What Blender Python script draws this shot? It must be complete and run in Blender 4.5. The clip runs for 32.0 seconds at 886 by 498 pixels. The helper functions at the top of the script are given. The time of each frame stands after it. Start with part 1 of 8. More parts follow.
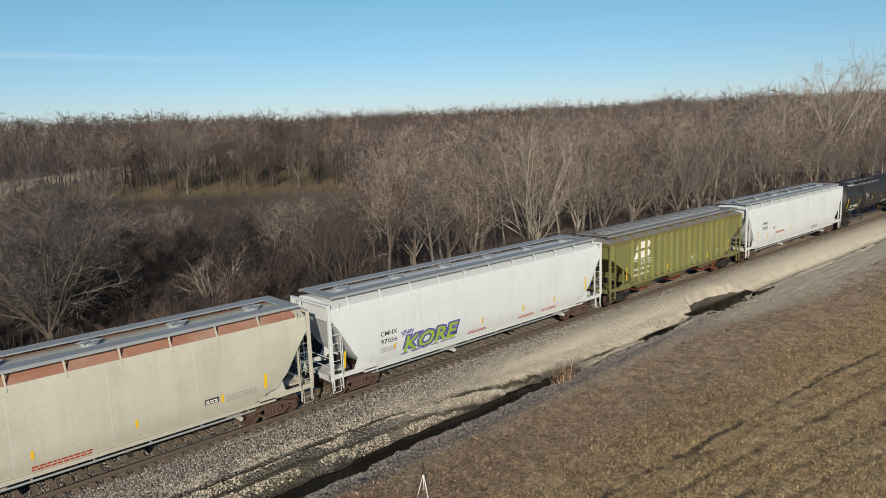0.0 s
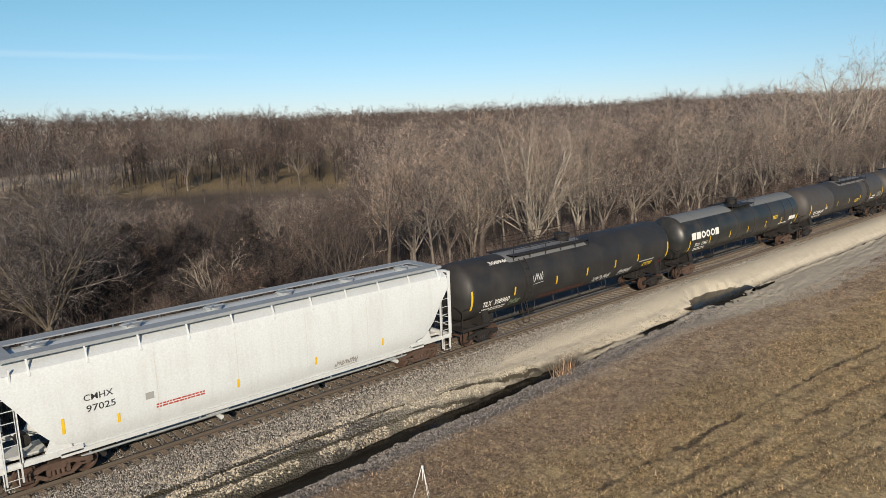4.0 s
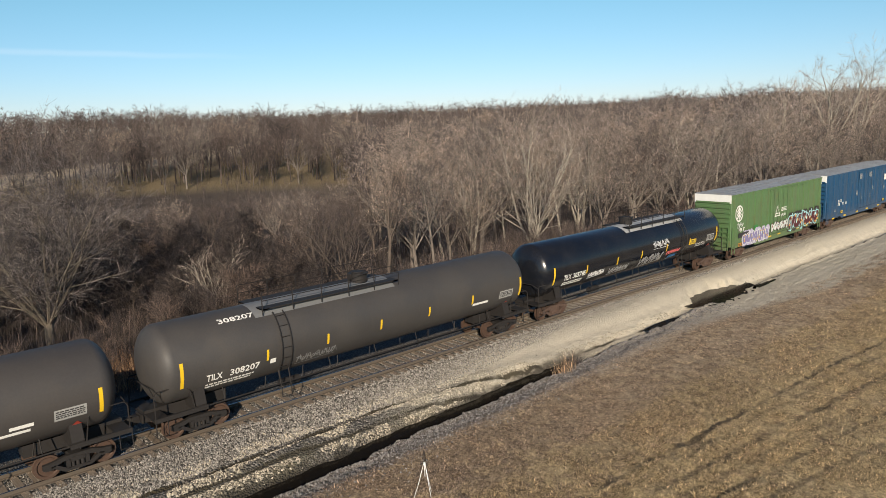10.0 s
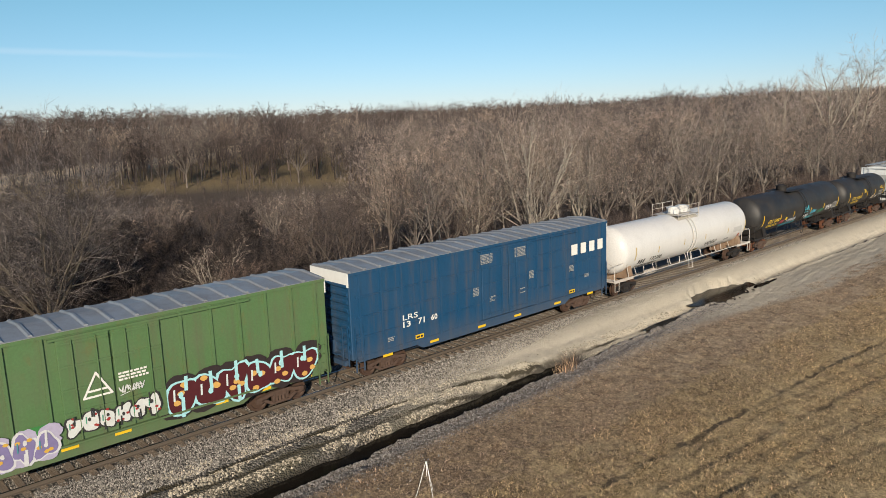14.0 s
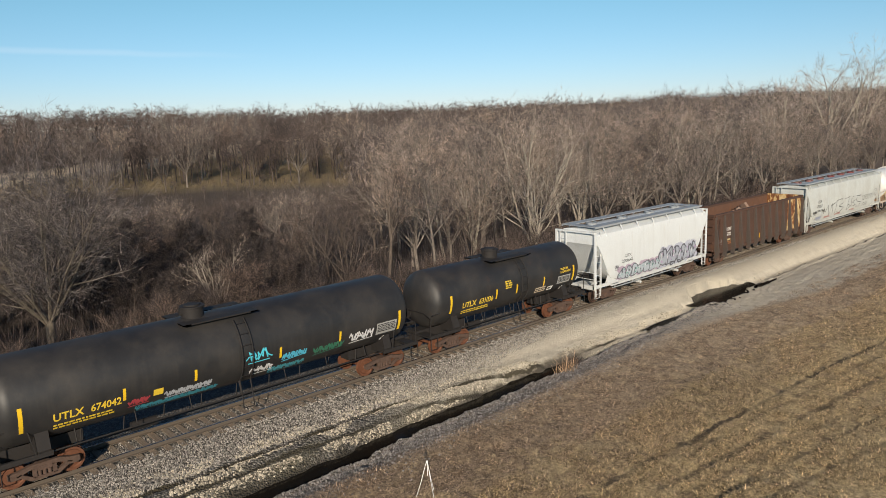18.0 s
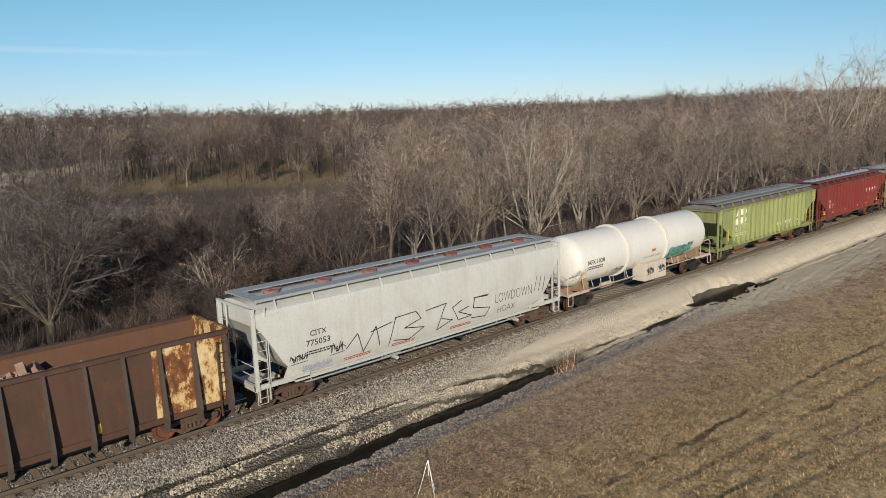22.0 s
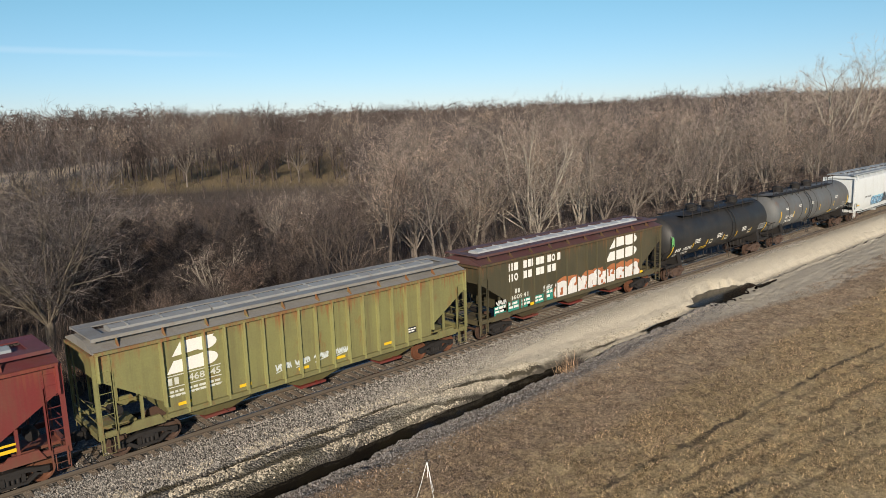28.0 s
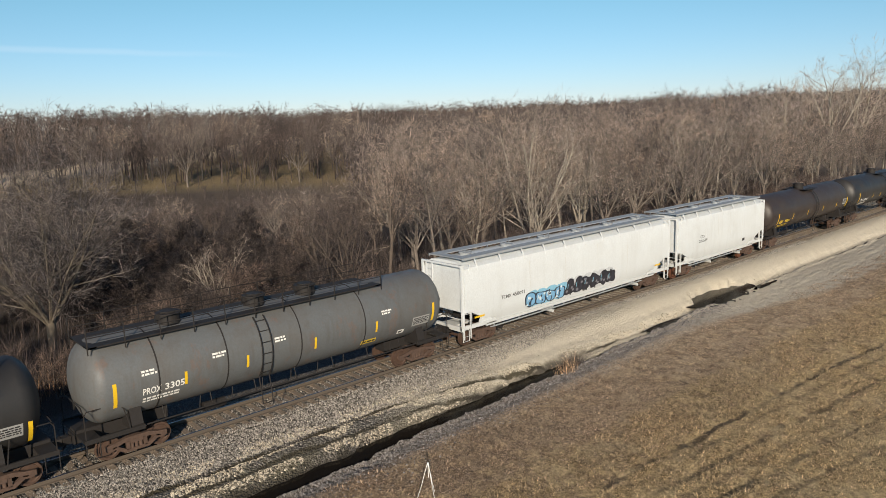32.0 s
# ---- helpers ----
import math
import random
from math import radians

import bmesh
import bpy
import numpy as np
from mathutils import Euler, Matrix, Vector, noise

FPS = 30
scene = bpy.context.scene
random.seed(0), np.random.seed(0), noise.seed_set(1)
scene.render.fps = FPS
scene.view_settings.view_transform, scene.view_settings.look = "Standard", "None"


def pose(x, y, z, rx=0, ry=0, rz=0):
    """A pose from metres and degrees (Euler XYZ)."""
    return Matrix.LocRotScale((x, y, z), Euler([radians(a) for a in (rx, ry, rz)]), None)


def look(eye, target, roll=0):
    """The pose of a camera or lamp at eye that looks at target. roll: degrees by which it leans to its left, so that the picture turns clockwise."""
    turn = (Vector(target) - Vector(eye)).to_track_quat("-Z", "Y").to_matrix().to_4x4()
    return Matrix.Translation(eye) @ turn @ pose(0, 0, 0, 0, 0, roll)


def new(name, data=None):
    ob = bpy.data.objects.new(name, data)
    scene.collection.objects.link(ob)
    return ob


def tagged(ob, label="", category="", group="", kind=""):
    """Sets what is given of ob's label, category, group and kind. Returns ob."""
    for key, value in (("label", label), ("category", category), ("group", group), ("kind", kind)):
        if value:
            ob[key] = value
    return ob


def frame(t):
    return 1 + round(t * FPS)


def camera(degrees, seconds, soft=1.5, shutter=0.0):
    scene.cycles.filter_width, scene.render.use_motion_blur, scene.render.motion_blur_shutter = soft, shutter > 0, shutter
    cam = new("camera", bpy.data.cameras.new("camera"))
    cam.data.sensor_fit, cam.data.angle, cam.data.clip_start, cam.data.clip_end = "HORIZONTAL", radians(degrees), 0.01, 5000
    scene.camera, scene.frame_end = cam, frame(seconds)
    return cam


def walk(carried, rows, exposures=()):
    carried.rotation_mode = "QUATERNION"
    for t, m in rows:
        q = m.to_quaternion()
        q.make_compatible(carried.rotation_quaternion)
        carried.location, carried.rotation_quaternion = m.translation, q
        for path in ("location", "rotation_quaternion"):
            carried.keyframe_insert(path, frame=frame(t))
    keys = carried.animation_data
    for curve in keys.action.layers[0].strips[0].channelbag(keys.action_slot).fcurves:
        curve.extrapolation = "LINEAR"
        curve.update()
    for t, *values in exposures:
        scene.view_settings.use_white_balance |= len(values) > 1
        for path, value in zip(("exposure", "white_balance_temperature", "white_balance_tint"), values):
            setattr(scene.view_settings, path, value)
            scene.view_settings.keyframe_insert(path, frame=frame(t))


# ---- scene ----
cam = camera(62.47, 32.0, soft=0.7)


def view(x, y, z, heading, tilt, roll):
    """A pose at (x, y, z): heading in degrees from the track's direction, tilt below the level."""
    a, b = radians(heading), radians(tilt)
    way = Vector((math.cos(a) * math.cos(b), math.sin(a) * math.cos(b), -math.sin(b)))
    eye = Vector((x, y, z))
    return look(eye, eye + way, roll)


walk(cam, [
    (0, view(0.02, -26.72, 11.76, 47.91, 9.99, -2.15)),
    (1, view(0.04, -26.74, 11.67, 47.93, 10.04, -2.15)),
    (2, view(0.06, -26.74, 11.58, 47.95, 10.06, -2.13)),
    (3, view(0.06, -26.72, 11.51, 47.95, 10.07, -2.13)),
    (4.5, view(0.04, -26.75, 11.48, 47.94, 10.11, -2.12)),
    (6, view(0.02, -26.76, 11.44, 47.90, 10.13, -2.11)),
    (7.5, view(0.03, -26.70, 11.40, 47.88, 10.15, -2.13)),
    (9, view(-0.01, -26.64, 11.41, 47.87, 10.19, -2.08)),
    (10.5, view(0.02, -26.60, 11.37, 47.86, 10.20, -2.07)),
    (12, view(0.01, -26.61, 11.37, 47.86, 10.23, -2.06)),
    (13.5, view(-0.01, -26.56, 11.36, 47.85, 10.23, -2.05)),
    (15.5, view(-0.04, -26.53, 11.38, 47.86, 10.25, -2.03)),
    (17.5, view(-0.06, -26.54, 11.36, 47.85, 10.25, -2.00)),
    (19.5, view(-0.04, -26.54, 11.36, 47.85, 10.28, -1.97)),
    (21.5, view(-0.07, -26.47, 11.36, 47.82, 10.31, -1.92)),
    (23.5, view(-0.05, -26.51, 11.37, 47.82, 10.30, -1.94)),
    (25, view(-0.03, -26.47, 11.39, 47.82, 10.29, -1.94)),
    (26.5, view(-0.03, -26.48, 11.40, 47.83, 10.28, -1.92)),
    (28, view(-0.03, -26.49, 11.40, 47.84, 10.27, -1.92)),
    (30, view(-0.04, -26.52, 11.42, 47.85, 10.25, -1.91)),
    (32, view(-0.11, -26.53, 11.45, 47.84, 10.27, -1.86)),
], exposures=[
    (0, -0.16, 6300, 7), (1, -0.10, 6300, 7), (2, -0.05, 6350, 8), (3, 0.0, 6400, 9), (6, 0.14, 6500, 9), (8, 0.17, 6500, 9), (11, 0.12, 6500, 9),
    (14, 0.03, 6500, 9), (18, 0.03, 6480, 9), (21.5, -0.03, 6450, 9), (23, -0.05, 6350, 8), (25, 0.02, 6400, 9), (28, 0.07, 6450, 9), (31, 0.11, 6500, 9), (32, 0.06, 6500, 9)])
# ---- light: a low, clear winter sun behind the camera ----
SUN_HEADING, SUN_HEIGHT = 50.0, 20.5   # the way the light travels over the ground, and its height
world = bpy.data.worlds.new("sky")
scene.world = world
world.use_nodes = True
wt = world.node_tree
sky = wt.nodes.new("ShaderNodeTexSky")
sky.sky_type, sky.sun_disc = "NISHITA", False
sky.sun_elevation = radians(SUN_HEIGHT)
sun_from = radians(SUN_HEADING + 180)
sky.sun_rotation = math.atan2(math.cos(sun_from), math.sin(sun_from))
sky.altitude = 900
sky.air_density, sky.dust_density, sky.ozone_density = 1.0, 0.0, 2.4
wt.nodes["Background"].inputs["Strength"].default_value = 0.09
# a cool clear sky with one faint streak of high cloud
tint = wt.nodes.new("ShaderNodeMix")
tint.data_type, tint.blend_type = "RGBA", "MULTIPLY"
tint.inputs[0].default_value = 1.0
wt.links.new(sky.outputs[0], tint.inputs[6])
way = wt.nodes.new("ShaderNodeTexCoord")
axes = wt.nodes.new("ShaderNodeSeparateXYZ")
wt.links.new(way.outputs["Generated"], axes.inputs[0])
hue = wt.nodes.new("ShaderNodeValToRGB")
hue.color_ramp.elements.new(0.5)
hue.color_ramp.elements.new(0.8)
for stop, (at, tone) in zip(hue.color_ramp.elements, ((0.0, (0.75, 0.81, 1.14)), (0.15, (0.80, 1.06, 1.06)), (0.4, (0.78, 0.96, 1.03)), (0.85, (0.42, 0.55, 0.70)))):
    stop.position, stop.color = at, (*tone, 1)
wt.links.new(axes.outputs[2], hue.inputs[0])
wt.links.new(hue.outputs[0], tint.inputs[7])


def sky_sum(op, p, q):
    n = wt.nodes.new("ShaderNodeMath")
    n.operation = op
    for sock, value in zip(n.inputs, (p, q)):
        if hasattr(value, "links"):
            wt.links.new(value, sock)
        else:
            sock.default_value = value
    return n.outputs[0]


def sky_band(value, p, q):
    n = wt.nodes.new("ShaderNodeMapRange")
    n.interpolation_type = "SMOOTHSTEP"
    n.inputs["From Min"].default_value, n.inputs["From Max"].default_value = p, q
    wt.links.new(value, n.inputs["Value"])
    return n.outputs[0]


grain = wt.nodes.new("ShaderNodeTexNoise")
grain.inputs["Scale"].default_value, grain.inputs["Detail"].default_value = 14.0, 5.0
wt.links.new(way.outputs["Generated"], grain.inputs["Vector"])
east = axes.outputs[0]
rise = sky_sum("ADD", axes.outputs[2], sky_sum("MULTIPLY", east, 0.03))
rise = sky_sum("ADD", rise, sky_sum("MULTIPLY", grain.outputs["Fac"], 0.006))
streak = sky_sum("MULTIPLY", sky_band(rise, 0.097, 0.102), sky_band(rise, 0.108, 0.103))
streak = sky_sum("MULTIPLY", streak, sky_band(east, 0.52, 0.30))
streak = sky_sum("MULTIPLY", streak, 0.16)
cloud = wt.nodes.new("ShaderNodeMix")
cloud.data_type = "RGBA"
wt.links.new(streak, cloud.inputs[0])
wt.links.new(tint.outputs[2], cloud.inputs[6])
cloud.inputs[7].default_value = (9.0, 10.0, 11.0, 1)
wt.links.new(cloud.outputs[2], wt.nodes["Background"].inputs["Color"])
sun = new("sun", bpy.data.lights.new("sun", "SUN"))
sun.data.energy, sun.data.angle, sun.data.color = 5.2, radians(0.53), (1.0, 0.86, 0.68)
a, b = radians(SUN_HEADING), radians(SUN_HEIGHT)
sun.matrix_basis = look((-40, -70, 40), Vector((-40, -70, 40)) + Vector((math.cos(a) * math.cos(b), math.sin(a) * math.cos(b), -math.sin(b))))
# ---- tools ----
class Geo:
    """A mesh in the making: points and faces."""

    def __init__(self):
        self.v, self.f = [], []

    def add(self, v, f):
        n = len(self.v)
        self.v.extend(v)
        self.f.extend([tuple(i + n for i in q) for q in f])
        return self

    def box(self, x0, x1, y0, y1, z0, z1):
        v = [(x, y, z) for x in (x0, x1) for y in (y0, y1) for z in (z0, z1)]
        return self.add(v, [(0, 1, 3, 2), (4, 6, 7, 5), (0, 4, 5, 1), (2, 3, 7, 6), (0, 2, 6, 4), (1, 5, 7, 3)])

    def loft(self, rings, caps=True, closed=True):
        """Rings of equal count, skinned one to the next."""
        n, v, f = len(rings[0]), [p for r in rings for p in r], []
        m = n if closed else n - 1
        for k in range(len(rings) - 1):
            for i in range(m):
                j = (i + 1) % n
                f.append((k * n + i, k * n + j, (k + 1) * n + j, (k + 1) * n + i))
        if caps:
            f.append(tuple(reversed(range(n))))
            f.append(tuple(range((len(rings) - 1) * n, len(rings) * n)))
        return self.add(v, f)

    def prism_x(self, yz, x0, x1):
        return self.loft([[(x, y, z) for y, z in yz] for x in (x0, x1)])

    def prism_y(self, xz, y0, y1):
        return self.loft([[(x, y, z) for x, z in xz] for y in (y0, y1)])

    def prism_z(self, xy, z0, z1):
        return self.loft([[(x, y, z) for x, y in xy] for z in (z0, z1)])

    def tube(self, path, r, n=6, caps=True):
        """A round bar along a path; r is one radius or one for each point."""
        path = [Vector(p) for p in path]
        rs = r if isinstance(r, (list, tuple)) else [r] * len(path)
        rings, side = [], None
        for i, p in enumerate(path):
            d = (path[min(i + 1, len(path) - 1)] - path[max(i - 1, 0)]).normalized()
            if side is None:
                side = d.cross(Vector((0, 0, 1)) if abs(d.z) < 0.9 else Vector((1, 0, 0))).normalized()
            else:
                side = (side - d * side.dot(d)).normalized()
            up = d.cross(side)
            rings.append([tuple(p + (side * math.cos(2 * math.pi * k / n) + up * math.sin(2 * math.pi * k / n)) * rs[i]) for k in range(n)])
        return self.loft(rings, caps)

    def disc(self, x, y, z, r, depth, axis="z", n=20):
        """A round plate or drum from its base centre along an axis."""
        ring = [(math.cos(2 * math.pi * k / n) * r, math.sin(2 * math.pi * k / n) * r) for k in range(n)]
        if axis == "z":
            return self.loft([[(x + p, y + q, z + h) for p, q in ring] for h in (0, depth)])
        if axis == "y":
            return self.loft([[(x + p, y + h, z + q) for p, q in ring] for h in (0, depth)])
        return self.loft([[(x + h, y + p, z + q) for p, q in ring] for h in (0, depth)])

    def lathe_x(self, profile, y, z, n=40):
        """Turned about a line along x: profile of (x, radius)."""
        return self.loft([[(x, y + math.sin(2 * math.pi * k / n) * r, z + math.cos(2 * math.pi * k / n) * r) for k in range(n)] for x, r in profile])


def mesh_of(name, geo, material, smooth=0):
    me = bpy.data.meshes.new(name)
    me.from_pydata([tuple(p) for p in geo.v], [], geo.f)
    if material:
        me.materials.append(material)
    if smooth:
        me.shade_smooth()
        me.set_sharp_from_angle(angle=radians(smooth))
    return me


def part(name, geo, material, parent=None, label="", smooth=0, bevel=0.0):
    """Links a mesh as one object under a thing or a part."""
    ob = new(name, mesh_of(name, geo, material, smooth))
    ob.parent = parent
    if bevel:
        m = ob.modifiers.new("bevel", "BEVEL")
        m.width, m.segments, m.limit_method = bevel, 1, "ANGLE"
    return tagged(ob, label)


# ---- materials ----
def nodes_of(name):
    m = bpy.data.materials.new(name)
    m.use_nodes = True
    nt = m.node_tree
    return m, nt, nt.nodes["Principled BSDF"]


def node(nt, kind, **values):
    n = nt.nodes.new("ShaderNode" + kind)
    for key, value in values.items():
        n.inputs[key.replace("_", " ")].default_value = value
    return n


def coords(nt, scale=(1, 1, 1), source="Object"):
    t = nt.nodes.new("ShaderNodeTexCoord")
    m = node(nt, "Mapping", Scale=scale)
    nt.links.new(t.outputs[source], m.inputs["Vector"])
    return m.outputs[0]


def noise_at(nt, where, scale, detail=4.0, rough=0.6):
    n = node(nt, "TexNoise", Scale=scale, Detail=detail, Roughness=rough)
    nt.links.new(where, n.inputs["Vector"])
    return n.outputs["Fac"]


def ramp(nt, value, stops):
    r = nt.nodes.new("ShaderNodeValToRGB")
    while len(r.color_ramp.elements) < len(stops):
        r.color_ramp.elements.new(0.5)
    for e, (at, c) in zip(r.color_ramp.elements, stops):
        e.position = at
        e.color = (*c, 1) if isinstance(c, tuple) else (c, c, c, 1)
    nt.links.new(value, r.inputs[0])
    return r.outputs[0]


def mix(nt, fac, a, b, how="MIX"):
    n = nt.nodes.new("ShaderNodeMix")
    n.data_type, n.blend_type = "RGBA", how
    for sock, value in ((n.inputs[0], fac), (n.inputs[6], a), (n.inputs[7], b)):
        if hasattr(value, "links"):
            nt.links.new(value, sock)
        elif isinstance(value, tuple):
            sock.default_value = (*value, 1)
        else:
            sock.default_value = value
    return n.outputs[2]


def maths(nt, op, a, b=0.0, clamp=False):
    n = nt.nodes.new("ShaderNodeMath")
    n.operation, n.use_clamp = op, clamp
    for sock, value in zip(n.inputs, (a, b)):
        if hasattr(value, "links"):
            nt.links.new(value, sock)
        else:
            sock.default_value = value
    return n.outputs[0]


def bump(nt, height, bsdf, strength=0.3, distance=0.02):
    n = node(nt, "Bump", Strength=strength, Distance=distance)
    nt.links.new(height, n.inputs["Height"])
    nt.links.new(n.outputs[0], bsdf.inputs["Normal"])


def painted(name, color, rough=0.5, dirt=(0.12, 0.085, 0.06), amount=0.35, streak=0.5, rust=0.0, metal=0.0, low=0.0, eave=None, eave_rust=0.0):
    """Weathered paint: stains, streaks that run down, rust blooms, road dirt low on the side, fine relief."""
    m, nt, bs = nodes_of(name)
    where = coords(nt)
    stain = noise_at(nt, where, 0.55, 6, 0.65)
    runs = noise_at(nt, coords(nt, (2.6, 2.6, 0.16)), 1.0, 5, 0.7)
    fine = noise_at(nt, where, 14, 4, 0.6)
    tone = mix(nt, ramp(nt, fine, [(0.3, 0.0), (0.7, 1.0)]), tuple(c * 0.9 for c in color), tuple(min(c * 1.06, 0.95) for c in color))
    tone = mix(nt, maths(nt, "MULTIPLY", ramp(nt, stain, [(0.42, 0.0), (0.75, 1.0)]), amount), tone, dirt)
    tone = mix(nt, maths(nt, "MULTIPLY", ramp(nt, runs, [(0.5, 0.0), (0.72, 1.0)]), streak * 0.6), tone, tuple(c * 0.8 for c in dirt))
    if low:
        sep = nt.nodes.new("ShaderNodeSeparateXYZ")
        nt.links.new(where, sep.inputs[0])
        h = maths(nt, "ADD", sep.outputs[2], maths(nt, "MULTIPLY", stain, 1.4))
        tone = mix(nt, maths(nt, "MULTIPLY", ramp(nt, maths(nt, "MULTIPLY", h, 0.3), [(0.45, 1.0), (0.75, 0.0)]), low), tone, dirt)
    if rust:
        spots = noise_at(nt, coords(nt, (1.3, 1.3, 0.5)), 1.1, 8, 0.72)
        tone = mix(nt, maths(nt, "MULTIPLY", ramp(nt, spots, [(0.56, 0.0), (0.66, 1.0)]), rust), tone, (0.20, 0.075, 0.025))
    if eave_rust:
        # rust that runs down from the eave
        sep = nt.nodes.new("ShaderNodeSeparateXYZ")
        nt.links.new(where, sep.inputs[0])
        thin = noise_at(nt, coords(nt, (4.5, 4.5, 0.06)), 1.0, 6, 0.75)
        h = maths(nt, "ADD", maths(nt, "MULTIPLY", maths(nt, "SUBTRACT", sep.outputs[2], eave), 0.26), maths(nt, "MULTIPLY", thin, 1.05))
        tone = mix(nt, maths(nt, "MULTIPLY", ramp(nt, h, [(0.42, 0.0), (0.60, 1.0)]), eave_rust), tone, (0.22, 0.088, 0.034))
    nt.links.new(tone, bs.inputs["Base Color"])
    nt.links.new(ramp(nt, stain, [(0.3, rough * 0.8), (0.8, min(rough * 1.3, 1.0))]), bs.inputs["Roughness"])
    bs.inputs["Metallic"].default_value = metal
    bump(nt, mix(nt, 0.5, fine, runs), bs, 0.12, 0.01)
    return m


def plain(name, color, rough=0.5, metal=0.0, spread=0.15, scale=20.0):
    """One colour with a little grain."""
    m, nt, bs = nodes_of(name)
    g = noise_at(nt, coords(nt), scale, 4)
    tone = mix(nt, g, tuple(c * (1 - spread) for c in color), tuple(min(1, c * (1 + spread)) for c in color))
    nt.links.new(tone, bs.inputs["Base Color"])
    bs.inputs["Roughness"].default_value, bs.inputs["Metallic"].default_value = rough, metal
    bump(nt, g, bs, 0.15, 0.01)
    return m


def piece_tone(name, dark, light):
    """Each loose piece its own tone between two."""
    m, nt, bs = nodes_of(name)
    g = nt.nodes.new("ShaderNodeNewGeometry")
    nt.links.new(ramp(nt, g.outputs["Random Per Island"], [(0.0, dark), (1.0, light)]), bs.inputs["Base Color"])
    bs.inputs["Roughness"].default_value = 0.9
    return m
# ---- ground ----
PUDDLES = ((46.2, -3.3, 2.9, 1.15), (37.5, -4.35, 1.25, 0.24), (50.6, -4.3, 1.5, 0.16))
# mown rows and wheel tracks across the field: where each crosses x = 28, and its slant to the line and its strength
FURROWS = ((-14.1, -0.06, 1.0), (-14.8, -0.075, 0.45), (-15.9, -0.11, 0.75), (-16.8, -0.13, 0.4), (-17.7, -0.16, 0.8), (-19.0, -0.20, 0.5))
# the ragged lip of the ditch on its field side
DITCH_LIP = ((5, -5.6), (14, -5.5), (20, -5.15), (27, -4.9), (33, -4.75), (40, -4.2), (44, -4.0), (60, -3.9))


def smooth(a, b, t):
    t = min(max((t - a) / (b - a), 0.0), 1.0)
    return t * t * (3 - 2 * t)


def puddle_at(x, y):
    """Below 1 inside the outline of a puddle."""
    rough = 0.34 * noise.noise((x * 0.55, y * 0.8, 3.1)) + 0.22 * noise.noise((x * 1.7, y * 2.2, 6.1)) + 0.1 * noise.noise((x * 4.0, y * 4.0, 2.0))
    return min(math.hypot((x - px) / rx, (y - py) / ry) for px, py, rx, ry in PUDDLES) + rough


def lip_at(x):
    for (a, p), (b, q) in zip(DITCH_LIP, DITCH_LIP[1:]):
        if x <= b:
            return p + (q - p) * max(0.0, (x - a) / (b - a))
    return DITCH_LIP[-1][1]


def rut_at(x):
    """The wheel rut in the mud at the foot of the ballast."""
    return -2.85 - 1.0 * smooth(19, 27.5, x)


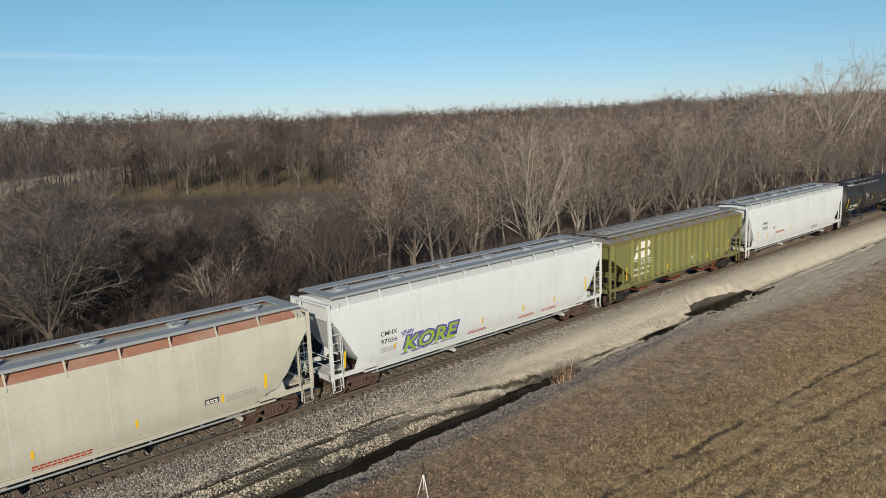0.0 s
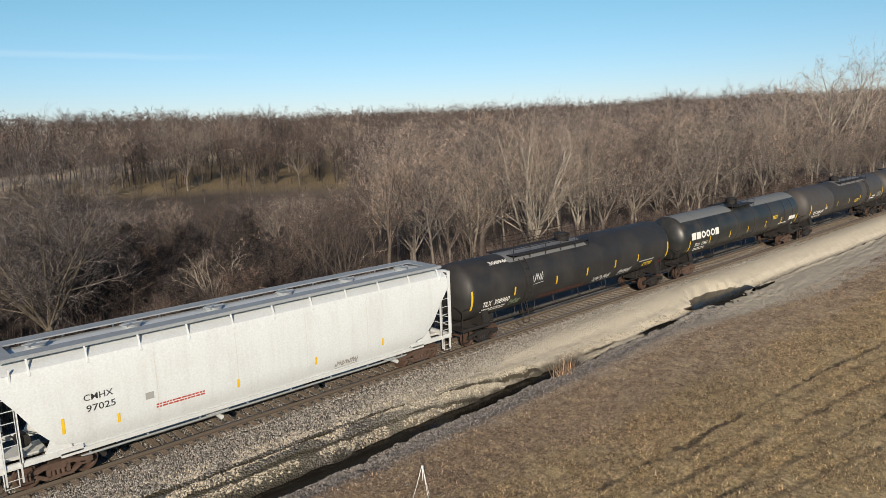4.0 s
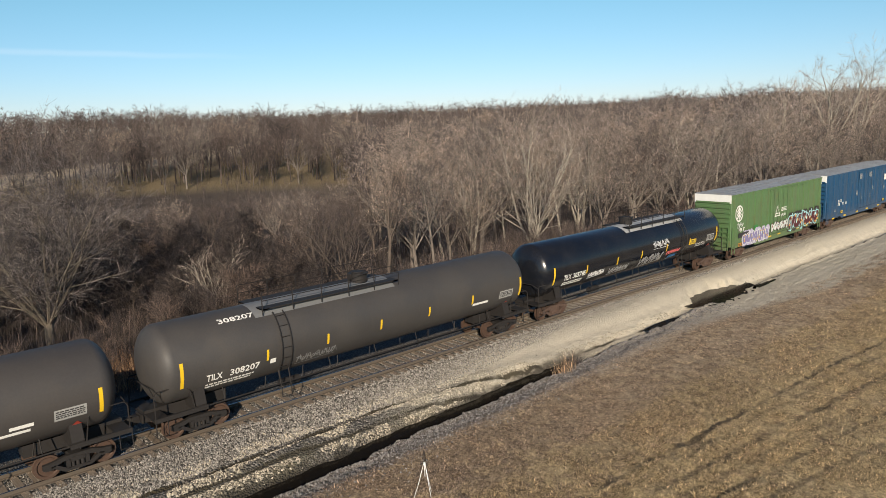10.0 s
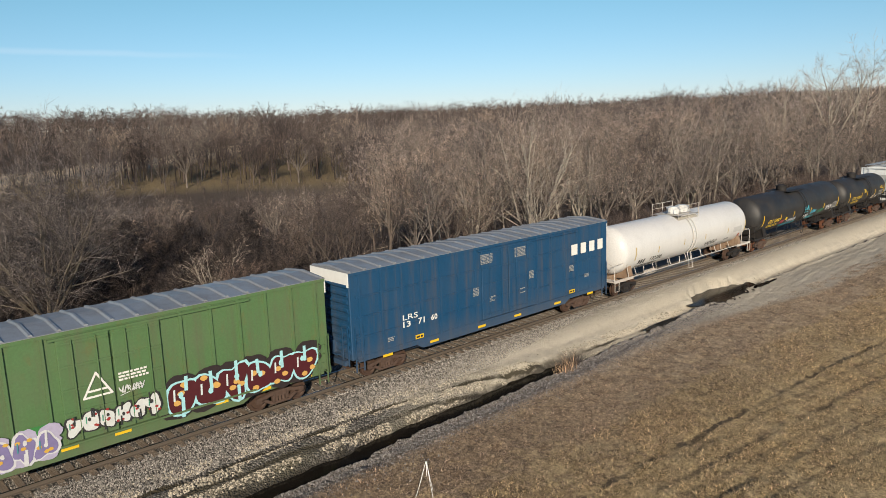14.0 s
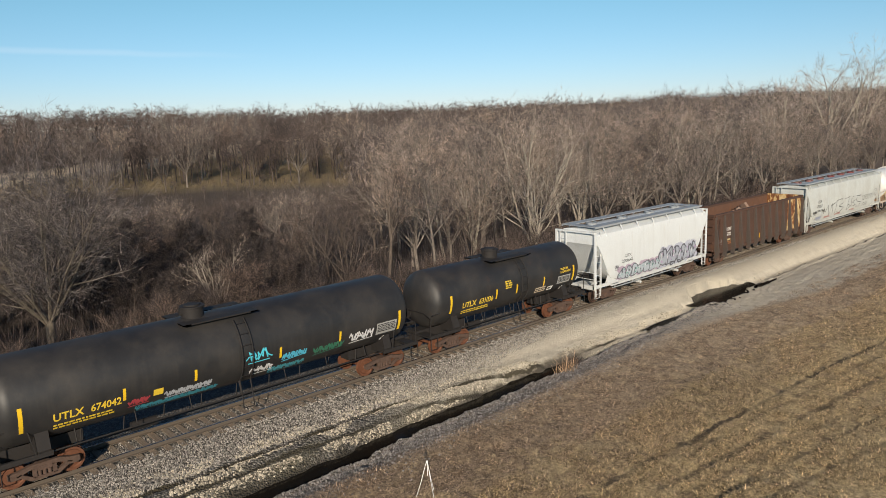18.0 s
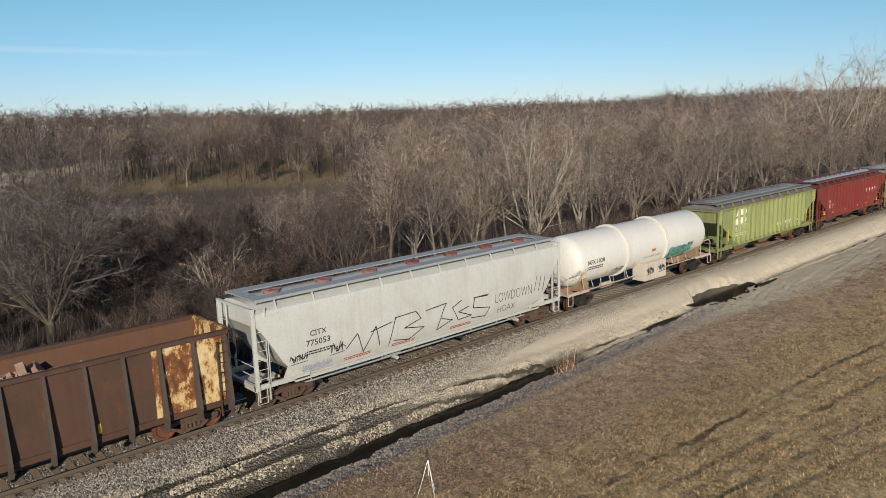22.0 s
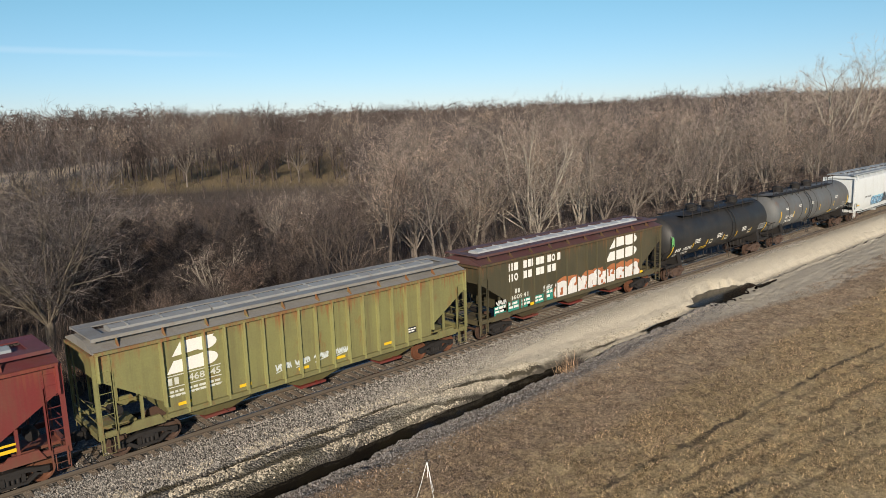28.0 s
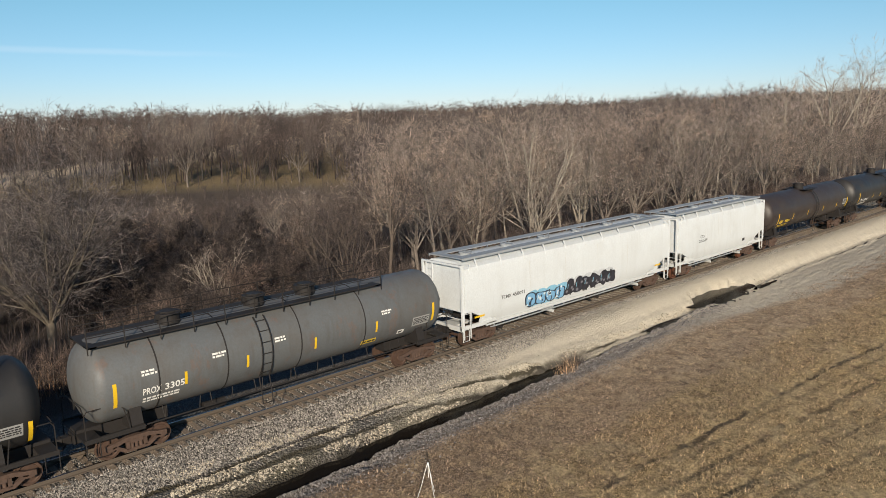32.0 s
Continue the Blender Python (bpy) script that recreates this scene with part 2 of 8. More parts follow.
def height(x, y):
    """The lie of the land; the rail tops are at 0."""
    n1 = noise.noise((x * 0.35, y * 0.35, 0.7))
    n2 = noise.noise((x * 1.7, y * 1.7, 5.2))
    if -1.45 <= y <= 1.45:
        return -0.205 + 0.02 * n2
    if y < 0:
        n3 = noise.noise((x * 3.1, y * 3.1, 2.0))
        n4 = noise.noise((x * 6.5, y * 6.5, 4.0))
        ragged = 0.30 * noise.noise((x * 0.5, 1.3, 0)) + 0.16 * noise.noise((x * 1.6, 7.3, 0)) + 0.08 * noise.noise((x * 4.3, 2.3, 0))
        muddy = smooth(25, 33, x)
        z = -0.25 - 0.5 * smooth(-1.45, -3.0, y) - 0.22 * smooth(-2.9, -4.2, y) - 0.2 * muddy * smooth(-2.3, -3.4, y)
        rut = y - rut_at(x) - ragged * 0.5
        z -= 0.13 * math.exp(-(rut / 0.13) ** 2) * (0.7 + 0.5 * noise.noise((x * 0.8, 0.2, 9)))
        z += 0.05 * math.exp(-((rut + 0.3) / 0.15) ** 2)
        rut = y - rut_at(x) + 0.75 + ragged * 0.4
        z -= 0.10 * math.exp(-(rut / 0.12) ** 2) * (0.6 + 0.6 * noise.noise((x * 0.6, 4.2, 9)))
        lumpy = smooth(-2.5, -3.3, y) * (1 - smooth(-10, -14, y))
        z += lumpy * (0.035 * n3 + 0.022 * n4 + 0.03 * n2)
        # the ditch: a steep shaded bank on the field side, running out as a low scarp towards the puddle
        d = y - lip_at(x) - ragged
        deep = 0.24 - 0.10 * smooth(26, 31, x) - 0.04 * smooth(46, 56, x)
        lip = -1.12 + 0.03 * n3
        if d < 0:
            z = lip + 0.09 * math.exp(-((d + 0.18) / 0.14) ** 2) + 0.40 * smooth(0, -1.7, d) * (1 - 0.75 * smooth(34, 46, x)) + 0.05 * n3 + 0.025 * n4 + 0.04 * n2
        elif d < 1.65:
            bottom = lip - deep
            wall = smooth(0.0, 0.14, d)
            far = smooth(1.0 - 0.5 * muddy, 1.65 - 0.6 * muddy, d)
            z = (lip + (bottom - lip) * wall) * (1 - far) + z * far
        if y < -6.0:
            z += 0.06 * smooth(-7.0, -11.0, y) + 0.1 * smooth(-11, -26, y) + (0.05 * n1 + 0.03 * n2) * smooth(-6.5, -9, y)
        for at, slant, strong in FURROWS:
            off = y - at - (x - 28) * slant - 0.45 * noise.noise((x * 0.28, at, 3)) - 0.12 * noise.noise((x * 1.3, at, 5))
            if abs(off) < 0.9:
                gate = strong * max(0.0, 0.45 + 1.5 * noise.noise((x * 0.4, at, 8)))
                z += gate * (0.07 * math.exp(-((off + 0.32) / 0.16) ** 2) - 0.19 * math.exp(-(off / 0.13) ** 2))
        p = puddle_at(x, y)
        if p < 1.25:
            z += (-1.16 - z) * (1 - smooth(0.85, 1.25, p))
        return z
    z = -0.25 - 0.5 * smooth(1.45, 3.2, y) - 0.35 * smooth(3.2, 8, y) - 1.1 * smooth(8, 24, y)
    z += 0.25 * n1 * smooth(8, 20, y)
    hill = 9.0 * smooth(62, 190, y + 0.12 * x + 10 * noise.noise((x * 0.01, y * 0.01, 4)))
    hill += 2.2 * smooth(170, 420, y)
    return z + hill * (1 - 0.06 * smooth(60, 260, x)) + 1.2 * noise.noise((x * 0.02, y * 0.02, 1)) * smooth(40, 90, y)


def in_clearing(x, y, grow=0.0):
    """The open grass on the hillside, whose far edge runs off at a slant."""
    far_edge = 129.5 + (x - 31) * 0.40
    near_edge = 108 - (x - 27) * 0.42
    return near_edge - grow < y < far_edge + grow and 18 < x < 100 + (y - 110) * 0.45


def steps(*runs):
    out = []
    for a, b, d in runs:
        n = max(1, round((b - a) / d))
        out += [a + (b - a) * i / n for i in range(n)]
    return out + [runs[-1][1]]


def shifted(nt, where, by):
    """The same coordinates, moved along, for a pattern of its own."""
    n = node(nt, "Mapping", Location=(by, by * 0.7, 0.0))
    nt.links.new(where, n.inputs["Vector"])
    return n.outputs[0]


def ground_material():
    m, nt, bs = nodes_of("ground")
    where = coords(nt)
    sep = nt.nodes.new("ShaderNodeSeparateXYZ")
    nt.links.new(where, sep.inputs[0])
    x, y = sep.outputs[0], sep.outputs[1]
    wide = noise_at(nt, where, 0.22, 5, 0.6)
    mid = noise_at(nt, where, 1.6, 6, 0.65)
    fine = noise_at(nt, where, 9.0, 6, 0.7)
    yy = maths(nt, "ADD", y, maths(nt, "MULTIPLY", maths(nt, "SUBTRACT", mid, 0.5), 1.6))

    def band(a, b, value=None):
        """0 below a, 1 above b."""
        n = node(nt, "MapRange", From_Min=a, From_Max=b)
        nt.links.new(yy if value is None else value, n.inputs["Value"])
        return n.outputs[0]

    # crushed stone, pale and dusty, finer and muddier away from the track
    cells = node(nt, "TexVoronoi", Scale=13.0)
    nt.links.new(where, cells.inputs["Vector"])
    stone = ramp(nt, cells.outputs["Color"], [(0.0, (0.06, 0.054, 0.049)), (0.45, (0.165, 0.15, 0.13)), (1.0, (0.42, 0.385, 0.34))])
    gaps = ramp(nt, cells.outputs["Distance"], [(0.35, 1.0), (0.8, 0.25)])
    stone = mix(nt, 1.0, stone, gaps, "MULTIPLY")
    mud = mix(nt, ramp(nt, mid, [(0.3, 0.0), (0.75, 1.0)]), (0.52, 0.46, 0.36), (0.70, 0.63, 0.505))
    mud = mix(nt, ramp(nt, fine, [(0.32, 0.5), (0.44, 0.0)]), mud, (0.28, 0.235, 0.17))
    mud = mix(nt, ramp(nt, noise_at(nt, where, 26.0, 4, 0.7), [(0.32, 0.5), (0.44, 0.0)]), mud, (0.30, 0.255, 0.19))
    dusty = maths(nt, "MULTIPLY", band(30.0, 44.0, maths(nt, "ADD", x, maths(nt, "MULTIPLY", wide, 8.0))), 0.55)
    stone = mix(nt, dusty, stone, mud)
    muddy = maths(nt, "MULTIPLY", band(23.0, 34.0, maths(nt, "ADD", x, maths(nt, "MULTIPLY", wide, 14.0))), band(-1.3, -2.6))
    bed = mix(nt, muddy, stone, mud)
    damp = maths(nt, "MULTIPLY", band(-3.2, -3.9), ramp(nt, wide, [(0.40, 0.0), (0.6, 0.85)]))
    damp = maths(nt, "MULTIPLY", damp, maths(nt, "SUBTRACT", 1.0, maths(nt, "MULTIPLY", muddy, 0.9)))
    bed = mix(nt, damp, bed, (0.12, 0.105, 0.06))
    # olive slime in the wheel ruts
    for at, strong, drift in ((0.0, 0.95, 0.0), (-0.75, 0.85, 31.0)):
        bend = noise_at(nt, shifted(nt, where, drift), 0.42, 2, 0.5)
        centre = node(nt, "MapRange", From_Min=19.0, From_Max=27.5, To_Min=2.85 - at, To_Max=3.85 - at)
        nt.links.new(x, centre.inputs["Value"])
        line = maths(nt, "ADD", maths(nt, "ADD", y, centre.outputs[0]), maths(nt, "MULTIPLY", maths(nt, "SUBTRACT", bend, 0.5), 0.5))
        line = maths(nt, "ADD", line, maths(nt, "MULTIPLY", maths(nt, "SUBTRACT", fine, 0.5), 0.40))
        gate = noise_at(nt, shifted(nt, where, drift + 9.0), 0.3, 3, 0.6)
        rut = maths(nt, "MULTIPLY", band(-0.13, -0.06, line), band(0.13, 0.06, line))
        rut = maths(nt, "MULTIPLY", rut, ramp(nt, gate, [(0.36, 0.3), (0.48, 1.0)]))
        bed = mix(nt, maths(nt, "MULTIPLY", rut, strong), bed, (0.045, 0.036, 0.018))
    # the field: flattened dead grass over dark soil, greener and paler further from the line
    straw = mix(nt, ramp(nt, fine, [(0.32, 0.0), (0.62, 1.0)]), (0.14, 0.095, 0.058), (0.56, 0.405, 0.245))
    green = mix(nt, ramp(nt, fine, [(0.32, 0.0), (0.62, 1.0)]), (0.26, 0.19, 0.09), (0.86, 0.66, 0.36))
    drier = mix(nt, ramp(nt, fine, [(0.32, 0.0), (0.62, 1.0)]), (0.25, 0.18, 0.115), (0.80, 0.62, 0.41))
    straw = mix(nt, band(20.0, 38.0, maths(nt, "ADD", x, maths(nt, "MULTIPLY", wide, 8.0))), straw, drier)
    speck = noise_at(nt, where, 34.0, 4, 0.75)
    straw = mix(nt, ramp(nt, speck, [(0.36, 0.75), (0.54, 0.0)]), straw, (0.05, 0.038, 0.028))
    green = mix(nt, ramp(nt, speck, [(0.36, 0.7), (0.54, 0.0)]), green, (0.07, 0.052, 0.03))
    away = band(-9.5, -13.5, maths(nt, "ADD", yy, maths(nt, "MULTIPLY", maths(nt, "SUBTRACT", wide, 0.5), 9.0)))
    field = mix(nt, away, straw, green)
    patch = ramp(nt, mid, [(0.40, 0.6), (0.52, 0.0)])
    field = mix(nt, patch, field, mix(nt, fine, (0.07, 0.043, 0.028), (0.26, 0.165, 0.098)))
    pale = ramp(nt, noise_at(nt, where, 4.5, 5, 0.7), [(0.52, 0.0), (0.66, 0.7)])
    field = mix(nt, pale, field, (0.70, 0.53, 0.31))
    # furrows: bare soil, with the grass edges' shadows put into the dark tone
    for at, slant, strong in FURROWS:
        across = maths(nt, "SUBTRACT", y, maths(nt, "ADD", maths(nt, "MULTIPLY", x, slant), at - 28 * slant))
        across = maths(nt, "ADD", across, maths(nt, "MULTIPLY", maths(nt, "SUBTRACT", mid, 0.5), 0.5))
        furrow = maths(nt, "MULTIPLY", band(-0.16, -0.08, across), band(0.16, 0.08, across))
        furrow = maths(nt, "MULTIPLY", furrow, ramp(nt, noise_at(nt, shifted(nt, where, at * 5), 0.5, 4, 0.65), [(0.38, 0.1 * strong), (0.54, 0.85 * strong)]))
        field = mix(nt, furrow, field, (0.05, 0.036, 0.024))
    grey = mix(nt, ramp(nt, fine, [(0.35, 0.0), (0.62, 1.0)]), (0.24, 0.198, 0.155), (0.66, 0.55, 0.435))
    grey = mix(nt, ramp(nt, speck, [(0.36, 0.7), (0.52, 0.0)]), grey, (0.06, 0.05, 0.042))
    shelf = maths(nt, "MULTIPLY", band(-7.6, -6.2), ramp(nt, wide, [(0.35, 0.35), (0.6, 1.0)]))
    field = mix(nt, shelf, field, grey)
    # grey gravel on the ditch's bank, darkened for shade; dark mud along its floor
    gravel = mix(nt, 1.0, mix(nt, 0.35, stone, grey), (0.72, 0.72, 0.75), "MULTIPLY")
    gravel = mix(nt, band(36.0, 48.0, maths(nt, "ADD", x, maths(nt, "MULTIPLY", mid, 8.0))), gravel, mix(nt, 0.45, mud, stone))
    lip = node(nt, "MapRange", From_Min=14.0, From_Max=42.0, To_Min=5.45, To_Max=4.15)
    nt.links.new(x, lip.inputs["Value"])
    off = maths(nt, "ADD", maths(nt, "ADD", y, lip.outputs[0]), maths(nt, "MULTIPLY", maths(nt, "SUBTRACT", mid, 0.5), 0.7))
    reach = node(nt, "MapRange", From_Min=36.0, From_Max=52.0, To_Min=0.0, To_Max=2.6)
    nt.links.new(x, reach.inputs["Value"])
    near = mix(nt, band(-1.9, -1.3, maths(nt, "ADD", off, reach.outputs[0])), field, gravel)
    near = mix(nt, band(-0.15, 0.05, off), near, bed)
    # wet mud of the ditch floor, the bank's shadow darkened into its colour
    wet_shade = maths(nt, "MULTIPLY", maths(nt, "MULTIPLY", band(-0.2, -0.05, off), band(1.35, 1.05, off)), band(33.0, 27.0, x))
    near = mix(nt, maths(nt, "MULTIPLY", wet_shade, 0.9), near, (0.035, 0.029, 0.02))
    # the low scarp's cast shadow further on, painted as a dark ragged line
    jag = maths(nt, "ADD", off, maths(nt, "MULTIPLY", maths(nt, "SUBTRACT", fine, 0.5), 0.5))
    scarp_shade = maths(nt, "MULTIPLY", maths(nt, "MULTIPLY", band(-0.08, 0.0, jag), band(0.26, 0.12, jag)), maths(nt, "MULTIPLY", band(26.0, 29.0, x), band(60.0, 50.0, x)))
    near = mix(nt, maths(nt, "MULTIPLY", scarp_shade, ramp(nt, noise_at(nt, shifted(nt, where, 3.0), 0.6, 4, 0.6), [(0.36, 0.2), (0.5, 0.95)])), near, (0.05, 0.04, 0.027))
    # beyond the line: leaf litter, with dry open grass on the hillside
    # litter near black on the left: shade between the stems painted in
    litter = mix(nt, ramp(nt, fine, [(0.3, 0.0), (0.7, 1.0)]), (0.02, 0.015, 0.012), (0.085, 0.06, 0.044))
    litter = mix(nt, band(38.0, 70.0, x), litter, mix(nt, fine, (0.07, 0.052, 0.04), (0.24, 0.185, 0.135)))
    open_grass = mix(nt, fine, (0.15, 0.11, 0.055), (0.34, 0.255, 0.135))
    edge = maths(nt, "SUBTRACT", y, maths(nt, "ADD", maths(nt, "MULTIPLY", x, 0.40), 117.1))
    edge = maths(nt, "ADD", edge, maths(nt, "MULTIPLY", maths(nt, "SUBTRACT", wide, 0.5), 6.0))
    # pale strip at the far edge: grazing sunlight put into the grass colour
    open_grass = mix(nt, band(-15.0, -9.0, edge), open_grass, mix(nt, fine, (0.52, 0.42, 0.29), (0.78, 0.65, 0.47)))
    start = maths(nt, "ADD", y, maths(nt, "SUBTRACT", maths(nt, "MULTIPLY", x, 0.42), 119.3))
    side = maths(nt, "SUBTRACT", x, maths(nt, "MULTIPLY", y, 0.45))
    clearing = maths(nt, "MULTIPLY", maths(nt, "MULTIPLY", band(-8.0, 2.0, start), band(3.0, 0.0, edge)), band(58.0, 50.0, side))
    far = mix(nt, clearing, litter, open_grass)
    # stone behind the track darkened to deepen the train's shade
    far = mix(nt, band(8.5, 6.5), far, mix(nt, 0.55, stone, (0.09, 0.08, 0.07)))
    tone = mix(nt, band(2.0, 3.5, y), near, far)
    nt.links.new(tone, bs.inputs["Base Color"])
    bs.inputs["Roughness"].default_value = 0.95
    relief = mix(nt, maths(nt, "MULTIPLY", muddy, 0.75), maths(nt, "SUBTRACT", 1.0, cells.outputs["Distance"]), fine)
    rough_field = mix(nt, 0.45, mix(nt, 0.5, fine, mid), speck)
    bump(nt, mix(nt, band(-1.4, -0.9, off), rough_field, relief), bs, 1.0, 0.13)
    return m


xs = steps((-900, -120, 60), (-120, -10, 8), (-10, 5, 1), (5, 52, 0.17), (52, 100, 0.8), (100, 200, 5), (200, 700, 20), (700, 2600, 100))
ys = steps((-900, -120, 60), (-120, -34, 6), (-34, -21, 0.8), (-21, -11, 0.3), (-11, -6.2, 0.13), (-6.2, -2.3, 0.075), (-2.3, 3.2, 0.25), (3.2, 30, 1.2), (30, 240, 6), (240, 700, 25), (700, 2600, 100))
geo = Geo()
geo.v = [(x, y, height(x, y)) for y in ys for x in xs]
w = len(xs)
geo.f = [(j * w + i, j * w + i + 1, (j + 1) * w + i + 1, (j + 1) * w + i) for j in range(len(ys) - 1) for i in range(w - 1)]
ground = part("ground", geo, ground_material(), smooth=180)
tagged(ground, "crushed stone, drying mud and dead winter grass beside a railway", "ground", kind="structure")

# the puddle in the low spot beside the track
m, nt, bs = nodes_of("puddle_water")
bs.inputs["Base Color"].default_value = (0.012, 0.010, 0.008, 1)
bs.inputs["Roughness"].default_value = 0.15
bs.inputs["Specular IOR Level"].default_value = 0.1
bump(nt, noise_at(nt, coords(nt), 3.0), bs, 0.02, 0.01)
for px, py, rx, ry in PUDDLES:
    geo = Geo()
    geo.prism_z([(px + rx * 1.5 * math.cos(q * math.pi / 16), py + ry * 1.45 * math.sin(q * math.pi / 16)) for q in range(32)], -1.12, -1.085)
    tagged(part("puddle", geo, m), "shallow muddy puddle in the gravel beside the track", "puddle", kind="structure")
geo = Geo()
near_side = [(x, lip_at(x) - 0.35) for x in range(4, 31, 2)]
geo.prism_z(near_side + [(x, y + 1.6) for x, y in reversed(near_side)], -1.36, -1.29)
tagged(part("ditch_water", geo, m), "dark standing water in the ditch beside the track", "water", kind="structure")

# ---- track ----
rail_steel = plain("rail_steel", (0.105, 0.082, 0.062), 0.75, 0.1)
rail_shine = plain("rail_shine", (0.30, 0.28, 0.27), 0.22, 1.0, 0.1)
tie_wood, nt, bs = nodes_of("tie_wood")
where = coords(nt, (9, 1.2, 9))
tone = ramp(nt, noise_at(nt, where, 3.0, 6, 0.7), [(0.3, (0.10, 0.075, 0.055)), (0.7, (0.30, 0.235, 0.175))])
info = nt.nodes.new("ShaderNodeObjectInfo")
tone = mix(nt, maths(nt, "MULTIPLY", info.outputs["Random"], 0.5), tone, (0.21, 0.17, 0.13))
nt.links.new(tone, bs.inputs["Base Color"])
bs.inputs["Roughness"].default_value = 0.9
bump(nt, noise_at(nt, where, 3.0, 6, 0.7), bs, 0.5, 0.02)

railway = tagged(new("railway_track"), "single railway track of steel rails on weathered wooden ties", "railway track", kind="structure")
for side in (-1, 1):
    geo = Geo()
    y = side * 0.755
    web = [(-0.075, -0.172), (0.075, -0.172), (0.07, -0.15), (0.012, -0.135), (0.012, -0.045), (0.037, -0.035), (0.037, -0.006), (-0.037, -0.006), (-0.037, -0.035), (-0.012, -0.045), (-0.012, -0.135), (-0.07, -0.15)]
    geo.prism_x([(y + p, q) for p, q in web], -420, 520)
    rail = part("rail", geo, rail_steel, railway)
    geo = Geo()
    geo.prism_x([(y - 0.036, -0.006), (y + 0.036, -0.006), (y + 0.03, 0.0), (y - 0.03, 0.0)], -420, 520)
    part("rail_head", geo, rail_shine, rail, "polished running surface")


def tie_geo(geo, x, dx=0.0, dy=0.0):
    geo.loft([[(x - 0.115, -1.3 + dy, z0), (x + 0.115, -1.3 + dy, z0), (x + 0.115 + dx, 1.3 + dy, z0), (x - 0.115 + dx, 1.3 + dy, z0)] for z0 in (-0.36, -0.178)])


tie_meshes = []
for k in range(4):
    geo = Geo()
    tie_geo(geo, 0, random.uniform(-0.05, 0.05), random.uniform(-0.06, 0.06))
    for side in (-1, 1):
        geo.box(-0.09, 0.09, side * 0.755 - 0.18, side * 0.755 + 0.18, -0.18, -0.166)
        for p in (-0.12, 0.12):
            geo.box(-0.055, -0.025, side * 0.755 + p - 0.015, side * 0.755 + p + 0.015, -0.167, -0.14)
            geo.box(0.025, 0.055, side * 0.755 + p - 0.015, side * 0.755 + p + 0.015, -0.167, -0.14)
    tie_meshes.append(mesh_of("tie", geo, tie_wood))
spacing = 0.51
for k in range(150):
    ob = new("tie", tie_meshes[k % 4])
    ob.parent = railway
    ob.matrix_basis = pose(2 + k * spacing, 0, random.uniform(-0.012, 0.006), 0, 0, random.uniform(-0.8, 0.8))
geo = Geo()
for x in [2 - (k + 1) * spacing for k in range(400)] + [2 + (150 + k) * spacing for k in range(500)]:
    tie_geo(geo, x)
tagged(part("ties_far", geo, tie_wood, railway), kind="stuff")


# loose ballast stones on the shoulder and between the ties
stone_mat = piece_tone("ballast_stone", (0.03, 0.027, 0.025), (0.43, 0.395, 0.35))
rng = np.random.default_rng(77)
n = 48000
px = 3.0 + 62.0 * rng.uniform(size=n) ** 1.5
reach = 1.65 - 1.15 * np.clip((px - 24) / 10, 0, 1)
py = np.where(rng.uniform(size=n) < 0.14, rng.uniform(-0.68, 0.68, n), -1.05 - reach * rng.uniform(size=n) ** 0.9)
size = rng.uniform(0.02, 0.05, n)
spin = rng.uniform(0, 2 * math.pi, n)
base = np.array([(p, q, height(p, q)) for p, q in zip(px, py)])
V = np.empty((n, 4, 3))
for k in range(3):
    V[:, k, 0] = base[:, 0] + np.cos(spin + k * 2.1) * size * rng.uniform(0.7, 1.3, n)
    V[:, k, 1] = base[:, 1] + np.sin(spin + k * 2.1) * size * rng.uniform(0.7, 1.3, n)
    V[:, k, 2] = base[:, 2] - 0.015
V[:, 3, :] = base + np.stack([rng.uniform(-0.02, 0.02, n), rng.uniform(-0.02, 0.02, n), size * rng.uniform(0.7, 1.3, n)], -1)
geo = Geo()
geo.v = V.reshape(-1, 3).tolist()
geo.f = [(4 * i + a, 4 * i + b, 4 * i + 3) for i in range(n) for a, b in ((0, 1), (1, 2), (2, 0))]
tagged(part("ballast", geo, stone_mat), "loose crushed ballast stones along the track", "gravel", kind="stuff")


def pebbles(name, px, py, lo, hi, mat, label, seed, squat=0.8):
    """Loose lumps lying on the ground, each a small five-sided stone."""
    rng = np.random.default_rng(seed)
    n = len(px)
    size = rng.uniform(lo, hi, n)
    spin = rng.uniform(0, 2 * math.pi, n)
    base = np.array([(p, q, height(p, q)) for p, q in zip(px, py)])
    V = np.empty((n, 5, 3))
    for k in range(4):
        reach = size * rng.uniform(0.6, 1.3, n)
        V[:, k, 0] = base[:, 0] + np.cos(spin + k * 1.571) * reach
        V[:, k, 1] = base[:, 1] + np.sin(spin + k * 1.571) * reach
        V[:, k, 2] = base[:, 2] - 0.02
    V[:, 4, :] = base + np.stack([rng.uniform(-0.4, 0.4, n) * size, rng.uniform(-0.4, 0.4, n) * size, size * squat * rng.uniform(0.6, 1.3, n)], -1)
    geo = Geo()
    geo.v = V.reshape(-1, 3).tolist()
    geo.f = [(5 * i + a, 5 * i + b, 5 * i + 4) for i in range(n) for a, b in ((0, 1), (1, 2), (2, 3), (3, 0))]
    return tagged(part(name, geo, mat), label, "gravel", kind="stuff")


